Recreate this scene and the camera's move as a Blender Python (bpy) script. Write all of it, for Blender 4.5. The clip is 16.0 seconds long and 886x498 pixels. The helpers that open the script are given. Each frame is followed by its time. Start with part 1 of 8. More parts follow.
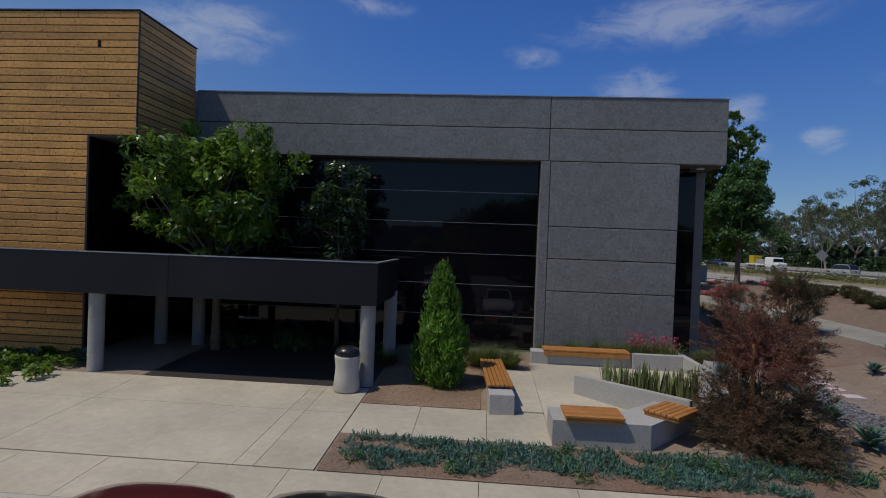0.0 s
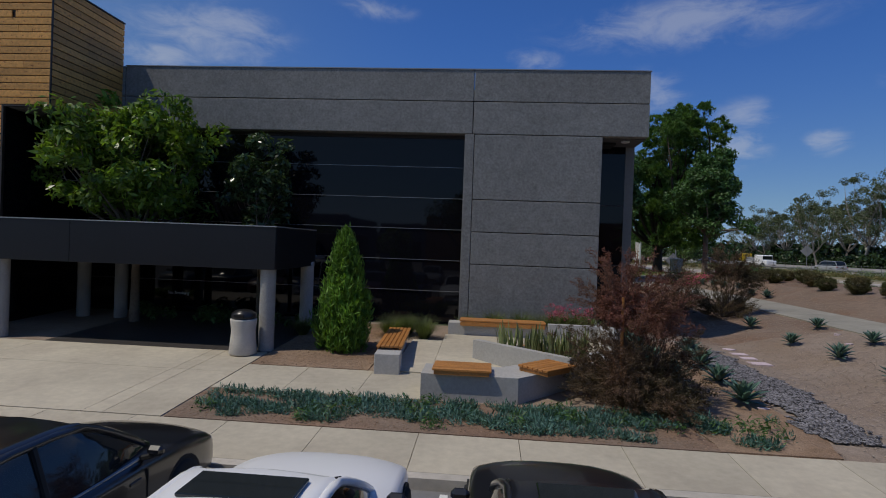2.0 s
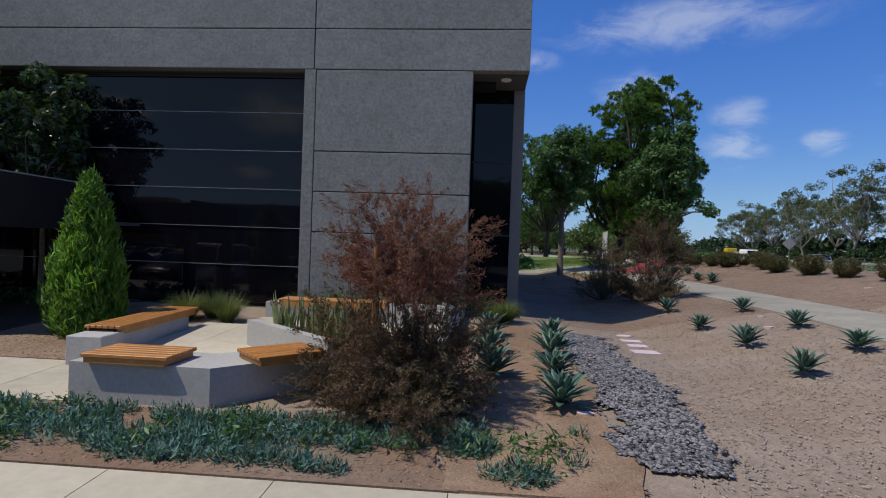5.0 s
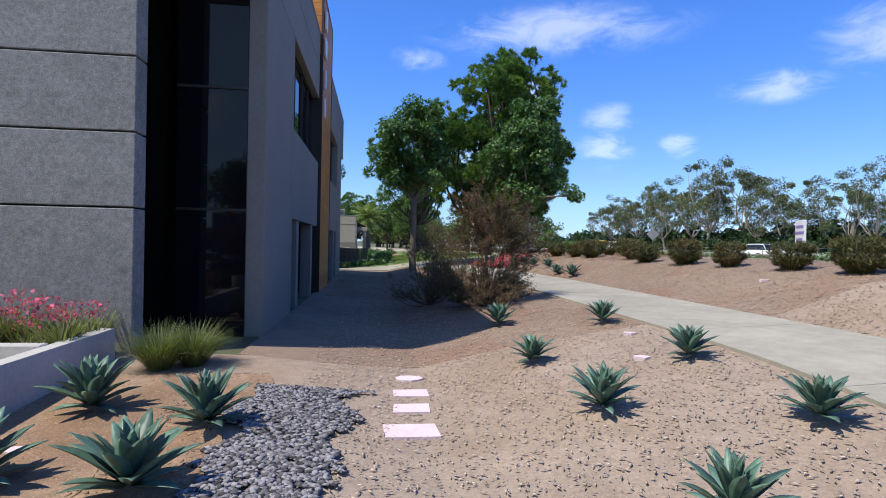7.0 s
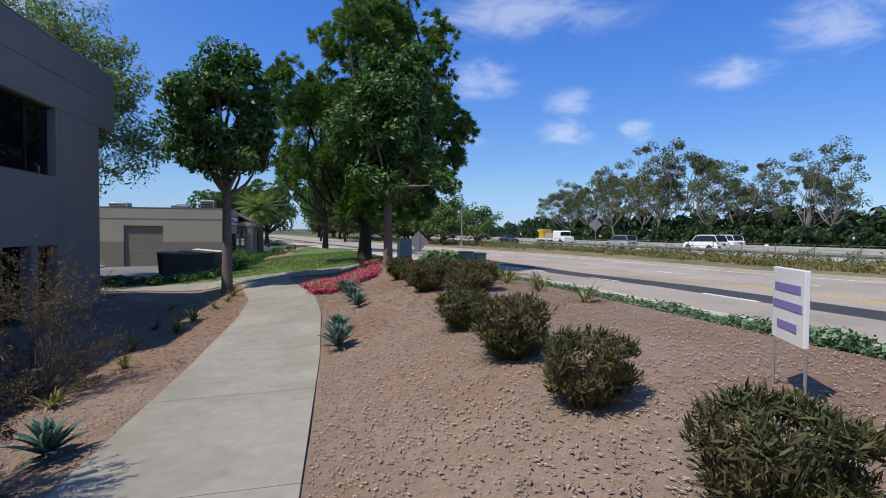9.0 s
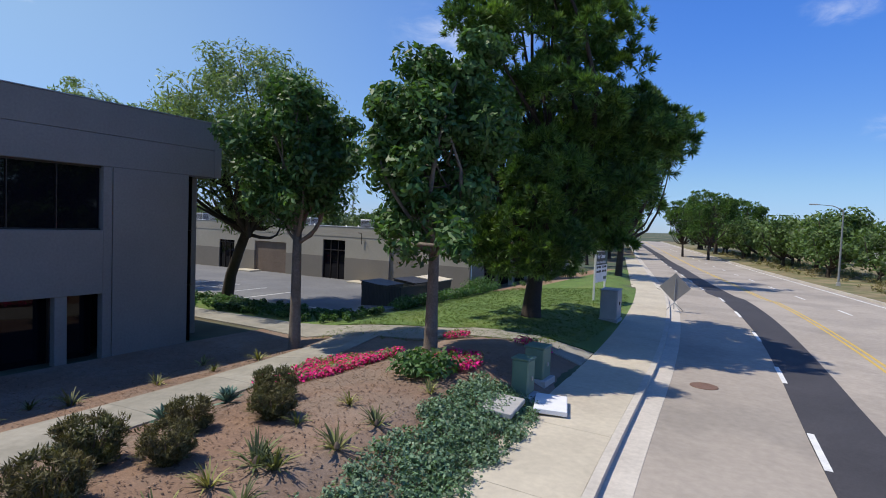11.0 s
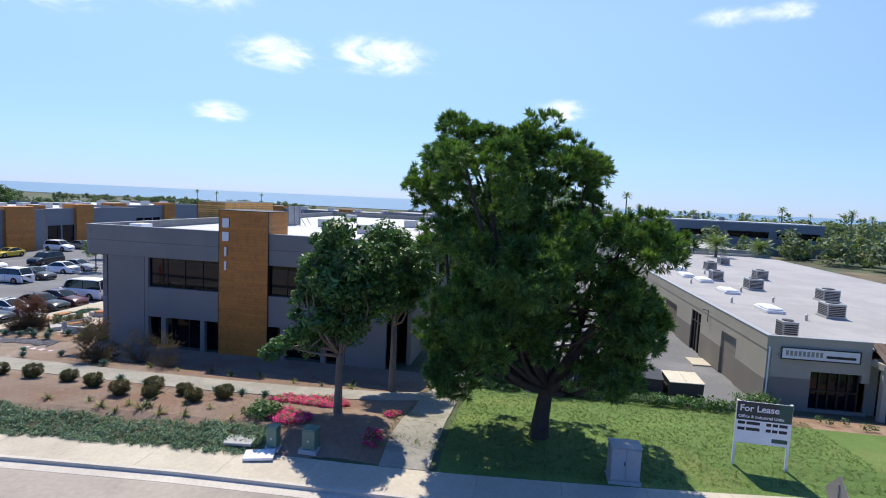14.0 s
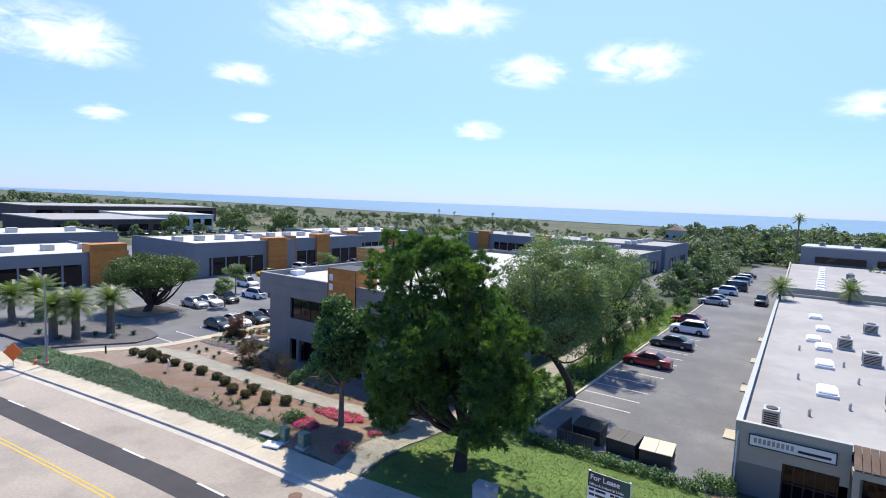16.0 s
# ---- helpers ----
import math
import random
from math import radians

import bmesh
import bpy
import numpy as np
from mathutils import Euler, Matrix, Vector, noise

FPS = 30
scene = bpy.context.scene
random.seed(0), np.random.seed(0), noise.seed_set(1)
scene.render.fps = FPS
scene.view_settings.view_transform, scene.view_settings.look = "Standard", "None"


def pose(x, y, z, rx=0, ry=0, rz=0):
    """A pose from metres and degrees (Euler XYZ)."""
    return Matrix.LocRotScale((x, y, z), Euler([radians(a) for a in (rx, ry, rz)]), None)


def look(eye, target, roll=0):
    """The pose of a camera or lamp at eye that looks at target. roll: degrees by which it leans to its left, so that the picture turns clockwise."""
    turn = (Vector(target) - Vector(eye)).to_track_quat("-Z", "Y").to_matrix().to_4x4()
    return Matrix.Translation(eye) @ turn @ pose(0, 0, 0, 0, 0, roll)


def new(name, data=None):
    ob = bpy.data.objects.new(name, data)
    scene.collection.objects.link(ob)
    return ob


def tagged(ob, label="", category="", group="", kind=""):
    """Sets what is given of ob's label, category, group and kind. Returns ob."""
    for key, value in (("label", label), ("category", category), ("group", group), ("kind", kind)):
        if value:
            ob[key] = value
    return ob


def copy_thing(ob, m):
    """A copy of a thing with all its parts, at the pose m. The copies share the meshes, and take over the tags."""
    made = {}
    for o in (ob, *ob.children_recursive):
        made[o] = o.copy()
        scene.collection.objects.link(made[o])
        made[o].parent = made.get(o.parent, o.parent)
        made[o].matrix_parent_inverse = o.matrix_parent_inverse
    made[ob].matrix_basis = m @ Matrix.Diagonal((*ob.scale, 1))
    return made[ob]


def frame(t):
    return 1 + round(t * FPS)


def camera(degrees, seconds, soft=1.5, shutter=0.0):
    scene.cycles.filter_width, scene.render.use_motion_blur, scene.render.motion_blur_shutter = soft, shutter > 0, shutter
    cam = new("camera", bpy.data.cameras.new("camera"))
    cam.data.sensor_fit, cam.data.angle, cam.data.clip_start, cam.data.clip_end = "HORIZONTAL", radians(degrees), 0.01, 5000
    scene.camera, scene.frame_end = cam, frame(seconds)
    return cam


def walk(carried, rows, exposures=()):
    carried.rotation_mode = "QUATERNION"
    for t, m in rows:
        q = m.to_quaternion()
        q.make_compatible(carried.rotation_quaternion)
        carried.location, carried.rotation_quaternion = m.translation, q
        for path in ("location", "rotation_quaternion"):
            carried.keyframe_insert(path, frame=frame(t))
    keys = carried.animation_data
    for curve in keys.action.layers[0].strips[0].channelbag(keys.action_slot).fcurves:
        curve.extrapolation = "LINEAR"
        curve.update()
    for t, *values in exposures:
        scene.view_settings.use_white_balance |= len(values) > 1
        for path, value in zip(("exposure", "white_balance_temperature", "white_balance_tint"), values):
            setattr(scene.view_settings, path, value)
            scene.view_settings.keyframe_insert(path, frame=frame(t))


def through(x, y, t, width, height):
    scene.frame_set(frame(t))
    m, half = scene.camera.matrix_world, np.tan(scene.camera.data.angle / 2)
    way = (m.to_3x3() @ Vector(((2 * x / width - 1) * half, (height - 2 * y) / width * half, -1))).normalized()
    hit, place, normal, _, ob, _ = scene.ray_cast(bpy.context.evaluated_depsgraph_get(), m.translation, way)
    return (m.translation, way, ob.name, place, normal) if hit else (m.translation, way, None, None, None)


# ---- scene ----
cam = camera(77.5, 16.0, soft=1.0)

PATH = [
    (0, (-7.271, -17.572, 3.332), (-7.424, -15.578, 3.306), 2.1),
    (0.5, (-6.741, -17.524, 3.161), (-6.897, -15.531, 3.135), 2.1),
    (1, (-6.144, -17.465, 2.939), (-6.303, -15.472, 2.917), 2.1),
    (1.5, (-5.508, -17.432, 2.725), (-5.666, -15.438, 2.704), 2.2),
    (2, (-4.764, -17.341, 2.493), (-4.927, -15.348, 2.477), 2.1),
    (2.5, (-4.065, -17.119, 2.288), (-4.227, -15.126, 2.278), 2.2),
    (3, (-3.44, -16.708, 2.163), (-3.603, -14.715, 2.149), 2.1),
    (3.2, (-3.192, -16.547, 2.167), (-3.354, -14.553, 2.145), 2.2),
    (5.3, (-0.505, -12.938, 1.659), (-0.661, -10.944, 1.645), 2.0),
    (5.5, (-0.23, -12.477, 1.725), (-0.387, -10.483, 1.697), 1.9),
    (6, (0.466, -11.141, 1.659), (0.376, -9.144, 1.631), 1.9),
    (6.5, (1.157, -9.575, 1.632), (1.219, -7.576, 1.6), 1.6),
    (7, (1.839, -7.845, 1.498), (2.082, -5.859, 1.483), 1.2),
    (7.5, (2.817, -6.109, 1.678), (3.215, -4.15, 1.615), 0.8),
    (8, (4.357, -4.198, 1.781), (4.78, -2.245, 1.712), 0.5),
    (10.3, (14.142, 5.847, 3.93), (13.934, 7.835, 3.867), 1.0),
    (10.5, (15.179, 6.643, 4.108), (14.694, 8.582, 4.04), 1.4),
    (11, (18.024, 8.721, 4.673), (17.011, 10.443, 4.577), 2.3),
    (11.5, (21.066, 11.262, 5.251), (19.657, 12.676, 5.128), 2.7),
    (12, (24.089, 14.31, 5.883), (22.369, 15.319, 5.735), 3.0),
    (12.5, (26.99, 17.908, 6.899), (25.097, 18.532, 6.728), 3.0),
    (13, (29.42, 21.802, 8.29), (27.449, 22.083, 8.104), 2.8),
    (13.5, (31.412, 25.882, 9.648), (29.421, 25.852, 9.462), 2.7),
    (14, (32.923, 29.989, 10.834), (30.958, 29.666, 10.65), 2.6),
    (14.5, (33.982, 34.166, 12.037), (32.08, 33.576, 11.854), 2.4),
    (15, (34.634, 38.306, 13.25), (32.813, 37.498, 13.07), 2.4),
    (15.5, (34.987, 42.444, 14.587), (33.261, 41.45, 14.406), 2.3),
    (16, (34.978, 46.554, 15.89), (33.34, 45.42, 15.714), 2.2),
]
EXPOSURE = [(0, -0.72), (1, -0.6), (2, -0.75), (3, -0.62), (5.5, 0.05), (6, 0.36), (6.5, 0.6), (7, 0.62), (7.5, 0.35), (8, 0.2), (10.5, 0.16), (11.5, 0.28), (12.5, 0.28), (13.5, 0.45), (15, 0.66), (16, 0.68)]
walk(cam, [(t, look(eye, target, roll)) for t, eye, target, roll in PATH], EXPOSURE)


# ---- sky, sun, exposure ----
SUN = Vector((-0.51, -0.22, 1.0)).normalized()
ELEV, AZIM = math.asin(SUN.z), math.atan2(SUN.x, SUN.y)

world = bpy.data.worlds.new("world")
scene.world = world
world.use_nodes = True
wt = world.node_tree
wt.nodes.clear()


def wnode(kind, **kw):
    n = wt.nodes.new(kind)
    for k, v in kw.items():
        n.inputs[k].default_value = v
    return n


sky = wt.nodes.new("ShaderNodeTexSky")
sky.sky_type = "NISHITA"
sky.sun_disc = False
sky.sun_elevation, sky.sun_rotation = ELEV, AZIM % (2 * math.pi)
sky.altitude, sky.air_density, sky.dust_density, sky.ozone_density = 60, 1.0, 0.05, 2.2


def wmixer(a, b, fac, blend="MIX"):
    """A mix of two colours or sockets."""
    n = wt.nodes.new("ShaderNodeMix")
    n.data_type, n.blend_type, n.clamp_factor = "RGBA", blend, True
    for k, v in ((0, fac), (6, a), (7, b)):
        if isinstance(v, tuple):
            n.inputs[k].default_value = (*v, 1)
        elif isinstance(v, (int, float)):
            n.inputs[k].default_value = v
        else:
            wt.links.new(v, n.inputs[k])
    return n.outputs[2]


def wrange(value, a, b):
    n = wt.nodes.new("ShaderNodeMapRange")
    n.interpolation_type = "SMOOTHSTEP"
    n.inputs["From Min"].default_value, n.inputs["From Max"].default_value = a, b
    wt.links.new(value, n.inputs["Value"])
    return n.outputs[0]


wcoord = wt.nodes.new("ShaderNodeTexCoord")
wsep = wt.nodes.new("ShaderNodeSeparateXYZ")
wt.links.new(wcoord.outputs["Generated"], wsep.inputs[0])
wz = wt.nodes.new("ShaderNodeMath")
wz.operation = "MAXIMUM"
wz.inputs[1].default_value = 0.02
wt.links.new(wsep.outputs[2], wz.inputs[0])
wlift = wt.nodes.new("ShaderNodeMath")
wlift.inputs[1].default_value = 0.22
wt.links.new(wz.outputs[0], wlift.inputs[0])
wdiv = wt.nodes.new("ShaderNodeVectorMath")
wdiv.operation = "DIVIDE"
wcomb = wt.nodes.new("ShaderNodeCombineXYZ")
for i in range(3):
    wt.links.new(wlift.outputs[0], wcomb.inputs[i])
wt.links.new(wcoord.outputs["Generated"], wdiv.inputs[0])
wt.links.new(wcomb.outputs[0], wdiv.inputs[1])
wn1 = wnode("ShaderNodeTexNoise", Scale=7.0, Detail=10.0, Roughness=0.62, Distortion=0.5)
wt.links.new(wdiv.outputs[0], wn1.inputs["Vector"])


def wmath(op, a, b=None):
    """A sum on sockets or numbers in the sky's tree."""
    n = wt.nodes.new("ShaderNodeMath")
    n.operation = op
    for k, v in enumerate((a, b)):
        if isinstance(v, (int, float)):
            n.inputs[k].default_value = v
        elif v is not None:
            wt.links.new(v, n.inputs[k])
    return n.outputs[0]


# fair-weather clouds: bearing, height, half width and half height in degrees
CLOUDS_NORTH = [(118, 18.8, 6.0, 2.6), (122, 15.8, 3.2, 1.3), (103, 22.5, 3.5, 0.9), (72, 21, 10, 2.0), (75.5, 15.2, 3.4, 1.8), (86, 18.5, 2.4, 1.0), (66.5, 12.6, 2.2, 1.3), (67, 9.8, 2.4, 1.5), (60.2, 9.8, 1.6, 1.0), (52, 14.4, 3.6, 1.2), (44.4, 17.4, 4.2, 2.3), (79.4, 9.1, 3.6, 1.1)]
CLOUDS_WEST = [(-154, 13, 3.9, 1.3), (-163.5, 13.7, 4.5, 1.6), (-148.5, 7.2, 2.2, 0.8), (161, 16.9, 4.1, 0.8), (-110.9, 12.3, 5.2, 2.1), (-133.6, 16.5, 5.4, 2.5), (-145.3, 17.8, 5.2, 1.8), (-125.2, 11.2, 2.5, 0.9), (-113.6, 6.4, 1.7, 0.7), (-126, 7.2, 1.5, 0.5), (178, 9, 2.3, 1.0)]
wmask = None
for az, el, half_w, half_h in CLOUDS_NORTH + CLOUDS_WEST:
    az, el = radians(az), radians(el)
    across = Vector((-math.sin(az), math.cos(az), 0)) / math.radians(half_w * 1.6)
    upward = Vector((-math.sin(el) * math.cos(az), -math.sin(el) * math.sin(az), math.cos(el))) / math.radians(half_h * 1.6)
    both = wt.nodes.new("ShaderNodeCombineXYZ")
    for k, axis in enumerate((across, upward)):
        d = wt.nodes.new("ShaderNodeVectorMath")
        d.operation = "DOT_PRODUCT"
        d.inputs[1].default_value = axis
        wt.links.new(wcoord.outputs["Generated"], d.inputs[0])
        wt.links.new(d.outputs["Value"], both.inputs[k])
    ln = wt.nodes.new("ShaderNodeVectorMath")
    ln.operation = "LENGTH"
    wt.links.new(both.outputs[0], ln.inputs[0])
    puff = wmath("SUBTRACT", 1.0, ln.outputs["Value"])
    wmask = puff if wmask is None else wmath("MAXIMUM", wmask, puff)
wmask = wmath("MAXIMUM", wmask, 0.0)
wcloud = wmath("ADD", wmask, wmath("MULTIPLY", wmath("SUBTRACT", wn1.outputs["Fac"], 0.52), 2.6))
wmix = wt.nodes.new("ShaderNodeMix")
wmix.data_type = "RGBA"
# clear blue away from the sun, milky towards it, paler at the horizon
wsun = wt.nodes.new("ShaderNodeVectorMath")
wsun.operation = "DOT_PRODUCT"
wt.links.new(wcoord.outputs["Generated"], wsun.inputs[0])
wsun.inputs[1].default_value = Vector((SUN.x, SUN.y, 0)).normalized()
wden = wmath("MULTIPLY", wrange(wcloud, -0.05, 1.22), wrange(wmask, 0.0, 0.6))
wt.links.new(wmath("MULTIPLY", wden, wmath("ADD", 0.34, wmath("MULTIPLY", wrange(wsun.outputs["Value"], 0.0, 0.8), 0.55))), wmix.inputs["Factor"])
high = wrange(wsep.outputs[2], 0.02, 0.38)
low = wrange(wsep.outputs[2], 0.0, 0.09)
tint = wmixer(wmixer((0.72, 0.93, 1.29), (0.52, 0.98, 1.82), high), wmixer((0.66, 0.81, 1.17), (1.56, 1.52, 1.36), high), wrange(wsun.outputs["Value"], -0.35, 0.85))
wt.links.new(wmixer(wmixer(sky.outputs[0], tint, 1.0, "MULTIPLY"), wmixer((0.80, 0.885, 1.16), (1, 1, 1), low), 1.0, "MULTIPLY"), wmix.inputs[6])
wmix.inputs[7].default_value = (10.5, 10.8, 11.2, 1)
wbg = wnode("ShaderNodeBackground", Strength=0.085)
wt.links.new(wmix.outputs[2], wbg.inputs[0])
wout = wt.nodes.new("ShaderNodeOutputWorld")
wt.links.new(wbg.outputs[0], wout.inputs[0])

sun = new("sun", bpy.data.lights.new("sun", "SUN"))
sun.data.energy, sun.data.angle, sun.data.color = 3.7, radians(0.53), (1.0, 0.92, 0.79)
sun.matrix_world = look(SUN * 200, (0, 0, 0))


# ---- materials ----
def mat(name, color, rough=0.7, metal=0.0, tone=((0.6, 0.25), (9.0, 0.2)), bump=(0.0, 0.0), other=None, mask=(1.2, 0.5, 0.6), rand=0.0, island=0.0, sheen=0.5, coat=0.0, cells=0.0):
    """Paint, stone, earth or wood: a base colour with variation at two scales, a second colour in patches, and fine relief."""
    m = bpy.data.materials.new(name)
    m.use_nodes = True
    t = m.node_tree
    n, l = t.nodes, t.links
    p = n["Principled BSDF"]
    p.inputs["Roughness"].default_value, p.inputs["Metallic"].default_value = rough, metal
    p.inputs["Specular IOR Level"].default_value = sheen
    p.inputs["Coat Weight"].default_value, p.inputs["Coat Roughness"].default_value = coat, 0.06
    geo = n.new("ShaderNodeNewGeometry")
    at = geo.outputs["Position"]

    def noise_at(scale, detail=4.0):
        k = n.new("ShaderNodeTexNoise")
        k.inputs["Scale"].default_value, k.inputs["Detail"].default_value, k.inputs["Roughness"].default_value = scale, detail, 0.6
        l.new(at, k.inputs["Vector"])
        return k.outputs["Fac"]

    def around(fac, amount):
        k = n.new("ShaderNodeMapRange")
        k.inputs["From Min"].default_value, k.inputs["From Max"].default_value = 0.25, 0.75
        k.inputs["To Min"].default_value, k.inputs["To Max"].default_value = 1 - amount, 1 + amount
        l.new(fac, k.inputs["Value"])
        return k.outputs[0]

    value = None
    sources = [around(noise_at(s), a) for s, a in tone]
    if rand:
        info = n.new("ShaderNodeObjectInfo")
        k = n.new("ShaderNodeMapRange")
        k.inputs["To Min"].default_value, k.inputs["To Max"].default_value = 1 - rand, 1 + rand
        l.new(info.outputs["Random"], k.inputs["Value"])
        sources.append(k.outputs[0])
    if island:
        k = n.new("ShaderNodeMapRange")
        k.inputs["To Min"].default_value, k.inputs["To Max"].default_value = 1 - island, 1 + island
        l.new(geo.outputs["Random Per Island"], k.inputs["Value"])
        sources.append(k.outputs[0])
    if cells:
        v = n.new("ShaderNodeTexVoronoi")
        v.inputs["Scale"].default_value = cells
        l.new(at, v.inputs["Vector"])
        sp = n.new("ShaderNodeSeparateColor")
        l.new(v.outputs["Color"], sp.inputs[0])
        k = n.new("ShaderNodeMapRange")
        k.inputs["To Min"].default_value, k.inputs["To Max"].default_value = 0.55, 1.45
        l.new(sp.outputs[0], k.inputs["Value"])
        sources.append(k.outputs[0])
    for s in sources:
        if value is None:
            value = s
        else:
            k = n.new("ShaderNodeMath")
            k.operation = "MULTIPLY"
            l.new(value, k.inputs[0])
            l.new(s, k.inputs[1])
            value = k.outputs[0]
    base = n.new("ShaderNodeMix")
    base.data_type = "RGBA"
    base.inputs["Factor"].default_value = 0
    base.inputs[6].default_value = (*color, 1)
    base.inputs[7].default_value = (*(other or color), 1)
    if other:
        k = n.new("ShaderNodeMapRange")
        k.inputs["From Min"].default_value, k.inputs["From Max"].default_value = mask[1], mask[2]
        l.new(noise_at(mask[0], 6.0), k.inputs["Value"])
        l.new(k.outputs[0], base.inputs["Factor"])
    sc = n.new("ShaderNodeVectorMath")
    sc.operation = "SCALE"
    l.new(base.outputs[2], sc.inputs[0])
    if value is not None:
        l.new(value, sc.inputs["Scale"])
    else:
        sc.inputs["Scale"].default_value = 1
    l.new(sc.outputs[0], p.inputs["Base Color"])
    if bump[1]:
        b = n.new("ShaderNodeBump")
        b.inputs["Strength"].default_value, b.inputs["Distance"].default_value = bump[1], 0.02
        l.new(noise_at(bump[0], 3.0), b.inputs["Height"])
        l.new(b.outputs[0], p.inputs["Normal"])
    return m


def leaf_mat(name, color, other, rough=0.5, island=0.45, through=0.3, sheen=0.4):
    """A leaf: tone by leaf and by branch, with some light coming through."""
    m = mat(name, color, rough, tone=((0.5, 0.2),), other=other, mask=(0.7, 0.4, 0.62), island=island, sheen=sheen)
    t = m.node_tree
    p = t.nodes["Principled BSDF"]
    col = p.inputs["Base Color"].links[0].from_socket
    tr = t.nodes.new("ShaderNodeBsdfTranslucent")
    br = t.nodes.new("ShaderNodeVectorMath")
    br.operation = "MULTIPLY"
    br.inputs[1].default_value = (1.5, 1.6, 0.6)
    t.links.new(col, br.inputs[0])
    t.links.new(br.outputs[0], tr.inputs[0])
    mx = t.nodes.new("ShaderNodeMixShader")
    mx.inputs[0].default_value = through
    t.links.new(p.outputs[0], mx.inputs[1])
    t.links.new(tr.outputs[0], mx.inputs[2])
    t.links.new(mx.outputs[0], t.nodes["Material Output"].inputs[0])
    return m


def plain(name, color, rough=0.5, metal=0.0, sheen=0.5, coat=0.0, glow=0.0):
    m = mat(name, color, rough, metal, tone=((1.5, 0.08), (25.0, 0.06)), sheen=sheen, coat=coat)
    return m


CONCRETE = mat("sandblasted_concrete", (0.225, 0.225, 0.22), 0.9, tone=((0.35, 0.14), (14.0, 0.34), (45.0, 0.34), (3.0, 0.14)), other=(0.15, 0.15, 0.145), mask=(7.0, 0.57, 0.66), bump=(60, 0.4), rand=0.05)
# colour warmed to offset blue skylight on the shaded east face
CONCRETE_EAST = mat("shade_warmed_concrete", (0.215, 0.203, 0.185), 0.85, tone=((0.4, 0.1), (14.0, 0.1)), bump=(60, 0.15), rand=0.04)
CAST = mat("cast_concrete", (0.42, 0.41, 0.395), 0.85, tone=((0.8, 0.12), (20.0, 0.12)), bump=(90, 0.15), rand=0.04)
COLUMN = mat("column_concrete", (0.34, 0.335, 0.32), 0.9, tone=((1.5, 0.15), (50.0, 0.35)), bump=(70, 0.4))
FLATWORK = mat("broomed_concrete", (0.49, 0.44, 0.345), 0.9, tone=((0.5, 0.14), (7.0, 0.1)), bump=(120, 0.12), rand=0.05, other=(0.45, 0.40, 0.315), mask=(0.8, 0.5, 0.62))
PATHWORK = mat("path_concrete", (0.32, 0.30, 0.25), 0.92, tone=((0.4, 0.14), (6.0, 0.12)), bump=(100, 0.15), rand=0.04, other=(0.27, 0.255, 0.21), mask=(0.9, 0.42, 0.6))
ROADFACE = mat("worn_road_surface", (0.37, 0.325, 0.275), 0.9, tone=((0.15, 0.16), (5.0, 0.12)), bump=(150, 0.15), other=(0.31, 0.275, 0.235), mask=(0.25, 0.48, 0.6))
ASPHALT = mat("asphalt", (0.15, 0.152, 0.16), 0.9, tone=((0.12, 0.2), (6.0, 0.15)), bump=(150, 0.2), other=(0.19, 0.19, 0.193), mask=(0.2, 0.45, 0.65))
NEWTAR = mat("fresh_asphalt_strip", (0.05, 0.047, 0.052), 0.85, tone=((0.6, 0.2), (14.0, 0.2)), bump=(150, 0.2))
KERB = mat("kerb_concrete", (0.50, 0.46, 0.40), 0.9, tone=((0.6, 0.15), (9.0, 0.12)), rand=0.05)
PAINT_W = mat("road_paint_white", (0.72, 0.72, 0.70), 0.7, tone=((3.0, 0.12), (20.0, 0.1)))
PAINT_Y = mat("road_paint_yellow", (0.58, 0.40, 0.08), 0.7, tone=((3.0, 0.12), (20.0, 0.1)))
MULCH = mat("bark_mulch_ground", (0.226, 0.164, 0.122), 0.95, tone=((0.35, 0.16), (5.0, 0.16), (28.0, 0.22), (70.0, 0.25)), bump=(55, 0.4), other=(0.215, 0.135, 0.09), mask=(0.5, 0.42, 0.6))
MULCH_PALE = mat("weathered_mulch_ground", (0.29, 0.228, 0.18), 0.95, tone=((0.35, 0.12), (5.0, 0.14), (28.0, 0.2), (70.0, 0.2)), bump=(55, 0.35), other=(0.25, 0.185, 0.135), mask=(0.4, 0.45, 0.65))
DIRT = mat("bare_earth", (0.225, 0.14, 0.083), 0.95, tone=((0.6, 0.2), (9.0, 0.2), (45.0, 0.35)), bump=(50, 0.7), other=(0.29, 0.2, 0.135), mask=(0.8, 0.4, 0.6))
LAWN = mat("mown_lawn", (0.10, 0.17, 0.034), 0.9, tone=((0.4, 0.2), (16.0, 0.2)), bump=(60, 0.5), other=(0.14, 0.18, 0.045), mask=(0.5, 0.5, 0.68), cells=40.0)
SCRUB = mat("dry_scrubland", (0.15, 0.118, 0.07), 0.95, tone=((0.03, 0.35), (0.12, 0.35), (0.5, 0.3)), other=(0.06, 0.082, 0.04), mask=(0.045, 0.38, 0.52))
# haze over the sea is put into its lighter base colour
WATER = mat("haze_paled_sea_water", (0.14, 0.25, 0.37), 0.5, tone=((0.004, 0.08),), sheen=0.25)
PLANKS = mat("cedar_board", (0.62, 0.31, 0.078), 0.6, tone=((1.2, 0.18), (12.0, 0.25)), rand=0.24, other=(0.28, 0.1, 0.025), mask=(10.0, 0.58, 0.66), bump=(30, 0.1), coat=0.05)
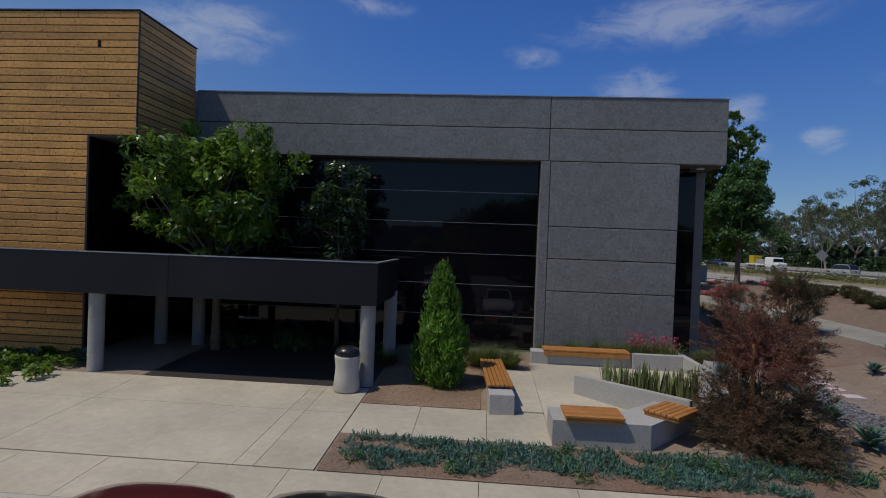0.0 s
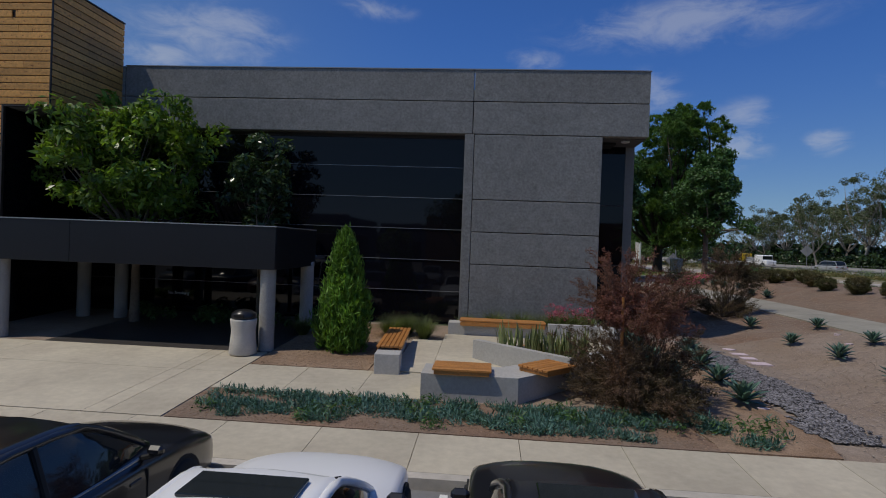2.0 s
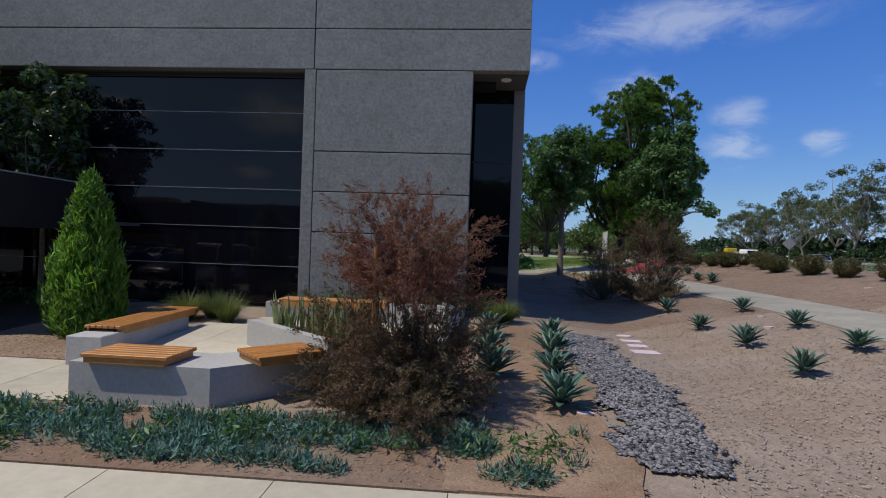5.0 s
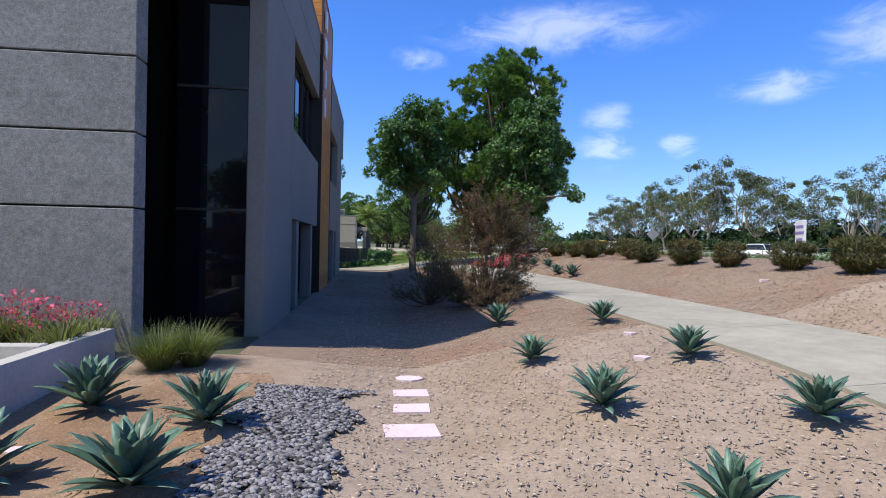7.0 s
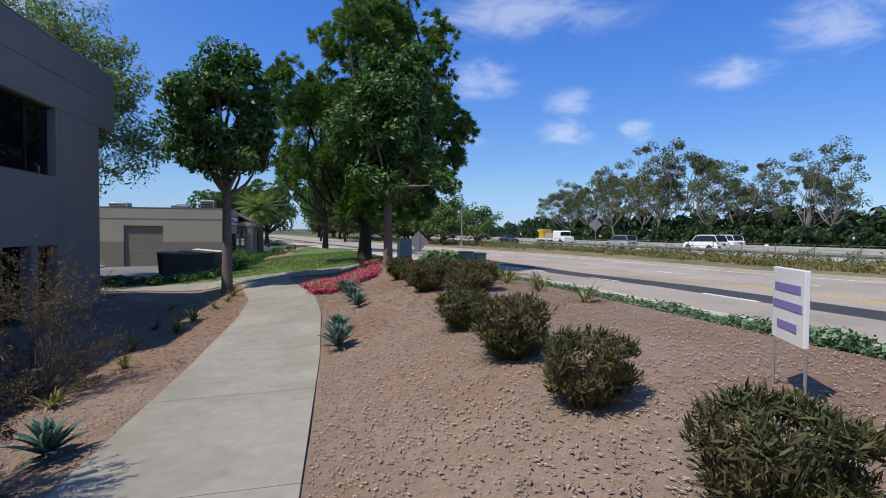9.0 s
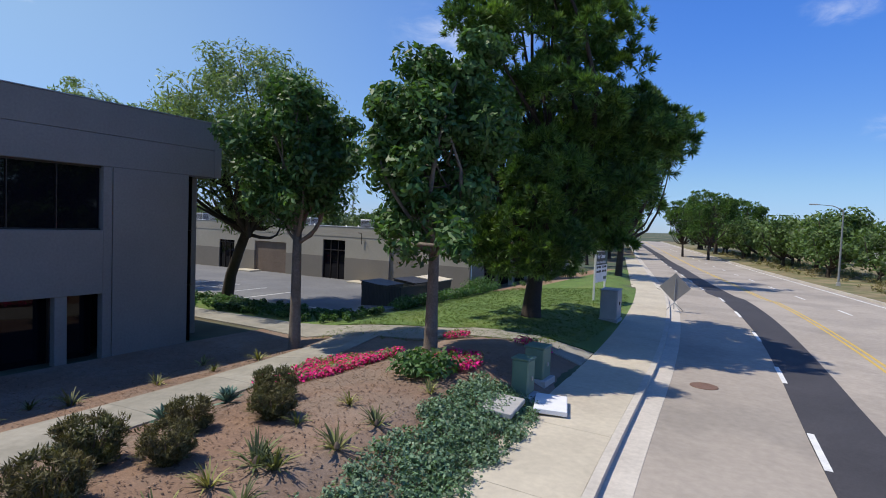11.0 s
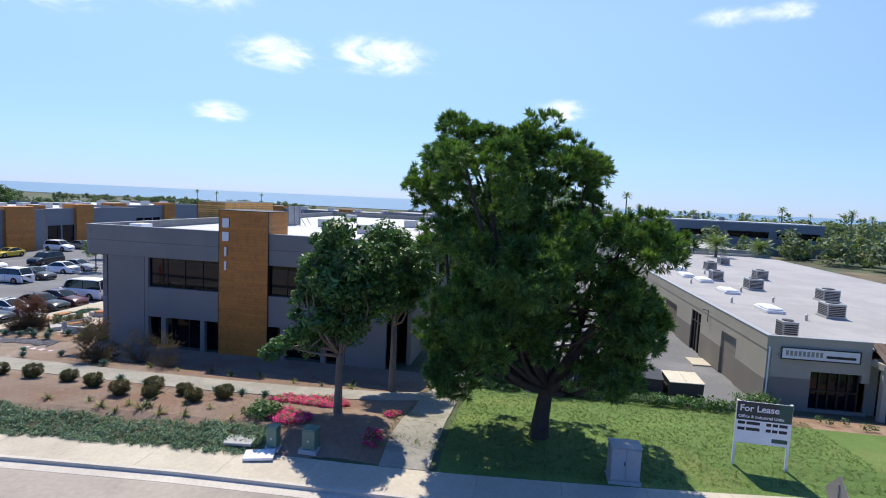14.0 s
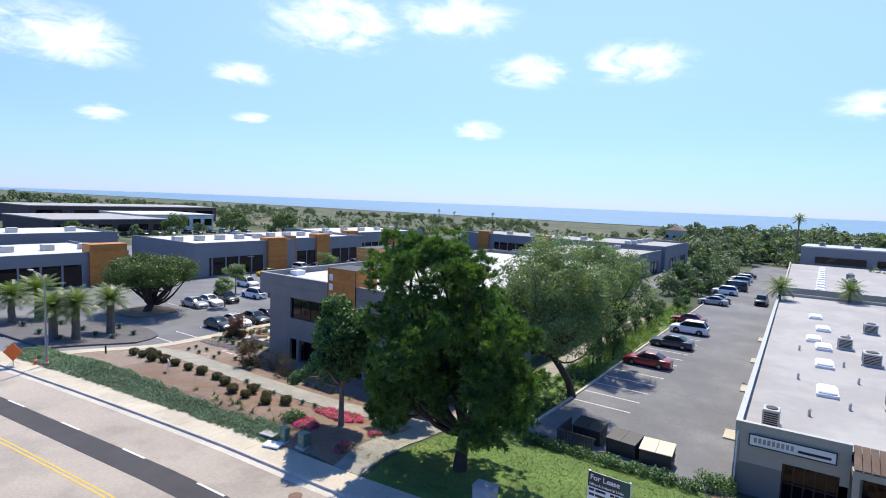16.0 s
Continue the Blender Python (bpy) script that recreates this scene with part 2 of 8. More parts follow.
CLADDING = mat("orange_stained_board", (0.46, 0.17, 0.025), 0.55, tone=((0.8, 0.12), (9.0, 0.12)), rand=0.10, other=(0.33, 0.11, 0.015), mask=(3.0, 0.5, 0.75), coat=0.05)
SLAT = mat("oiled_bench_slat", (0.44, 0.19, 0.05), 0.5, tone=((3.0, 0.16), (30.0, 0.15)), rand=0.12, other=(0.34, 0.14, 0.035), mask=(8.0, 0.5, 0.7))
DARKTRIM = plain("dark_bronze_trim", (0.03, 0.022, 0.018), 0.5)
FASCIA = mat("black_metal_fascia", (0.011, 0.011, 0.014), 0.34, tone=((0.7, 0.15), (12.0, 0.1)), rand=0.05)
GLASS = mat("tinted_glass", (0.006, 0.006, 0.009), 0.03, tone=(), sheen=0.3)
# the canopy's deep shade, put into the colour of the court slabs
SHADEPAVE = mat("canopy_shade_paving", (0.055, 0.05, 0.048), 0.45, tone=((0.8, 0.15), (10.0, 0.15)))
MULLION = plain("grey_mullion", (0.30, 0.30, 0.31), 0.4, 0.3)
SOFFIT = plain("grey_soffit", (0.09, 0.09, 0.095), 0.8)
ROOFING = mat("white_roofing", (0.55, 0.55, 0.54), 0.8, tone=((0.12, 0.08), (2.0, 0.05)))
ROOFGREY = mat("light_roofing", (0.335, 0.325, 0.32), 0.85, tone=((0.1, 0.07), (1.5, 0.05)), other=(0.37, 0.36, 0.35), mask=(0.2, 0.45, 0.6))
METAL = plain("galvanised_metal", (0.45, 0.45, 0.45), 0.45, 0.6)
STEEL = plain("painted_pole", (0.28, 0.29, 0.28), 0.5, 0.3)
RAILGREY = plain("dull_fence_metal", (0.2, 0.2, 0.19), 0.6, 0.3)
LETTER = plain("brushed_letter", (0.68, 0.69, 0.72), 0.35, 0.2)
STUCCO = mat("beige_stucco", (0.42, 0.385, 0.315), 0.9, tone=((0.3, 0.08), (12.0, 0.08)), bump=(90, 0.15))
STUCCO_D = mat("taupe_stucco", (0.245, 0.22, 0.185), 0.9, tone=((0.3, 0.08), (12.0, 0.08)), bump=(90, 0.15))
GREYWALL = mat("blue_grey_wall", (0.20, 0.205, 0.215), 0.85, tone=((0.2, 0.08), (4.0, 0.06)))
BROWNWALL = mat("dark_brown_wall", (0.1, 0.072, 0.062), 0.85, tone=((0.1, 0.12), (1.0, 0.1)))
WHITEWALL = mat("white_wall", (0.62, 0.62, 0.6), 0.8, tone=((0.1, 0.08), (1.0, 0.05)))
BROWNDOOR = mat("weathered_door_boards", (0.2, 0.15, 0.115), 0.8, tone=((0.8, 0.15), (9.0, 0.15)))
TILE = mat("clay_roof_tile", (0.17, 0.115, 0.085), 0.85, tone=((0.8, 0.2), (8.0, 0.2)))
# near-black colour that stands in for unlit depth
DARKROOM = plain("unlit_recess_black", (0.012, 0.012, 0.013), 0.9)
GREENBOX = plain("green_enamel", (0.11, 0.195, 0.15), 0.45)
GREYBOX = mat("grey_cabinet_paint", (0.40, 0.40, 0.39), 0.5, tone=((1.5, 0.1), (15.0, 0.08)))
WHITEBOARD = plain("white_sign_board", (0.78, 0.79, 0.8), 0.5)
GREENBOARD = plain("dark_green_sign_board", (0.018, 0.075, 0.06), 0.45)
SIGNGREY = plain("bare_sign_back", (0.32, 0.31, 0.3), 0.5, 0.3)
ORANGE = plain("orange_sign", (0.80, 0.16, 0.02), 0.5)
CONE = plain("orange_plastic", (0.72, 0.1, 0.025), 0.5)
INK = plain("black_lettering", (0.02, 0.02, 0.02), 0.6)
RUBBER = plain("tyre_rubber", (0.018, 0.018, 0.018), 0.85)
RIM = plain("alloy_rim", (0.42, 0.42, 0.43), 0.3, 0.9)
CARGLASS = mat("car_glass", (0.012, 0.016, 0.018), 0.04, tone=(), sheen=0.6)
LAMPGLASS = plain("headlamp_lens", (0.6, 0.6, 0.62), 0.15, sheen=0.8)
TAIL = plain("tail_lamp", (0.35, 0.012, 0.012), 0.2)
ROCK = mat("dark_gravel", (0.155, 0.148, 0.158), 0.85, tone=((0.6, 0.15),), island=0.95, bump=(60, 0.3))
CHIP = mat("wood_chip", (0.40, 0.32, 0.25), 0.9, tone=((1.0, 0.12),), island=0.4)
CHIP_PALE = mat("bleached_wood_chip", (0.46, 0.385, 0.31), 0.9, tone=((1.0, 0.12),), island=0.4)
BARKCHIP = mat("bark_chip", (0.25, 0.165, 0.11), 0.9, tone=((1.0, 0.12),), island=0.45)
STONE = mat("pinkish_flagstone", (0.62, 0.5, 0.53), 0.85, tone=((2.0, 0.08), (20.0, 0.1)), rand=0.06, bump=(40, 0.2))
BARK = mat("grey_bark", (0.175, 0.145, 0.115), 0.95, tone=((2.5, 0.22), (20.0, 0.3)), bump=(25, 0.8))
BARK_D = mat("dark_bark", (0.055, 0.042, 0.034), 0.95, tone=((2.5, 0.25), (18.0, 0.3)), bump=(20, 0.9))
TWIG = mat("thin_branch", (0.115, 0.085, 0.065), 0.9, tone=((3.0, 0.2),))
L_PINE = leaf_mat("pine_needles", (0.056, 0.122, 0.038), (0.13, 0.22, 0.048), 0.5, 0.55, 0.3)
L_FICUS = leaf_mat("ficus_leaf", (0.062, 0.11, 0.03), (0.1, 0.15, 0.04), 0.45, 0.5, 0.25)
L_BROAD = leaf_mat("broad_leaf", (0.06, 0.13, 0.036), (0.08, 0.16, 0.05), 0.5, 0.5, 0.25, 0.4)
L_BRIGHT = leaf_mat("bright_leaf", (0.16, 0.25, 0.036), (0.09, 0.16, 0.028), 0.3, 0.5, 0.35)
L_DARK = leaf_mat("dark_leaf", (0.035, 0.062, 0.028), (0.05, 0.085, 0.034), 0.25, 0.6, 0.2)
L_OLIVE = leaf_mat("olive_leaf", (0.155, 0.22, 0.1), (0.2, 0.265, 0.125), 0.5, 0.4, 0.33)
L_CONE = leaf_mat("juniper_spray", (0.15, 0.285, 0.036), (0.095, 0.195, 0.03), 0.6, 0.5, 0.3)
L_RED = leaf_mat("russet_foliage", (0.23, 0.09, 0.075), (0.16, 0.085, 0.06), 0.7, 0.5, 0.25)
L_RUST = leaf_mat("rusty_olive_foliage", (0.135, 0.078, 0.055), (0.09, 0.078, 0.045), 0.7, 0.5, 0.25)
L_HEDGE = leaf_mat("dry_green_blades", (0.08, 0.088, 0.032), (0.115, 0.092, 0.042), 0.7, 0.5, 0.2)
L_AGAVE = mat("agave_leaf", (0.06, 0.12, 0.088), 0.5, tone=((4.0, 0.2), (30.0, 0.1)), rand=0.3, other=(0.12, 0.22, 0.17), mask=(5.0, 0.45, 0.65))
L_YUCCA = leaf_mat("striped_blade", (0.3, 0.29, 0.1), (0.09, 0.115, 0.045), 0.6, 0.5, 0.2)
L_SPIKE = mat("upright_blade", (0.2, 0.25, 0.1), 0.5, tone=((9.0, 0.3), (40.0, 0.2)), island=0.3, other=(0.3, 0.3, 0.12), mask=(25.0, 0.5, 0.62))
L_CHALK = leaf_mat("blue_chalk_sticks", (0.1, 0.2, 0.175), (0.08, 0.165, 0.13), 0.6, 0.5, 0.15)
L_IVY = leaf_mat("groundcover_leaf", (0.16, 0.25, 0.155), (0.11, 0.19, 0.1), 0.5, 0.5, 0.2)
L_TUFT = leaf_mat("grey_green_grass", (0.15, 0.18, 0.08), (0.11, 0.14, 0.055), 0.7, 0.4, 0.3)
L_BROWN = leaf_mat("dry_brown_foliage", (0.13, 0.092, 0.06), (0.1, 0.085, 0.045), 0.7, 0.5, 0.25)
L_GRASS = leaf_mat("soft_grass", (0.13, 0.185, 0.045), (0.085, 0.135, 0.03), 0.6, 0.4, 0.3)
L_DRY = leaf_mat("dry_grass", (0.26, 0.205, 0.095), (0.13, 0.14, 0.05), 0.8, 0.4, 0.2)
L_FLOWER = leaf_mat("crimson_bract", (0.7, 0.015, 0.24), (0.55, 0.012, 0.14), 0.6, 0.4, 0.15)
L_PINK = leaf_mat("pink_flower", (0.52, 0.09, 0.2), (0.45, 0.13, 0.2), 0.6, 0.4, 0.3)
L_FROND = leaf_mat("palm_frond", (0.17, 0.23, 0.07), (0.12, 0.175, 0.05), 0.45, 0.4, 0.2)
L_EUC = leaf_mat("eucalyptus_leaf", (0.09, 0.118, 0.06), (0.12, 0.135, 0.075), 0.5, 0.45, 0.3)
BARK_PALE = mat("pale_smooth_bark", (0.3, 0.265, 0.225), 0.8, tone=((1.5, 0.2),))
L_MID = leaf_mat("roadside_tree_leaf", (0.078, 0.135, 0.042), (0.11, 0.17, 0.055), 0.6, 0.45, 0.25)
# distance haze is put into this paler, greyer leaf colour
L_FAR = leaf_mat("haze_paled_foliage", (0.125, 0.175, 0.092), (0.165, 0.205, 0.115), 0.7, 0.4, 0.22)


# ---- mesh helpers ----
class Shape:
    """Collects the corners and faces of one mesh."""

    def __init__(self):
        self.v, self.f = [], []

    def add(self, verts, faces):
        k = len(self.v)
        self.v.extend(tuple(p) for p in verts)
        self.f.extend(tuple(k + i for i in f) for f in faces)
        return self

    def pick(self, verts, faces):
        """Some faces of a larger grid, with the corners that they use."""
        used = sorted({i for f in faces for i in f})
        at = {i: k for k, i in enumerate(used)}
        return self.add([verts[i] for i in used], [tuple(at[i] for i in f) for f in faces])

    def box(self, x0, x1, y0, y1, z0, z1, c=0.0, m=None):
        """A box with chamfered edges of width c."""
        if c <= 0:
            vs = [(x, y, z) for x in (x0, x1) for y in (y0, y1) for z in (z0, z1)]
            fs = [(0, 1, 3, 2), (4, 6, 7, 5), (0, 4, 5, 1), (2, 3, 7, 6), (0, 2, 6, 4), (1, 5, 7, 3)]
        else:
            lo, hi = (x0, y0, z0), (x1, y1, z1)
            vs, ids = [], {}
            for a in range(3):
                for sx in (0, 1):
                    for sy in (0, 1):
                        for sz in (0, 1):
                            s = (sx, sy, sz)
                            p = [(hi[i] if s[i] else lo[i]) + (0 if i == a else (-c if s[i] else c)) for i in range(3)]
                            ids[a, s] = len(vs)
                            vs.append(p)
            fs = []
            for a in range(3):
                b, d = (a + 1) % 3, (a + 2) % 3
                for s in (0, 1):
                    ring = []
                    for u, w in ((0, 0), (1, 0), (1, 1), (0, 1)):
                        k = [0, 0, 0]
                        k[a], k[b], k[d] = s, u, w
                        ring.append(ids[a, tuple(k)])
                    fs.append(ring if s else ring[::-1])
                for u in (0, 1):
                    for w in (0, 1):
                        k0, k1 = [0, 0, 0], [0, 0, 0]
                        k0[a], k1[a] = 0, 1
                        k0[b] = k1[b] = u
                        k0[d] = k1[d] = w
                        k0, k1 = tuple(k0), tuple(k1)
                        ring = [ids[b, k0], ids[b, k1], ids[d, k1], ids[d, k0]]
                        fs.append(ring if u != w else ring[::-1])
            for s in [(i, j, k) for i in (0, 1) for j in (0, 1) for k in (0, 1)]:
                ring = [ids[0, s], ids[1, s], ids[2, s]]
                fs.append(ring if sum(s) % 2 else ring[::-1])
        if m is not None:
            vs = [m @ Vector(p) for p in vs]
        return self.add(vs, fs)

    def prism(self, poly, z0, z1):
        """An upright block over a polygon given anticlockwise; z1 may be a function of x, y."""
        n = len(poly)
        top = z1 if callable(z1) else (lambda x, y: z1)
        low = z0 if callable(z0) else (lambda x, y: z0)
        vs = [(x, y, low(x, y)) for x, y in poly] + [(x, y, top(x, y)) for x, y in poly]
        fs = [tuple(range(n))[::-1], tuple(range(n, 2 * n))] + [(i, (i + 1) % n, n + (i + 1) % n, n + i) for i in range(n)]
        return self.add(vs, fs)

    def tube(self, pts, radii, n=8, cap=True):
        pts = [Vector(p) for p in pts]
        vs, fs = [], []
        for i, p in enumerate(pts):
            d = (pts[min(i + 1, len(pts) - 1)] - pts[max(i - 1, 0)]).normalized()
            a = d.cross(Vector((0.3, 0.9, 0.2))).normalized() if abs(d.z) > 0.2 else d.cross(Vector((0, 0, 1))).normalized()
            b = d.cross(a)
            for k in range(n):
                w = 2 * math.pi * k / n
                vs.append(p + (a * math.cos(w) + b * math.sin(w)) * radii[i])
        for i in range(len(pts) - 1):
            for k in range(n):
                k2 = (k + 1) % n
                fs.append((i * n + k, i * n + k2, (i + 1) * n + k2, (i + 1) * n + k))
        if cap:
            fs.append(tuple(range(n))[::-1])
            fs.append(tuple(range((len(pts) - 1) * n, len(pts) * n)))
        return self.add(vs, fs)

    def lathe(self, profile, n=24, x=0.0, y=0.0):
        """A turned body: profile of (radius, z) from the bottom up."""
        vs = [(x + r * math.cos(2 * math.pi * k / n), y + r * math.sin(2 * math.pi * k / n), z) for r, z in profile for k in range(n)]
        fs = [(i * n + k, i * n + (k + 1) % n, (i + 1) * n + (k + 1) % n, (i + 1) * n + k) for i in range(len(profile) - 1) for k in range(n)]
        fs.append(tuple(range(n))[::-1])
        fs.append(tuple(range((len(profile) - 1) * n, len(profile) * n)))
        return self.add(vs, fs)

    def mesh(self, name, material, smooth=False):
        me = bpy.data.meshes.new(name)
        me.from_pydata(self.v, [], self.f)
        me.materials.append(material)
        if smooth:
            me.polygons.foreach_set("use_smooth", [True] * len(me.polygons))
        me.update()
        return me

    def part(self, name, material, parent=None, label="", smooth=False):
        ob = new(name, self.mesh(name, material, smooth))
        if parent is not None:
            ob.parent = parent
        return tagged(ob, label)


def thing(name, label, category, x=0.0, y=0.0, z=0.0, turn=0.0, group="", kind=""):
    ob = new(name)
    ob.empty_display_size = 0.2
    ob.matrix_basis = pose(x, y, z, 0, 0, turn)
    return tagged(ob, label, category, group, kind)


def structure(ob, label, category):
    return tagged(ob, label, category, kind="structure")


def fast_mesh(name, verts, faces, material, smooth=False):
    """A mesh from arrays of corners and of quads or triangles."""
    verts, faces = np.asarray(verts, np.float32), np.asarray(faces, np.int32)
    me = bpy.data.meshes.new(name)
    me.vertices.add(len(verts))
    me.vertices.foreach_set("co", verts.ravel())
    me.loops.add(faces.size)
    me.loops.foreach_set("vertex_index", faces.ravel())
    me.polygons.add(len(faces))
    me.polygons.foreach_set("loop_start", np.arange(len(faces), dtype=np.int32) * faces.shape[1])
    me.materials.append(material)
    if smooth:
        me.polygons.foreach_set("use_smooth", np.ones(len(faces), bool))
    me.update(calc_edges=True)
    return me


def unit(a):
    return a / (np.linalg.norm(a, axis=-1, keepdims=True) + 1e-9)


def leaf_quads(rng, at, normal, size, aspect, along=None, spread=0.6):
    """One folded leaf at each place: corners and faces."""
    n = len(at)
    nor = unit(normal + rng.normal(0, spread, (n, 3)))
    t = rng.normal(0, 1, (n, 3)) if along is None else along + rng.normal(0, 0.35, (n, 3))
    t = unit(t - nor * (t * nor).sum(1, keepdims=True))
    b = np.cross(nor, t)
    ln = (size * rng.uniform(0.6, 1.35, (n, 1)))
    w = ln * aspect * 0.5
    v = np.stack([at - t * ln * 0.5, at + b * w + nor * w * 0.35, at + t * ln * 0.5, at - b * w + nor * w * 0.35], 1).reshape(-1, 3)
    return v, np.arange(4 * n).reshape(n, 4)


def cloud(rng, centres, radii, per, size, aspect, flat=0.8, shell=0.35, lift=0.35, spread=0.6, outward=False):
    """Leaves gathered in clumps."""
    c, r = np.repeat(np.asarray(centres, float), per, 0), np.repeat(np.asarray(radii, float), per)[:, None]
    d = unit(rng.normal(0, 1, (len(c), 3)))
    k = shell + (1 - shell) * rng.random((len(c), 1)) ** 0.6
    at = c + d * r * k * np.array([1, 1, flat])
    nor = d * 0.8 + np.array([0, 0, lift])
    if outward:
        return leaf_quads(rng, at, unit(rng.normal(0, 1, (len(c), 3))), size, aspect, d * 1.2 + np.array([0, 0, lift]), spread)
    return leaf_quads(rng, at, nor, size, aspect, None, spread)


def tufts(rng, centres, radii, n, per, size, aspect, up=0.9):
    """Brushes of needles on the outer and upper side of each bough."""
    centres, radii = np.asarray(centres, float), np.asarray(radii, float)
    mid = centres.mean(0)
    c, r = np.repeat(centres, n, 0), np.repeat(radii, n)[:, None]
    away = unit((c - mid) * np.array([1, 1, 0.6]))
    d = unit(rng.normal(0, 1, (len(c), 3)) + away * 0.7 + np.array([0, 0, up * 0.6]))
    spot = c + d * r * (0.45 + 0.55 * rng.random((len(c), 1))) * np.array([1, 1, 0.8])
    q, k = np.repeat(spot, per, 0), np.repeat(d, per, 0)
    way = unit(rng.normal(0, 0.62, (len(q), 3)) + k * 0.75 + np.array([0, 0, up * 0.4]))
    ln = size * rng.uniform(0.6, 1.2, (len(q), 1))
    side = unit(np.cross(way, rng.normal(0, 1, (len(q), 3))))
    w = ln * aspect * 0.5
    v = np.stack([q - side * w * 0.4, q + way * ln * 0.5 - side * w, q + way * ln, q + way * ln * 0.5 + side * w], 1).reshape(-1, 3)
    return v, np.arange(4 * len(q)).reshape(len(q), 4)


def crown_clumps(rng, n, middle, axes, r0, r1, hollow=0.55, low=-1.0):
    out, rad = [], []
    while len(out) < n:
        d = unit(rng.normal(0, 1, (1, 3)))[0]
        if d[2] < low:
            continue
        k = hollow + (1 - hollow) * rng.random() ** 0.7
        bulge = 0.82 + 0.36 * noise.noise(Vector(d * 1.7) + Vector((middle[0], middle[1], 0)))
        out.append(np.array(middle) + d * np.array(axes) * k * bulge)
        rad.append(rng.uniform(r0, r1))
    return np.array(out), np.array(rad)


def limb(shape, rng, a, b, r0, r1, bend=0.15, n=7, steps=5):
    a, b = Vector(a), Vector(b)
    side = Vector(rng.normal(0, 1, 3)) * (b - a).length * bend
    pts = [a.lerp(b, i / steps) + side * math.sin(math.pi * i / steps) * 0.5 + Vector((0, 0, -(b - a).length * 0.06 * math.sin(math.pi * i / steps))) for i in range(steps + 1)]
    shape.tube(pts, [r0 + (r1 - r0) * i / steps for i in range(steps + 1)], n)


def make_tree(name, label, at, fork, centres, radii, leaves, bark, trunk_r, limbs, seed, lean=(0, 0), group="", per=120, size=0.12, aspect=0.45, category="tree", brush=0, **kw):
    """A tree with trunk, limbs and a crown of leaves. Places are local to the foot of the trunk."""
    rng = np.random.default_rng(seed)
    tree = thing(name, label, category, *at, group=group)
    s = Shape()
    top = Vector((lean[0], lean[1], fork))
    s.tube([(0, 0, -0.25), (0, 0, 0.05), (lean[0] * 0.2, lean[1] * 0.2, fork * 0.35), (lean[0] * 0.6, lean[1] * 0.6, fork * 0.7), top], [trunk_r * 1.5, trunk_r * 1.2, trunk_r, trunk_r * 0.9, trunk_r * 0.8], 12)
    order = np.argsort(-radii)
    step = max(1, len(order) // max(1, limbs))
    for i in order[::step][:limbs]:
        c = centres[i]
        mid = Vector(c).lerp(top, 0.5)
        limb(s, rng, top - Vector((0, 0, fork * 0.12 * rng.random())), c, trunk_r * rng.uniform(0.35, 0.6), trunk_r * 0.1, 0.18)
        for k in range(2):
            j = order[rng.integers(len(order))]
            if (Vector(centres[j]) - mid).length < (Vector(c) - top).length:
                limb(s, rng, mid, centres[j], trunk_r * 0.22, trunk_r * 0.06, 0.15, 5, 4)
    s.part("trunk", bark, tree, smooth=True)
    v, f = tufts(rng, centres, radii, brush, per, size, aspect) if brush else cloud(rng, centres, radii, per, size, aspect, **kw)
    ob = new("crown", fast_mesh("crown", v, f, leaves))
    ob.parent = tree
    return tree


# ---- the lie of the land ----
def curve(x, pts):
    if x <= pts[0][0]:
        return pts[0][1]
    for (x0, y0), (x1, y1) in zip(pts, pts[1:]):
        if x <= x1:
            return y0 + (y1 - y0) * (x - x0) / (x1 - x0)
    return pts[-1][1]


def clamp(t):
    return max(0.0, min(1.0, t))


def ease(t):
    t = clamp(t)
    return t * t * (3 - 2 * t)


def walk_x(y):
    """The inner edge of the roadside pavement."""
    if y < -12:
        return 17.17 - 0.134 * (y + 12)
    if y > 50:
        return 9.69 - 0.227 * (y - 50)
    return 15.7 - 0.112 * y + 0.0009 * y * y - 0.0035 * max(0.0, y - 24) ** 2


def far_x(y):
    """The line that the freeway follows."""
    if y < -12:
        return 17.17 - 0.134 * (y + 12)
    if y > 45:
        return 12.48 - 0.031 * (y - 45)
    return 15.7 - 0.112 * y + 0.0009 * y * y


def road_z(y):
    return curve(y, [(-60, 0.9), (-5, 0.75), (18, 0.75), (26, 0.6), (45, 0.55), (90, 0.3)])


EAST = [(0.0, -0.04), (1.2, -0.17), (2.4, -0.26), (3.85, 0.06), (5.4, 0.31), (5.9, 0.39), (7.9, 0.49), (9.7, 1.08), (11.0, 1.25), (12.6, 1.29)]
SOUTH = [(-60, -0.75), (-11.0, -0.50), (-9.0, -0.42), (-7.3, -0.34), (-4.2, -0.21), (0.0, -0.05)]
NORTH = [(-60, -0.3), (-6, -0.25), (0, -0.1), (4.0, 0.45), (9.0, 0.9), (12.5, 0.75)]


def ground_z(x, y):
    wx = walk_x(y)
    rz = road_z(y)
    if x >= wx:
        return rz
    t = clamp((x - (wx - 1.6)) / 1.6)
    e = curve(x, EAST)
    e += (rz - e) * t
    s = curve(y, SOUTH)
    s += (rz - s) * ease((x - 3.0) / 13.0)
    n = curve(x, NORTH)
    n += (rz - n) * t
    z = s + (e - s) * ease((y + 9.5) / 8.0)
    if y < 0:
        z = s + (z - s) * clamp((x + 1.0) / 3.0)
    return z + (n - z) * clamp((y - 23.0) / 5.0)




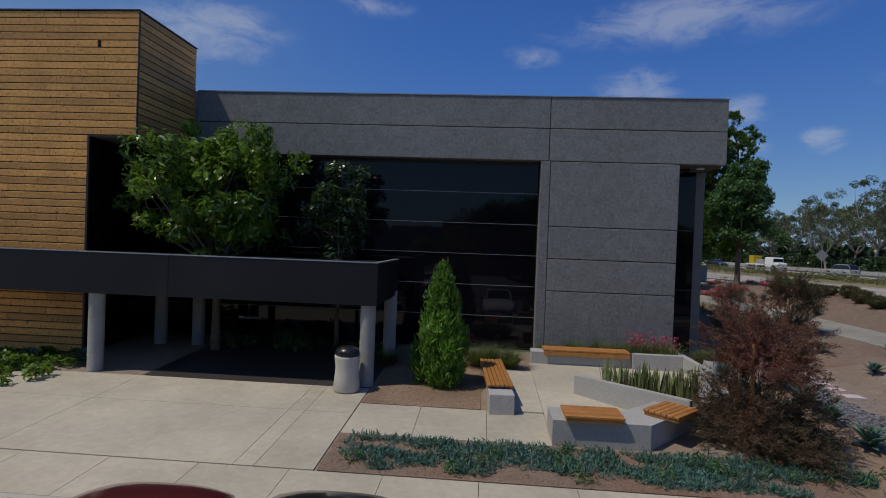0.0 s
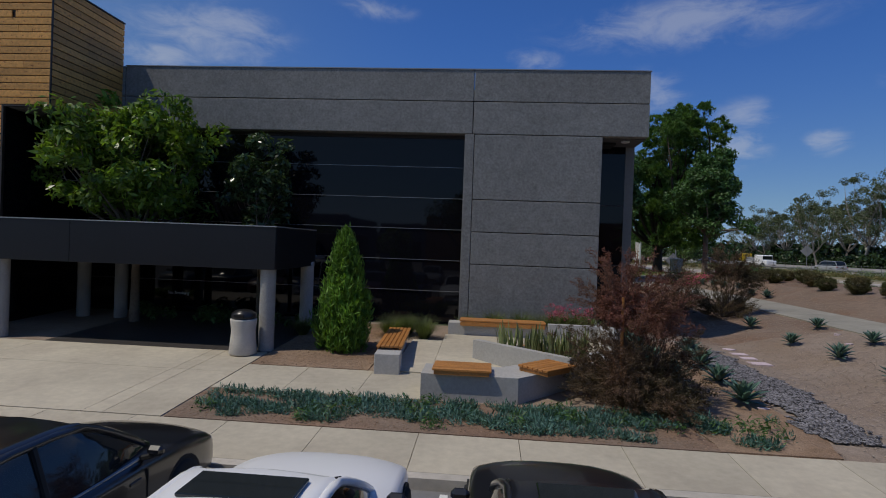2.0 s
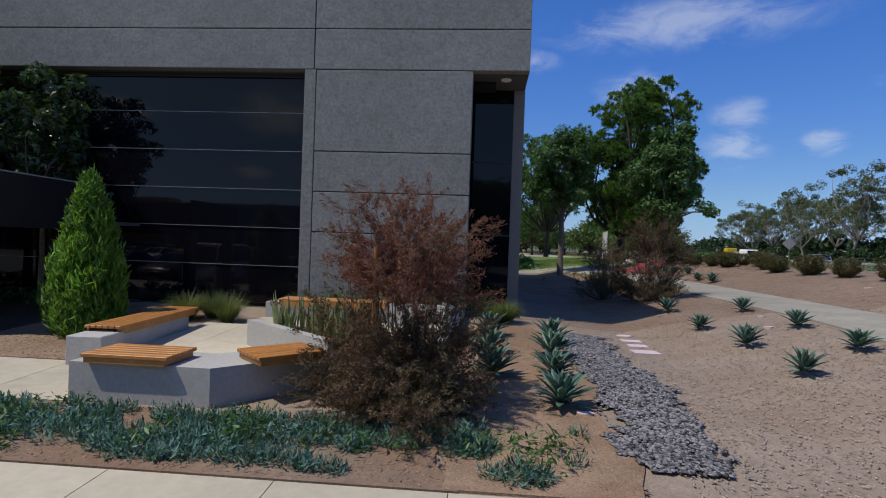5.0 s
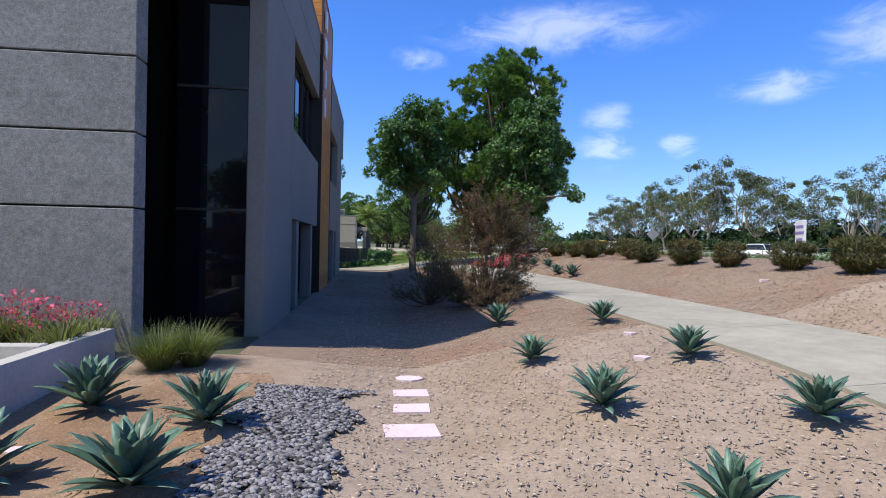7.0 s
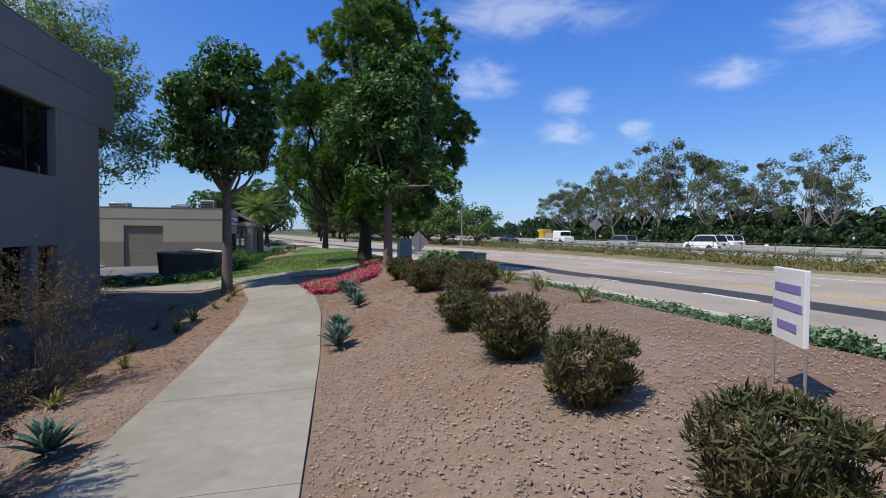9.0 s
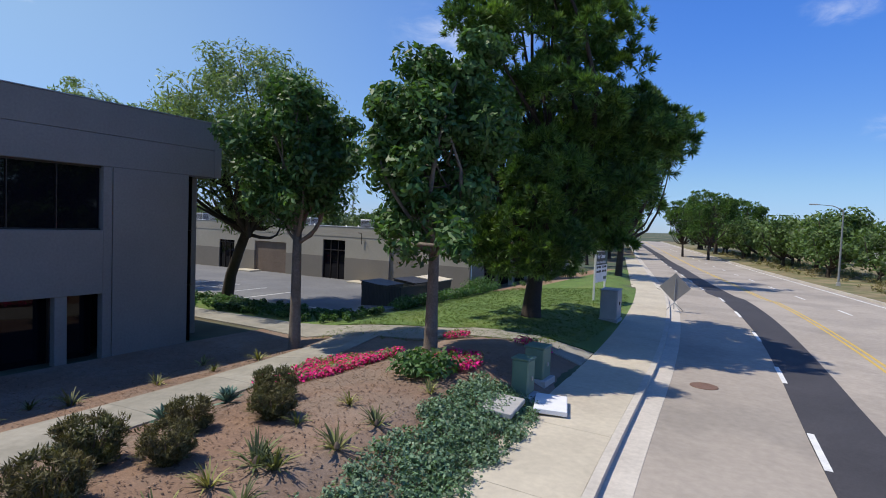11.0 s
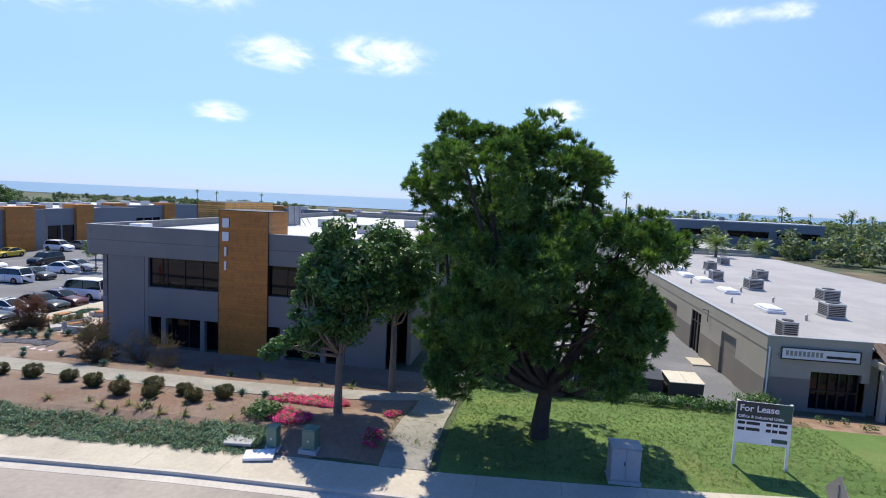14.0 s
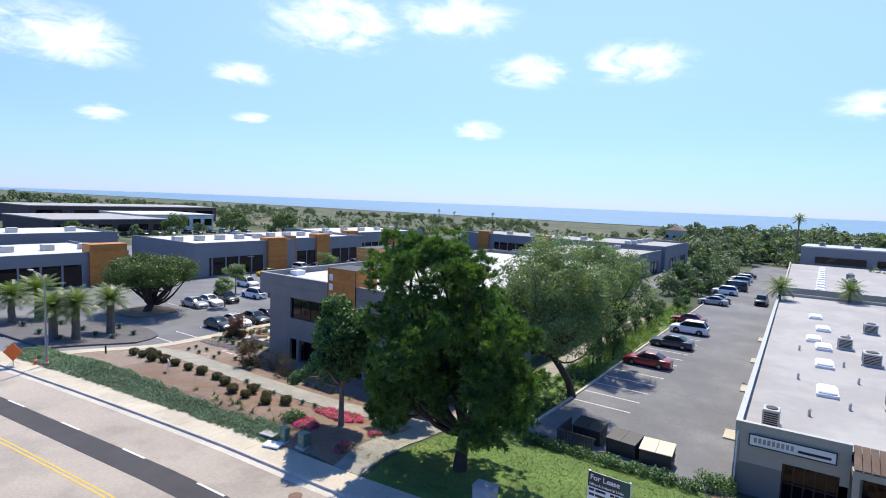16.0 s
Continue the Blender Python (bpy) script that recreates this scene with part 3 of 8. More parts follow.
def land_z(x, y):
    z = ground_z(x, y) if -130 < y < 130 else ground_z(x, max(-130, min(130, y)))
    z -= 9.0 * ease((-x - 170) / 500.0) + 6.0 * ease((-x - 600) / 500.0)
    if x > far_x(y) + 80:
        z += 3.0 * ease((x - far_x(y) - 80) / 200.0)
    if y > 160:
        z += 5.0 * ease((y - 160) / 300.0) * ease((x + 150) / 200.0)
    if y < -310:
        z += 13.0 * math.exp(-((x + 40) / 130) ** 2) * ease((-y - 310) / 160.0)
    return z


def axis_steps(fine0, fine1, step, far):
    a = list(np.arange(fine0, fine1 + 1e-6, step))
    k, d = fine1, step
    while k < far:
        d *= 1.35
        k = min(far, k + d)
        a.append(k)
    k, d = fine0, step
    while k > -far:
        d *= 1.35
        k = max(-far, k - d)
        a.insert(0, k)
    return a


def height_sheet(name, xs, ys, height, material):
    v = np.array([(x, y, height(x, y)) for y in ys for x in xs])
    nx = len(xs)
    f = np.array([(j * nx + i, j * nx + i + 1, (j + 1) * nx + i + 1, (j + 1) * nx + i) for j in range(len(ys) - 1) for i in range(nx - 1)])
    return new(name, fast_mesh(name, v, f, material, True))


def strip(name, ys, left, right, dz, material, parent=None, nx=3, thick=0.12, label=""):
    """A draped slab between two edges that are functions of y."""
    s = Shape()
    grid = [[(left(y) + (right(y) - left(y)) * i / nx, y) for i in range(nx + 1)] for y in ys]
    vs, fs = [], []
    for row in grid:
        for x, y in row:
            vs.append((x, y, ground_z(x, y) + dz))
    m = nx + 1
    for j in range(len(ys) - 1):
        for i in range(nx):
            fs.append((j * m + i, j * m + i + 1, (j + 1) * m + i + 1, (j + 1) * m + i))
    k = len(vs)
    vs += [(x, y, z - thick) for x, y, z in vs]
    rim = [i for i in range(nx)] + [j * m + nx for j in range(len(ys) - 1)] + [(len(ys) - 1) * m + i for i in range(nx, 0, -1)] + [j * m for j in range(len(ys) - 1, 0, -1)]
    for a, b in zip(rim, rim[1:] + rim[:1]):
        fs.append((a, k + a, k + b, b))
    s.add(vs, fs)
    return s.part(name, material, parent, label)


def slab(x0, x1, y0, y1, dz, material, parent, name="slab", gap=0.005, thick=0.12, n=2):
    return strip(name, [y0 + gap + (y1 - y0 - 2 * gap) * i / n for i in range(n + 1)], lambda y: x0 + gap, lambda y: x1 - gap, dz, material, parent, 2, thick)


# ground to the horizon
GX = axis_steps(-24.0, 22.0, 0.6, 4800.0)
GY = axis_steps(-16.0, 46.0, 0.6, 4800.0)
ground = height_sheet("ground", GX, GY, lambda x, y: land_z(x, y) - 0.05 - (0.35 if x > walk_x(y) + 1.0 or y < -10.6 or 30.4 < y < 43 and -149 < x < 1.2 else 0.0), SCRUB)
structure(ground, "dry scrubby ground reaching out to the horizon", "ground")

# planting beds of bark mulch round the office
bed = strip("mulch_bed", list(np.arange(0.0, 25.2, 0.35)), lambda y: 0.0, lambda y: walk_x(y) + 0.02, -0.02, MULCH, None, 44, 0.02)
structure(bed, "tan bark mulch bed sloping up to the pavement", "mulch bed")
bed_s = strip("mulch_bed_south", [-8.92 + 8.92 * i / 28 for i in range(29)], lambda y: -26.0, lambda y: walk_x(y) + 0.02, -0.02, MULCH_PALE, None, 110, 0.02)
structure(bed_s, "tan bark mulch bed along the south face", "mulch bed")
earth = strip("earth_bed", list(np.arange(-8.88, -0.9, 0.3)), lambda y: -1.4 - 1.2 * clamp((y + 7.5) / 0.9) + 0.2 * math.sin(y * 2), lambda y: 0.62 + 0.12 * math.sin(y * 3), 0.004, DIRT, None, 8, 0.03)
structure(earth, "reddish bare earth round the agaves", "earth bed")

chalk_bed = strip("planting_strip", [-8.9 + 1.5 * i / 6 for i in range(7)], lambda y: -9.86 + 0.02 * math.sin(y * 9), lambda y: -1.2 + 0.15 * math.sin(y * 4), 0.002, MULCH, None, 30, 0.03)
structure(chalk_bed, "brown mulch strip under the chalk sticks", "earth bed")
cone_bed = strip("juniper_bed", [-5.62 + 5.3 * i / 14 for i in range(15)], lambda y: -9.86, lambda y: -7.25, 0.002, DIRT, None, 8, 0.03)
structure(cone_bed, "orange-brown mulch bed round the juniper", "earth bed")

lawn = strip("lawn", list(np.arange(26.9, 70.0, 0.8)), lambda y: 2.2 if y < 42.3 else 4.2, lambda y: walk_x(y) + 0.02, -0.015, LAWN, None, 16, 0.03)
structure(lawn, "mown green lawn sloping to the pavement", "lawn")
lawn_w = strip("lawn_verge", list(np.arange(25.9, 30.2, 0.8)), lambda y: -60.0, lambda y: 2.3, -0.02, LAWN, None, 40, 0.03)
structure(lawn_w, "narrow green verge beside the parking lot", "lawn")

front_bed = strip("shop_front_bed", list(np.arange(42.6, 70.0, 1.2)), lambda y: 1.5, lambda y: 4.25, -0.012, DIRT, None, 4, 0.03)
structure(front_bed, "reddish bare planting bed before the shop front", "earth bed")

# the road
YS = [-420, -300, -200, -140] + list(np.arange(-110, 150, 2.0)) + [170, 220, 300, 420]
road = strip("road", YS, lambda y: walk_x(y) + 1.98, lambda y: walk_x(y) + 16.4, -0.14, ROADFACE, None, 8, 0.1)
structure(road, "sun-bleached two-way road with worn surface", "road")
gutter = strip("gutter", YS, lambda y: walk_x(y) + 1.97, lambda y: walk_x(y) + 2.45, -0.132, KERB, road, 1, 0.05)
tar = strip("asphalt_strip", YS, lambda y: walk_x(y) + 5.38 + 0.07 * math.sin(y * 0.21), lambda y: walk_x(y) + 6.9 + 0.08 * math.sin(y * 0.17), -0.134, NEWTAR, road, 2, 0.03)
for k in range(-12, 22):
    y0 = 0.06 + 6.8 * k
    strip("lane_dash", [y0, y0 + 1.1, y0 + 2.15], lambda y: walk_x(y) + 5.33, lambda y: walk_x(y) + 5.46, -0.127, PAINT_W, road, 1, 0.02)
for dx in (8.55, 8.8):
    strip("centre_line", YS, lambda y: walk_x(y) + dx, lambda y: walk_x(y) + dx + 0.11, -0.133, PAINT_Y, road, 1, 0.02)
for k in range(-6, 22):
    y0 = 3.0 + 7.3 * k
    strip("lane_dash", [y0, y0 + 1.1, y0 + 2.15], lambda y: walk_x(y) + 11.6, lambda y: walk_x(y) + 11.72, -0.133, PAINT_W, road, 1, 0.02)
strip("edge_line", YS, lambda y: walk_x(y) + 15.6, lambda y: walk_x(y) + 15.72, -0.133, PAINT_W, road, 1, 0.02)
sm = Shape()
sm.lathe([(0.36, 0.0), (0.36, 0.015), (0.33, 0.022), (0.1, 0.022)], 28)
cover = sm.part("manhole_cover", mat("rusty_iron", (0.17, 0.1, 0.07), 0.8, tone=((6.0, 0.2), (30.0, 0.2))))
cover.matrix_basis = pose(walk_x(25.3) + 3.3, 25.3, ground_z(20, 25.3) - 0.139)
tagged(cover, "rusty round manhole cover set in the road", "manhole cover")

kerb = strip("kerb", YS, lambda y: walk_x(y) + 1.8, lambda y: walk_x(y) + 1.97, 0.004, KERB, None, 1, 0.3)
structure(kerb, "pale concrete kerb along the road", "kerb")
kerb_far = strip("kerb_far", YS, lambda y: walk_x(y) + 16.4, lambda y: walk_x(y) + 16.6, 0.0, KERB, None, 1, 0.3)
structure(kerb_far, "pale concrete kerb across the road", "kerb")

pavement = thing("pavement", "pale broomed concrete pavement beside the road", "pavement", kind="structure")
y = -60.0
while y < 96:
    strip("slab", [y + 0.006, y + 0.75, y + 1.5, y + 2.25, y + 3.045], lambda q: walk_x(q) + 0.01, lambda q: walk_x(q) + 1.795, 0.0, FLATWORK, pavement, 2, 0.12)
    y += 3.05

# pavement along the parking row, with its kerb
south_walk = thing("south_pavement", "pale concrete pavement along the parked cars", "pavement", kind="structure")
x = -27.0
while x < 16.5:
    slab(x, x + 1.52, -10.24, -8.93, 0.0, FLATWORK, south_walk)
    x += 1.52
kerb_s = strip("kerb_south", [-10.42, -10.34, -10.25], lambda y: -27.0, lambda y: 16.6, 0.004, KERB, None, 60, 0.3)
structure(kerb_s, "concrete kerb in front of the parked cars", "kerb")
lot_s = strip("parking_lot_south", list(np.arange(-120, -10.4, 2.0)) + [-10.42], lambda y: -110.0, lambda y: walk_x(y) + 2.2 if -22 < y < -12.5 else 16.2, -0.15, ASPHALT, None, 40, 0.1)
structure(lot_s, "grey asphalt parking lot with white stall lines", "parking lot")
for k in range(24):
    x0 = -2.75 - 2.45 * k if k else -2.75
    strip("stall_line", [-15.2, -12.9, -10.5], lambda y: x0 - 0.05, lambda y: x0 + 0.05, -0.142, PAINT_W, lot_s, 1, 0.02)
for k in range(3):
    x0 = 0.2 + 2.9 * k
    strip("stall_line", [-15.2, -12.9, -10.5], lambda y: x0 - 0.06, lambda y: x0 + 0.06, -0.142, PAINT_W, lot_s, 1, 0.02)
for k in range(14):
    x0 = -8.0 - 2.6 * k
    strip("stall_line", [-32.0, -29.0, -26.0], lambda y: x0 - 0.05, lambda y: x0 + 0.05, -0.142, PAINT_W, lot_s, 1, 0.02)

# planted island of dark gravel by the road
island = strip("gravel_island", [-31.2, -29.0, -26.5, -24.0, -22.0, -20.0, -18.0, -16.0, -14.4, -13.3, -12.4], lambda y: curve(y, [(-31.2, 10.6), (-24.0, 3.0), (-22.0, 1.9), (-17.0, 2.0), (-14.4, 2.8), (-13.3, 4.2), (-12.4, 6.1)]), lambda y: 14.4 - 0.1 * (y + 12), 0.02, mat("island_gravel", (0.11, 0.104, 0.108), 0.9, tone=((0.8, 0.2), (20.0, 0.35)), bump=(40, 0.6)), None, 10, 0.2)
structure(island, "planted island of dark gravel beside the driveway", "gravel bed")
island_w = strip("earth_island", [-31.5, -30.5, -28.5, -26.5, -25.2], lambda y: -6.4 + 0.25 * abs(y + 28.4), lambda y: 0.6 - 0.25 * abs(y + 28.4), 0.02, DIRT, None, 6, 0.2)
structure(island_w, "kerbed earth island round the ficus", "earth bed")

# driveway court and plaza
court = thing("entrance_court", "scored pale concrete court under the canopy", "court", kind="structure")
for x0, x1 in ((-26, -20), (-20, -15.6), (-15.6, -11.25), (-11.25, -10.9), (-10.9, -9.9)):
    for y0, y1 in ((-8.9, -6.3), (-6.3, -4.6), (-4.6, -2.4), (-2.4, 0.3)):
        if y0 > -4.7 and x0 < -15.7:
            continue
        # slabs beneath the canopy carry its shade in their near-black colour
        slab(x0, x1, y0, y1, 0.0, SHADEPAVE if y0 > -4.7 and x0 > -15.7 else FLATWORK, court)
plaza = thing("plaza", "light concrete plaza floor between the benches", "plaza", kind="structure")
for x0, x1 in ((-9.88, -8.53), (-8.53, -7.12), (-7.12, -5.9)):
    slab(x0, x1, -7.35, -5.66, 0.0, FLATWORK, plaza)
for x0, x1, y0, y1 in ((-6.72, -5.9, -5.66, -2.4), (-5.9, -1.5, -4.2, -1.5)):
    slab(x0, x1, y0, y1, 0.03, FLATWORK, plaza, gap=0.004)

Shape().prism([(-5.896, -7.2), (-4.2, -7.2), (-2.0, -4.9), (-1.5, -4.205), (-5.896, -4.205)], -0.6, lambda x, y: ground_z(x, y) + 0.034).part("slab", FLATWORK, plaza)


def path_mid(y):
    return curve(y, [(-8.9, 6.88), (9.0, 6.88), (14.0, 6.75), (18.0, 6.4), (22.0, 5.6), (25.0, 5.0)])


path = thing("garden_path", "greyish concrete garden path through the mulch", "path", kind="structure")
y = -8.9
while y < 24.4:
    strip("slab", [y + 0.005, y + 0.9, y + 1.8, y + 2.695], lambda q: path_mid(q) - 0.98, lambda q: path_mid(q) + 0.98, 0.016, PATHWORK, path, 4, 0.1)
    y += 2.7
branch = thing("branch_path", "greyish concrete path from the pavement past the lawn", "path", kind="structure")
x = 14.6
while x > -50:
    s0 = x
    strip("slab", [24.7, 25.3, 25.9, 26.6], lambda q, s0=s0: min(s0 - 2.4, walk_x(q) - 0.02), lambda q, s0=s0: min(s0, walk_x(q) - 0.01), 0.014, PATHWORK, branch, 3, 0.1)
    x -= 2.41

lot_n = strip("parking_lot_north", list(np.arange(30.2, 43.2, 1.0)) + [43.3], lambda y: -157.0, lambda y: 1.7, 0.0, ASPHALT, None, 50, 0.1)
structure(lot_n, "grey asphalt service lot between the buildings", "parking lot")
drive_w = strip("rear_drive", list(np.arange(13.5, 19.6, 1.0)), lambda y: -150.0, lambda y: -62.0, 0.01, ASPHALT, None, 30, 0.1)
structure(drive_w, "grey asphalt drive before the rear block", "drive")
kerb_n = strip("kerb_north", [30.0, 30.1, 30.2], lambda y: -110.0, lambda y: 1.85, 0.12, KERB, None, 50, 0.3)
structure(kerb_n, "concrete kerb of the service lot", "kerb")
kerb_ne = strip("kerb_north_end", list(np.arange(30.2, 42.4, 1.0)), lambda y: 1.7, lambda y: 1.86, 0.1, KERB, None, 1, 0.3)
structure(kerb_ne, "concrete kerb at the end of the service lot", "kerb")
for k in range(12):
    x0 = -8.5 - 2.75 * k
    strip("stall_line", [30.3, 32.5, 35.0], lambda y: x0 - 0.05, lambda y: x0 + 0.05, 0.008, PAINT_W, lot_n, 1, 0.02)

# freeway across the road
FY = [-420, -300, -200, -140] + list(np.arange(-110, 210, 8.0)) + [230, 300, 420]
verge = strip("dry_verge", FY, lambda y: walk_x(y) + 16.6, lambda y: far_x(y) + 27.0, 0.02, mat("dry_verge_soil", (0.24, 0.19, 0.1), 0.95, tone=((0.2, 0.2), (3.0, 0.2)), other=(0.12, 0.13, 0.05), mask=(0.35, 0.42, 0.6)), None, 2, 0.1)
structure(verge, "verge of dry yellow grass along the freeway", "verge")
freeway = strip("freeway", FY, lambda y: far_x(y) + 27.0, lambda y: far_x(y) + 46.0, 0.0, mat("freeway_concrete", (0.45, 0.41, 0.37), 0.9, tone=((0.05, 0.1), (1.0, 0.08))), None, 6, 0.1)
structure(freeway, "pale concrete freeway with several lanes", "road")
barrier = strip("median_barrier", FY, lambda y: far_x(y) + 36.0, lambda y: far_x(y) + 36.4, 0.85, CAST, freeway, 1, 0.9)
bank = strip("green_bank", FY, lambda y: far_x(y) + 46.0, lambda y: far_x(y) + 90.0, 0.3, mat("green_bank_soil", (0.08, 0.1, 0.035), 0.95, tone=((0.1, 0.25), (1.0, 0.25))), None, 2, 0.4)
structure(bank, "green bank beyond the freeway", "verge")

sea = Shape()
sea.add([(-4850, -4800, -13.2), (-900, -4800, -13.2), (-900, 4800, -13.2), (-4850, 4800, -13.2)], [(0, 1, 2, 3)])
structure(sea.part("sea", WATER), "calm blue ocean along the horizon", "sea")




# ---- the grey office building ----
office = thing("office_building", "two-storey grey concrete office building with dark glass", "building")
J = 0.012
END = 22.55
TWR0, TWR1 = 9.85, 13.25


def panel(x0, x1, y0, y1, z0, z1, material=CONCRETE, label=""):
    """A concrete panel; joints are left open round it."""
    return Shape().box(x0, x1, y0, y1, z0, z1, 0.012).part("wall_panel", material, office, label)


# south face: bands over the glass, and the pier
for x0, x1 in ((-24.0, -16.9), (-16.9, -5.38), (-5.38, 0.0)):
    for z0, z1 in ((5.99, 7.01), (7.01, 8.0)):
        panel(x0 + J, x1 - (J if x1 < 0 else 0), 0.0, 0.3, z0 + J, z1 - (J if z1 < 8 else 0))
panel(-5.62, -5.33, 0.0, 0.5, -0.3, 6.0 - J)
for z0, z1 in ((-0.3, 1.91), (1.91, 2.925), (2.925, 3.94), (3.94, 5.99)):
    panel(-5.31, -1.38, 0.0, 0.36, z0 + J, z1 - J)
# east face
for y0, y1 in ((0.3, TWR0), (TWR1, END)):
    for z0, z1 in ((6.0, 7.0), (7.0, 8.0)):
        panel(-0.3, 0.0, y0 + (J if y0 > 1 else 0.002), min(y1 - J, END - 0.302), z0 + J * 0.4, z1 - J * 0.4, CONCRETE_EAST)
for y0, y1, edge in ((1.62, 4.65, 4.35), (18.25, 21.2, 18.55)):
    a, b = (y0, edge) if edge > 4 and edge < 9 else (edge, y1)
    panel(-0.3, 0.0, a, b, -0.3, 6.0, CONCRETE_EAST)
    a, b = (edge + 2 * J, y1) if edge < 9 else (y0, edge - 2 * J)
    panel(-0.3, 0.0, a, b, -0.3, 6.0, CONCRETE_EAST)
for y0, y1, posts in ((4.65, TWR0, (5.75, 8.62)), (TWR1, 18.25, (14.3, 17.07))):
    panel(-0.3, 0.0, y0 + 0.002, y1 - 0.002, 2.0, 4.0, CONCRETE_EAST)
    for p in posts:
        Shape().box(-0.32, -0.02, p - 0.17, p + 0.17, -0.3, 2.0 - 0.002, 0.015).part("window_post", CONCRETE_EAST, office)
    # upper window: frame, mullions, panes
    win = Shape().box(-0.30, -0.16, y0, y1, 3.985, 4.05).box(-0.30, -0.16, y0, y1, 5.95, 6.0).part("window", DARKTRIM, office, "dark ribbon window in a bronze frame")
    n = 4
    for k in range(n):
        a, b = y0 + (y1 - y0) * k / n, y0 + (y1 - y0) * (k + 1) / n
        Shape().box(-0.24, -0.22, a + 0.03, b - 0.03, 4.05, 5.95).part("pane", GLASS, win)
        Shape().box(-0.28, -0.17, a - 0.014, a + 0.014, 4.05, 5.95).part("mullion", DARKTRIM, win)
    low = Shape().box(-0.75, -0.70, y0, y1, -0.3, 2.0).part("ground_window", GLASS, office, "dark recessed ground floor window")
    for k in range(1, 4):
        yy = y0 + (y1 - y0) * k / 4
        Shape().box(-0.70, -0.64, yy - 0.03, yy + 0.03, -0.2, 2.0).part("mullion", DARKTRIM, low)
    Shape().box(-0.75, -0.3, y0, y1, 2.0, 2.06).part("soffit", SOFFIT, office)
# recessed corners, south and north
for y0, y1, g in ((0.36, 1.62, 1.6), (21.2, END - 0.3, 21.5)):
    Shape().box(-1.4, -0.3, g, g + 0.04, -0.3, 6.0).part("corner_glass", GLASS, office, "tall dark corner glazing")
    for z in (2.0, 4.0):
        Shape().box(-1.4, -0.3, g - 0.03, g + 0.01 if y0 < 5 else g + 0.07, z - 0.02, z + 0.02).part("mullion", DARKTRIM, office)
Shape().box(-1.42, -0.02, 0.3, 1.66, 5.97, 6.04).part("soffit", SOFFIT, office)
Shape().box(-1.42, -0.02, 21.2, END - 0.3, 5.97, 6.04).part("soffit", SOFFIT, office)
Shape().lathe([(0.11, 5.93), (0.13, 5.945), (0.13, 5.97)], 16, -0.55, 0.62).part("soffit_light", WHITEBOARD, office, "small round white soffit light")
# big window wall, set back
curtain = Shape().box(-18.36, -5.6, 0.42, 0.52, 5.9, 6.0).part("window_wall", DARKTRIM, office, "wall of dark tinted glass with thin horizontal bars")
for k in range(6):
    Shape().box(-18.36, -5.6, 0.46, 0.48, k - 0.02 if k else -0.3, k + 0.98).part("pane", GLASS, curtain)
    if k:
        Shape().box(-18.36, -5.6, 0.44, 0.465, k - 0.026, k - 0.012).part("glazing_bar", MULLION, curtain)
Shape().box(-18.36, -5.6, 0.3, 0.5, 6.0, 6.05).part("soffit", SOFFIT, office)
# back, side and roof
Shape().box(-46, 0.0, END - 0.3, END, 6.0, 8.0, 0.012).part("wall_panel", CONCRETE_EAST, office)
Shape().box(-46, -1.4, END - 0.32, END - 0.02, -0.5, 6.0, 0.012).part("wall_panel", CONCRETE_EAST, office)
for x0 in (-6.0, -11.0, -16.5, -22.0, -28.0, -34.0):
    Shape().box(x0 - 3.6, x0, END - 0.03, END - 0.005, 4.05, 5.9).part("pane", GLASS, office)
    Shape().box(x0 - 3.6, x0, END - 0.03, END - 0.005, 0.3, 2.2).part("pane", GLASS, office)
Shape().box(-46, -45.7, 0.0, END, -0.5, 8.0, 0.012).part("wall_panel", CONCRETE_EAST, office)
Shape().box(-46, -24.0, 0.0, 0.3, 6.0, 8.0, 0.012).box(-46, -24.0, 0.02, 0.32, -0.5, 6.0).part("wall_panel", CONCRETE, office)
Shape().box(-45.7, -0.3, 0.3, END - 0.3, 7.3, 7.45).part("roof", ROOFING, office, "flat white roof")
Shape().box(-16.9, 0.02, -0.02, 0.34, 8.0, 8.03).box(-0.34, 0.02, 0.34, TWR0, 8.0, 8.03).box(-0.34, 0.02, TWR1, END + 0.02, 8.0, 8.03).part("coping", MULLION, office, "thin light metal coping")
Shape().box(-4.6, -3.4, 0.5, 1.5, 7.45, 7.93, 0.02).part("roof_hatch", WHITEBOARD, office, "white roof hatch box")
for x0, y0 in ((-9, 6), (-14, 15), (-8, 18), (-20, 9), (-27, 16), (-33, 7)):
    Shape().box(x0, x0 + 1.6, y0, y0 + 1.2, 7.45, 8.25, 0.03).part("roof_unit", METAL, office)
# solid black fillers added inside the shell, coloured as unlit rooms
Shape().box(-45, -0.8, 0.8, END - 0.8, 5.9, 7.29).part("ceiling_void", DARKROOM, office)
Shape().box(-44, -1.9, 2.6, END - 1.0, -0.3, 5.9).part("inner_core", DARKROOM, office)

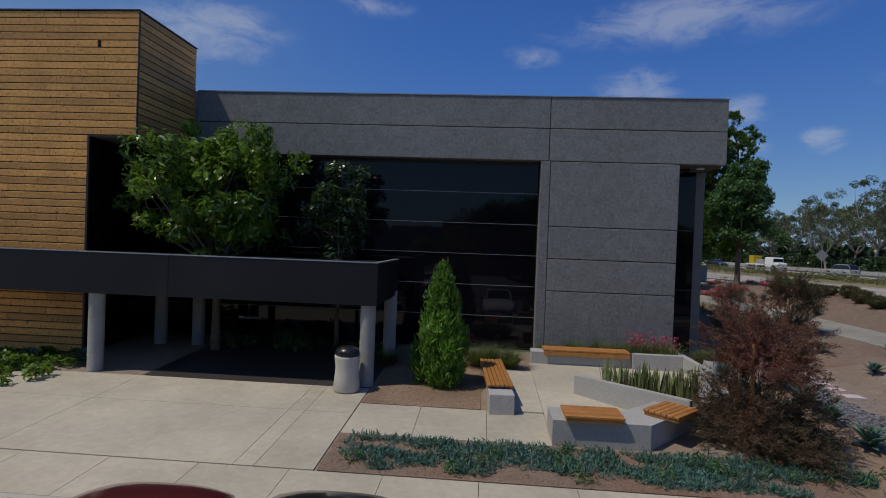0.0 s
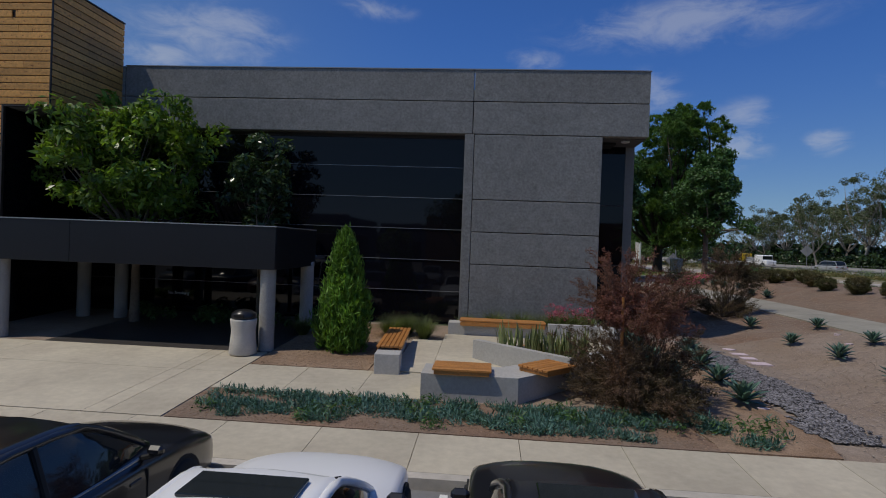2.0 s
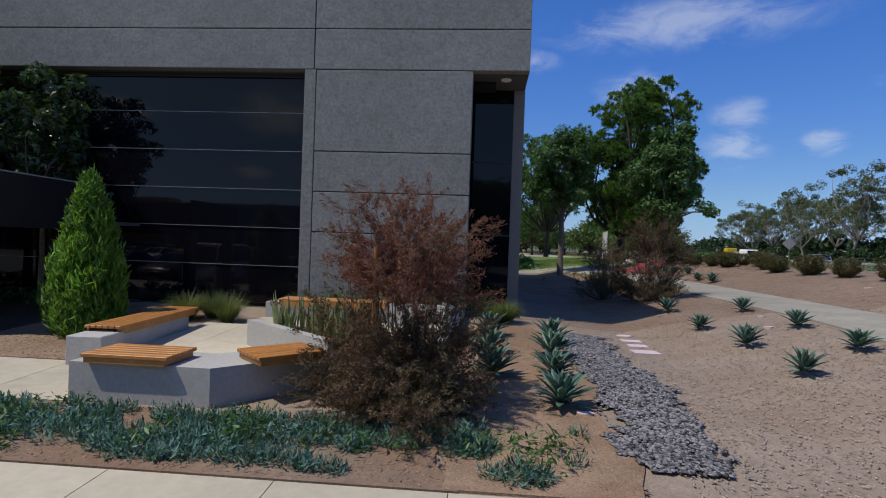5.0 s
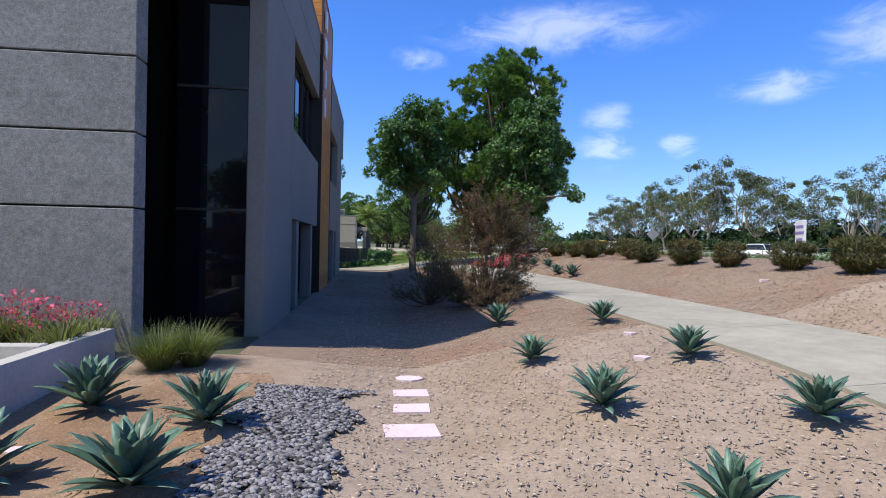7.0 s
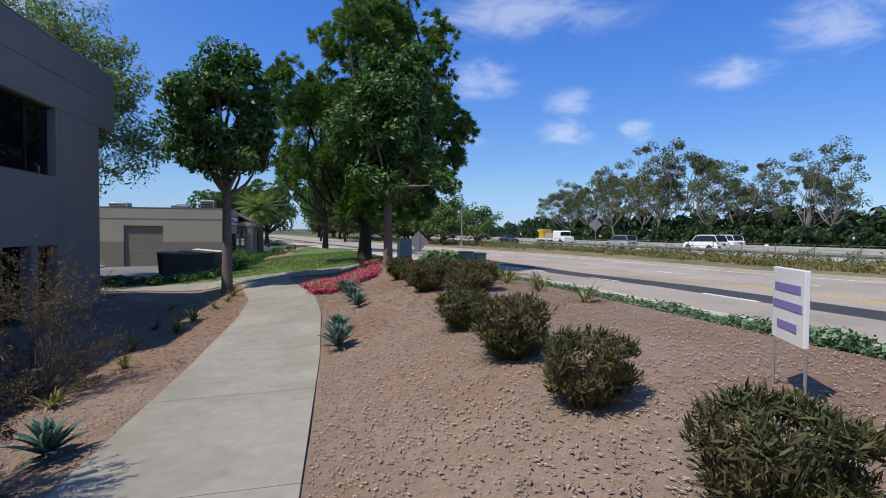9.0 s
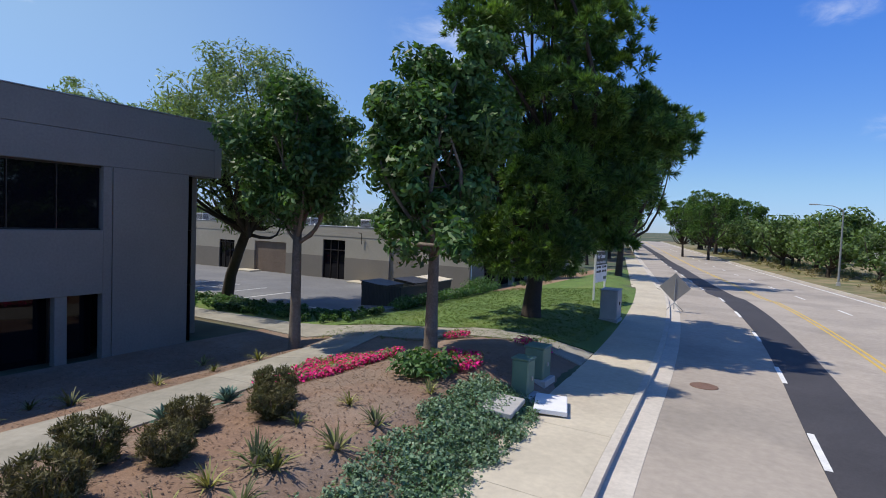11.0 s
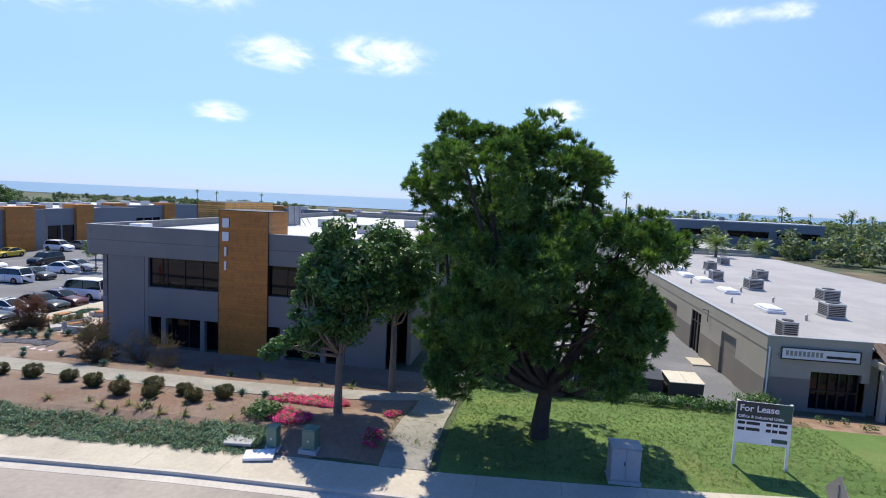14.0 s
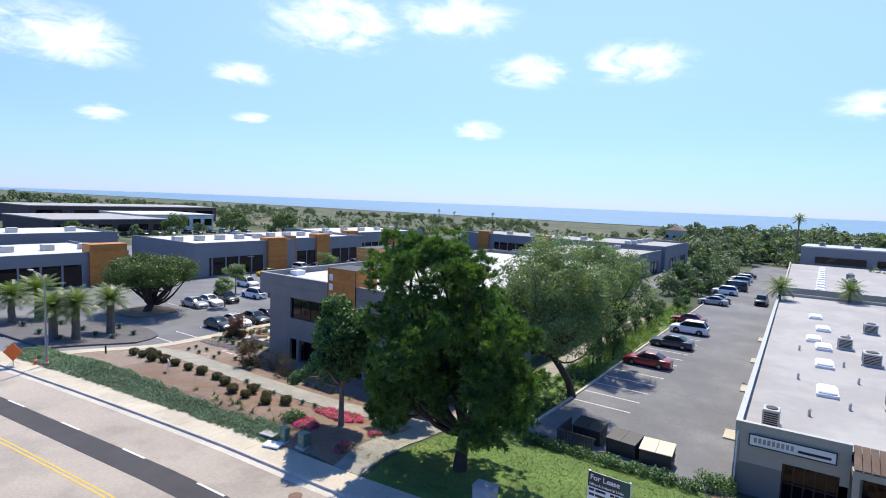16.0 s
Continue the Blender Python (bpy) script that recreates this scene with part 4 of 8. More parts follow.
# timber tower on the east face, planks with open joints
east_tower = thing("timber_tower", "tall orange-stained timber tower with metal numerals", "tower")
Shape().box(-2.7, 0.03, TWR0 + 0.04, TWR1 - 0.04, -0.3, 9.36).part("core", DARKTRIM, east_tower)
PH = 0.2
rng = random.Random(5)
for k in range(48):
    z = -0.2 + PH * k
    cut = rng.uniform(TWR0 + 0.8, TWR1 - 0.8)
    for a, b in ((TWR0, cut), (cut, TWR1)):
        Shape().box(0.032, 0.08, a + 0.002, b - 0.0015, z + 0.002, z + PH - 0.0015, 0.002).part("plank", CLADDING, east_tower)
    if z > 7.3:
        for ya, yb in ((TWR0, TWR0 + 0.038), (TWR1 - 0.038, TWR1)):
            Shape().box(-2.7, 0.03, ya, yb, z + 0.004, z + PH - 0.004).part("plank", CLADDING, east_tower)
        Shape().box(-2.745, -2.702, TWR0, TWR1, z + 0.004, z + PH - 0.004).part("plank", CLADDING, east_tower)
Shape().box(-2.76, 0.1, TWR0 - 0.02, TWR1 + 0.02, 9.4, 9.44).part("coping", DARKTRIM, east_tower)
Shape().box(0.03, 0.1, TWR0 - 0.03, TWR0 - 0.002, -0.2, 9.4).box(0.03, 0.1, TWR1 + 0.002, TWR1 + 0.03, -0.2, 9.4).part("edge_trim", DARKTRIM, east_tower)
# the house number stands as plain bars
for i, z in enumerate((8.3, 7.42, 6.43, 5.52)):
    w = 0.46 if i < 2 else 0.16
    Shape().box(0.1, 0.16, 10.33 - w / 2, 10.33 + w / 2, z, z + 0.6, 0.01).part("numeral_bar", LETTER, east_tower, "brushed metal numeral bar")

# timber tower over the entrance
front_tower = thing("entrance_tower", "cedar-boarded tower over the entrance with metal numerals", "tower")
FX, FY0 = -17.0, -3.0
Shape().box(-27.0, FX - 0.05, FY0 + 0.05, -0.03, 5.95, 9.36).box(-27.0, -18.4, FY0 + 0.05, 1.0, -0.4, 5.95).part("core", DARKTRIM, front_tower)
for k in range(17):
    z = 5.95 + 0.2018 * k
    cuts = sorted([-27.0, FX] + [rng.uniform(-26, -17.6) for _ in range(2)])
    for a, b in zip(cuts, cuts[1:]):
        if b - a > 0.3:
            Shape().box(a + 0.003, b - 0.003, FY0, FY0 + 0.045, z + 0.014, z + 0.188, 0.006).part("plank", PLANKS, front_tower)
    Shape().box(FX - 0.045, FX, FY0 + 0.05, -0.02, z + 0.014, z + 0.188, 0.006).part("plank", PLANKS, front_tower)
    if k % 1 == 0:
        Shape().box(-27.0, FX, -0.02, 0.025, z + 0.014, z + 0.188, 0.006).part("plank", PLANKS, front_tower)
for k in range(30):
    z = -0.12 + 0.2022 * k
    cuts = sorted([-27.0, -18.4] + [rng.uniform(-23, -19.2) for _ in range(1)])
    for a, b in zip(cuts, cuts[1:]):
        if b - a > 0.3:
            Shape().box(a + 0.003, b - 0.003, FY0, FY0 + 0.045, z + 0.014, z + 0.188, 0.006).part("plank", PLANKS, front_tower)
Shape().box(-27.02, FX + 0.02, FY0 - 0.02, 0.04, 9.385, 9.42).part("coping", DARKTRIM, front_tower)
Shape().box(FX + 0.001, FX + 0.03, FY0 - 0.02, FY0 + 0.03, 5.93, 9.385).box(-18.4, -18.34, FY0 - 0.02, FY0 + 0.06, -0.2, 5.93).box(-18.4, FX, FY0 - 0.015, FY0 + 0.06, 5.9, 5.945).part("edge_trim", DARKTRIM, front_tower)
Shape().box(-18.3, FX, FY0 + 0.1, 0.28, 5.88, 5.95).part("soffit", SOFFIT, front_tower)
Shape().box(-18.42, -18.38, FY0 + 0.07, 0.44, -0.4, 5.9).part("side_glass", GLASS, front_tower)
for i, z in enumerate((8.2, 7.35, 6.4, 5.55)):
    w = 0.5 if i < 2 else 0.18
    Shape().box(-22.25 - w / 2, -22.25 + w / 2, FY0 - 0.14, FY0 - 0.06, z, z + 0.62, 0.01).part("numeral_bar", LETTER, front_tower, "brushed metal numeral bar")
    Shape().box(-22.28, -22.22, FY0 - 0.06, FY0, z + 0.2, z + 0.26).part("numeral_pin", METAL, front_tower)
screen = thing("roof_screen", "grey metal roof screen panel behind the timber tower", "roof screen", -17.5, 6.2, 7.45)
Shape().box(-3.1, -0.1, 0.0, 0.06, 0, 1.9).part("sheet", MULLION, screen)
for k in range(3):
    Shape().box(-2.9 + k * 1.3, -2.82 + k * 1.3, 0.06, 0.14, 0, 1.9).part("stud", METAL, screen)
    Shape().tube([(-2.86 + k * 1.3, 1.3, 0.0), (-2.86 + k * 1.3, 0.12, 1.7)], [0.03, 0.03], 6).part("brace", METAL, screen)

# canopy
canopy = thing("entrance_canopy", "black metal canopy on round concrete columns", "canopy")
CY0, CY1, CX1 = -4.6, -1.5, -9.8
for a, b in ((-25, -20), (-20, -15), (-15, CX1)):
    Shape().box(a + 0.004, b - 0.004, CY0, CY0 + 0.06, 1.74, 2.76, 0.006).part("fascia", FASCIA, canopy)
Shape().box(CX1 - 0.06, CX1, CY0 + 0.062, CY1, 1.74, 2.76, 0.006).part("fascia", FASCIA, canopy)
Shape().box(-25, CX1 - 0.062, CY1 - 0.06, CY1, 1.9, 2.7, 0.006).part("back_beam", FASCIA, canopy)
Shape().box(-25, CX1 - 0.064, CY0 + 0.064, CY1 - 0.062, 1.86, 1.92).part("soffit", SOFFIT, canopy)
Shape().box(-25, CX1 - 0.064, CY0 + 0.064, CY0 + 0.8, 2.62, 2.66).box(CX1 - 0.9, CX1 - 0.064, CY0 + 0.8, CY1 - 0.062, 2.62, 2.66).part("roof_deck", mat("grey_deck", (0.3, 0.3, 0.3), 0.8), canopy)
Shape().box(-25.0, CX1 + 0.015, CY0 - 0.015, CY0 + 0.09, 2.762, 2.785).box(CX1 - 0.09, CX1 + 0.015, CY0 + 0.09, CY1, 2.762, 2.785).part("cap_trim", METAL, canopy, "thin bright cap strip")
Shape().box(-25, CX1 - 0.3, CY1, 0.4, 1.9, 1.98).part("link_roof", SOFFIT, canopy)
for x, y in ((-17.0, -4.35), (-10.05, -4.35), (-9.95, -1.75), (-17.2, -1.2), (-16.05, -1.1)):
    g = ground_z(x, y)
    Shape().lathe([(0.19, g - 0.1), (0.19, g + 0.02), (0.185, g + 0.04), (0.185, 1.70), (0.19, 1.74), (0.19, 1.86)], 20, x, y).part("column", COLUMN, canopy, "round rough concrete column", True)




# ---- plaza: benches, planters, bins ----
def slats(parent, x0, x1, y0, y1, z, along, n, th=0.045, gap=0.012):
    for k in range(n):
        if along == "x":
            w = (y1 - y0) / n
            Shape().box(x0, x1, y0 + k * w + gap / 2, y0 + (k + 1) * w - gap / 2, z, z + th, 0.006).part("slat", SLAT, parent)
        else:
            w = (x1 - x0) / n
            Shape().box(x0 + k * w + gap / 2, x0 + (k + 1) * w - gap / 2, y0, y1, z, z + th, 0.006).part("slat", SLAT, parent)


b1 = thing("bench", "long timber slat bench on concrete blocks", "bench", -6.82, -5.6, 0.0, 4, group="plaza benches")
Shape().box(-0.27, 0.27, -0.28, 0.3, -0.35, 0.15, 0.012).part("block", CAST, b1)
Shape().box(-0.19, 0.19, 0.3, 2.65, -0.3, 0.10, 0.012).part("base", CAST, b1)
slats(b1, -0.29, 0.29, 0.15, 2.85, 0.2, "y", 6)
Shape().box(-0.27, -0.23, 0.2, 2.8, 0.1, 0.2).box(0.21, 0.25, 0.2, 2.8, 0.1, 0.2).part("rail", SLAT, b1)

b2 = thing("bench", "angled concrete bench wall with two timber slat seats", "bench", group="plaza benches")
POLY = [(-5.91, -7.28), (-4.13, -7.28), (-1.42, -4.4), (-1.92, -3.95), (-4.42, -6.43), (-5.91, -6.43)]
Shape().prism(POLY, -0.55, 0.12).part("wall", CAST, b2)
s1 = Shape().box(-5.67, -4.66, -7.36, -6.7, 0.13, 0.2).part("seat_frame", SLAT, b2)
slats(b2, -5.7, -4.62, -7.38, -6.68, 0.2, "x", 6)
wing = thing("wing_seat", "", "")
wing.parent = b2
wing.matrix_basis = pose(-3.6, -6.44, 0.0, 0, 0, 46)
Shape().box(-0.46, 0.4, -0.46, 0.22, 0.13, 0.2).part("seat_frame", SLAT, wing)
slats(wing, -0.49, 0.43, -0.48, 0.24, 0.2, "x", 6)

b3 = thing("bench", "concrete bench against the building with slat seat", "bench", group="plaza benches")
Shape().box(-5.83, -3.0, -1.5, -1.0, -0.35, 0.27, 0.012).part("wall", CAST, b3)
slats(b3, -5.5, -3.05, -1.6, -1.0, 0.32, "x", 5)
Shape().box(-5.48, -3.08, -1.6, -1.55, 0.2, 0.31).part("seat_frame", SLAT, b3)

corner_planter = thing("planter", "low concrete planter with pink flowering plants", "planter", group="plaza planters")
Shape().box(-3.0, -1.62, -1.62, -1.46, -0.35, 0.36, 0.012).part("front_wall", CAST, corner_planter)
Shape().prism([(-1.62, -3.25), (-1.46, -3.25), (-1.46, -0.3), (-1.62, -0.3)], -0.35, 0.34).part("side_wall", CAST, corner_planter)
Shape().box(-3.0, -1.62, -1.46, -0.05, -0.3, 0.2).part("soil", DIRT, corner_planter)

spike_planter = thing("planter", "wedge-shaped concrete planter of upright spiky plants", "planter", group="plaza planters")
Shape().prism([(-5.04, -4.22), (-3.05, -6.12), (-2.95, -6.02), (-4.9, -4.1)], -0.4, lambda x, y: 0.26 + 0.02 * (x + 5)).part("front_wall", CAST, spike_planter)
Shape().prism([(-5.04, -4.2), (-4.9, -4.1), (-2.6, -4.75), (-2.65, -4.9)], -0.4, 0.2).part("back_wall", CAST, spike_planter)
Shape().prism([(-4.85, -4.2), (-3.0, -5.95), (-2.3, -5.3), (-2.65, -4.9)], -0.3, 0.13).part("soil", DIRT, spike_planter)
slab_seat = thing("bench", "small timber slat seat beside the planter", "bench", -3.2, -4.25, 0.0, -32, group="plaza benches")
slats(slab_seat, -0.85, 0.85, -0.22, 0.22, 0.06, "x", 4)
Shape().box(-0.8, 0.8, -0.19, 0.19, -0.35, 0.055, 0.01).part("base", CAST, slab_seat)


def litter_bin(x, y, label, lid=True):
    b = thing("litter_bin", label, "litter bin", x, y, ground_z(x, y) + 0.005, group="litter bins")
    Shape().lathe([(0.30, 0.0), (0.315, 0.03), (0.28, 0.4), (0.27, 0.55), (0.30, 0.78), (0.30, 0.82), (0.26, 0.83)], 28).part("shell", mat("pale_aggregate", (0.55, 0.52, 0.47), 0.9, tone=((3.0, 0.1), (60.0, 0.2))), b, smooth=True)
    if lid:
        Shape().lathe([(0.275, 0.83), (0.29, 0.87), (0.27, 0.95), (0.18, 1.02), (0.05, 1.045)], 28).part("lid", plain("black_dome_lid", (0.02, 0.02, 0.022), 0.3), b, "glossy black domed lid", True)
        # no hole is cut: the block's black colour gives the mouth's darkness
        Shape().box(-0.12, 0.12, -0.30, -0.26, 0.88, 0.95, 0.01).part("opening", DARKROOM, b)
    return b


litter_bin(-10.4, -4.85, "waisted concrete litter bin with black domed lid")
ash = thing("litter_bin", "plain concrete cylinder bin at the planter's end", "litter bin", -1.55, -3.3, ground_z(-1.55, -3.3) + 0.03, group="litter bins")
Shape().lathe([(0.16, 0.0), (0.165, 0.02), (0.165, 0.74), (0.15, 0.76), (0.1, 0.76)], 24).part("shell", CAST, ash, smooth=True)
Shape().lathe([(0.15, 0.76), (0.14, 0.78), (0.05, 0.785)], 20).part("lid", DARKTRIM, ash, smooth=True)

# stepping stones
for i, (x, y, w, d) in enumerate(((2.3, -0.7, 0.34, 0.26), (2.28, -1.42, 0.4, 0.3), (2.25, -2.02, 0.4, 0.3), (2.2, -2.75, 0.48, 0.36))):
    r = random.Random(20 + i)
    n = 9
    poly = [(x + (w / 2) * math.cos(2 * math.pi * k / n) * r.uniform(0.9, 1.2), y + (d / 2) * math.sin(2 * math.pi * k / n) * r.uniform(0.9, 1.2)) for k in range(n)] if i == 0 else [(x - w / 2, y - d / 2 * r.uniform(.8, 1)), (x + w / 2 * r.uniform(.9, 1.1), y - d / 2), (x + w / 2, y + d / 2), (x - w / 2 * r.uniform(.9, 1.1), y + d / 2)]
    g = ground_z(x, y)
    tagged(Shape().prism(poly, g - 0.06, g + 0.014).part("stepping_stone", STONE), "flat pale pinkish stepping stone set in mulch", "stepping stone", "stepping stones")
for i, (x, y) in enumerate(((5.4, -0.47), (9.3, 1.95), (0.36, -6.82), (4.95, -1.75), (-0.9, -3.2))):
    r = random.Random(50 + i)
    g = ground_z(x, y)
    poly = [(x + 0.1 * math.cos(k) * r.uniform(0.7, 1.2), y + 0.075 * math.sin(k) * r.uniform(0.7, 1.2)) for k in np.linspace(0, 5.6, 7)]
    tagged(Shape().prism(poly, g - 0.05, g + 0.012).part("marker_stone", STONE), "small flat pale stone lying on the mulch", "stone", "marker stones")

# ---- roadside fittings ----
for x, y, w, d, h, lab in ((13.4, 20.4, 0.42, 0.4, 0.84, "small"), (13.2, 21.85, 0.54, 0.5, 0.82, "large")):
    g = ground_z(x, y)
    b = thing("utility_box", lab + " green enamelled utility box on a concrete pad", "utility box", x, y, g - 0.03, group="green utility boxes")
    Shape().box(-d / 2 - 0.1, d / 2 + 0.1, -w / 2 - 0.1, w / 2 + 0.1, -0.1, 0.06, 0.01).part("pad", CAST, b)
    Shape().box(-d / 2, d / 2, -w / 2, w / 2, 0.06, h, 0.025).part("body", GREENBOX, b)
    Shape().box(-d / 2 - 0.02, d / 2 + 0.02, -w / 2 - 0.02, w / 2 + 0.02, h, h + 0.05, 0.015).part("lid", GREENBOX, b)
    Shape().box(d / 2, d / 2 + 0.03, -0.04, 0.04, h * 0.45, h * 0.55).part("handle", METAL, b)
g = ground_z(12.3, 33.5)
cab = thing("utility_cabinet", "tall grey double-door utility cabinet by the pavement", "utility cabinet", 12.1, 33.8, g, 3)
Shape().box(-0.42, 0.42, -0.6, 0.6, -0.1, 0.08, 0.01).part("pad", CAST, cab)
Shape().box(-0.36, 0.36, -0.54, 0.54, 0.08, 1.34, 0.03).part("body", GREYBOX, cab)
for a, b in ((-0.52, -0.01), (0.01, 0.52)):
    Shape().box(0.362, 0.38, a, b, 0.14, 1.29, 0.006).part("door", GREYBOX, cab)
Shape().box(0.38, 0.42, -0.06, -0.03, 0.7, 0.85).part("handle", DARKTRIM, cab)
Shape().box(-0.40, 0.40, -0.58, 0.58, 1.34, 1.39, 0.02).part("roof", GREYBOX, cab)
for x, y, turn, m, tilt in ((13.5, 19.05, 8, CAST, 4), (14.15, 20.2, 18, WHITEBOARD, 2)):
    o = Shape().box(-0.35, 0.35, -0.55, 0.55, 0, 0.11, 0.015).part("pull_box_lid", m)
    o.matrix_basis = pose(x, y, ground_z(x, y) + 0.05, 0, tilt, turn)
    tagged(o, "flat concrete utility vault cover by the pavement", "vault cover")

# for lease sign
lease = thing("lease_sign", "real estate for lease board on two white posts", "sign", 10.15, 39.25, ground_z(10.15, 39.25), -2)
for yy in (-0.96, 0.96):
    Shape().box(-0.045, 0.045, yy - 0.045, yy + 0.045, -0.3, 2.62, 0.006).part("post", WHITEBOARD, lease)
Shape().box(0.05, 0.075, -1.0, 1.0, 0.92, 2.6, 0.004).part("board", WHITEBOARD, lease)
Shape().box(0.0755, 0.08, -0.99, 0.99, 1.86, 2.59).part("header_panel", mat("sign_header", (0.03, 0.035, 0.035), 0.5, tone=()), lease, "dark header panel")
Shape().box(0.0804, 0.083, 0.52, 0.98, 1.87, 2.58).part("logo_block", GREENBOARD, lease, "dark green block")


def words(text, y, z, size, material, parent, depth=0.003):
    cu = bpy.data.curves.new("lettering", "FONT")
    cu.body, cu.size, cu.extrude, cu.offset = text, size, depth, size * 0.015
    cu.materials.append(material)
    o = new("lettering", cu)
    o.parent = parent
    o.matrix_basis = Matrix.Translation((0.0835, y, z)) @ Euler((radians(90), 0, radians(90))).to_matrix().to_4x4()
    return o


words("For Lease", -0.9, 2.22, 0.36, WHITEBOARD, lease)
words("Office & Industrial Units", -0.93, 1.95, 0.168, WHITEBOARD, lease)
for z in (1.68, 1.44):
    for a, b in ((-0.92, -0.66), (-0.61, -0.12), (0.1, 0.28), (0.33, 0.52), (0.57, 0.86)):
        Shape().box(0.0755, 0.079, a, b, z, z + 0.12).part("text_bar", INK, lease)
Shape().box(0.0755, 0.079, 0.34, 0.9, 1.04, 1.2).part("brand_bar", GREENBOARD, lease)
for k in range(3):
    Shape().box(-0.02, 0.02, -0.9 + 0.9 * k, -0.86 + 0.9 * k, 0.9, 2.6).part("batten", SLAT, lease)

# small white yard sign by the shrubs
gz = ground_z(11.6, 4.1)
yard = thing("yard_sign", "small white sign board on wire legs among shrubs", "sign", 11.65, 3.9, gz, -22)
Shape().box(-0.02, 0.02, -0.3, 0.3, 0.4, 0.98, 0.004).part("board", WHITEBOARD, yard)
for yy in (-0.3, 0.3):
    Shape().tube([(0, yy, -0.1), (0, yy, 0.36)], [0.012, 0.012], 6).part("leg", METAL, yard)
for z, w in ((0.8, 0.24), (0.66, 0.27), (0.5, 0.18)):
    Shape().box(-0.026, -0.021, -w, w, z, z + 0.06).box(0.021, 0.026, -w, w, z, z + 0.06).part("text_bar", plain("violet_ink", (0.25, 0.2, 0.5)), yard)


def warning_sign(x, y, h, label, face, turn, post=True):
    s = thing("warning_sign", label, "sign", x, y, ground_z(x, y) - 0.1, turn, group="roadwork signs")
    r = 0.78
    Shape().add([(0.02, 0, h - r), (0.02, r, h), (0.02, 0, h + r), (0.02, -r, h), (-0.01, 0, h - r), (-0.01, r, h), (-0.01, 0, h + r), (-0.01, -r, h)],
                [(0, 1, 2, 3), (7, 6, 5, 4), (0, 4, 5, 1), (1, 5, 6, 2), (2, 6, 7, 3), (3, 7, 4, 0)]).part("panel", face, s)
    Shape().tube([(-0.04, 0, 0.1), (-0.04, 0, h + 0.5)], [0.025, 0.025], 8).part("post", METAL, s)
    for a in (-0.5, 0.5):
        Shape().tube([(-0.04, 0, 0.45), (a, a * 0.8, 0.0)], [0.02, 0.02], 6).part("foot", METAL, s)
        Shape().tube([(-0.04, 0, 0.45), (a, -a * 0.8, 0.0)], [0.02, 0.02], 6).part("foot", METAL, s)
    return s


warning_sign(13.9, 40.2, 1.25, "grey back of a diamond roadwork sign on a stand", SIGNGREY, 92)
warning_sign(18.2, -8.3, 1.25, "orange diamond roadwork sign on a folding stand", ORANGE, 40)
warning_sign(36.5, 58.0, 3.0, "grey back of a diamond sign beside the freeway", SIGNGREY, 80)


def street_lamp(x, y, h, reach, turn, label, z):
    s = thing("street_lamp", label, "street lamp", x, y, z, turn, group="street lamps")
    Shape().tube([(0, 0, -0.2), (0, 0, h * 0.5), (0, 0, h)], [0.1, 0.08, 0.06], 10).part("pole", STEEL, s)
    Shape().tube([(0, 0, h - 0.05), (reach * 0.4, 0, h + 0.35), (reach, 0, h + 0.45)], [0.045, 0.04, 0.035], 8).part("arm", STEEL, s)
    Shape().box(reach - 0.05, reach + 0.6, -0.13, 0.13, h + 0.4, h + 0.52, 0.03).part("lamp_head", METAL, s)
    Shape().box(-0.16, 0.16, -0.16, 0.16, -0.1, 0.35, 0.02).part("base", CAST, s)
    return s


street_lamp(16.4, -6.6, 7.4, 2.6, -90, "grey street lamp with a long arm by the drive", 0.68)
street_lamp(23.6, 69.0, 6.8, 2.0, 180, "tall grey street lamp by the freeway fence", 0.4)
street_lamp(8.2, 140.0, 8.8, 2.4, 180, "tall grey street lamp far along the road", 0.3)
lamp2 = thing("car_park_lamp", "dark lamp post in the parking lot", "lamp post", -28.0, -40.0, -0.75)
Shape().tube([(0, 0, 0), (0, 0, 4.9)], [0.09, 0.06], 8).part("pole", DARKTRIM, lamp2)
Shape().box(-0.7, 0.7, -0.15, 0.15, 4.85, 5.0, 0.02).part("lamp_head", DARKTRIM, lamp2)
Shape().lathe([(0.28, -0.1), (0.28, 0.6), (0.24, 0.65)], 14).part("base", CAST, lamp2)
for x, y in ((16.9, -7.4), (16.55, -6.0)):
    c = thing("traffic_cone", "orange traffic cone standing on the pavement", "traffic cone", x, y, ground_z(x, y), group="traffic cones")
    Shape().lathe([(0.13, 0.03), (0.03, 0.7), (0.02, 0.71)], 16).part("cone", CONE, c, smooth=True)
    Shape().box(-0.19, 0.19, -0.19, 0.19, 0, 0.03, 0.006).part("base", CONE, c)
    Shape().lathe([(0.092, 0.3), (0.068, 0.45)], 16).part("band", WHITEBOARD, c)
bol = thing("bollard", "short dark bollard in the mulch", "bollard", 11.6, -6.9, ground_z(11.6, -6.9))
Shape().lathe([(0.08, -0.1), (0.08, 0.7), (0.05, 0.76)], 12).part("post", DARKTRIM, bol)
hs = thing("direction_sign", "blue sign panel on a short post", "sign", 15.4, -9.2, ground_z(15.4, -9.2))
Shape().tube([(0, 0, -0.1), (0, 0, 2.0)], [0.03, 0.03], 8).part("post", METAL, hs)
Shape().box(0.03, 0.05, -0.45, 0.45, 1.2, 2.0, 0.005).part("panel", plain("blue_sign", (0.04, 0.12, 0.3)), hs)

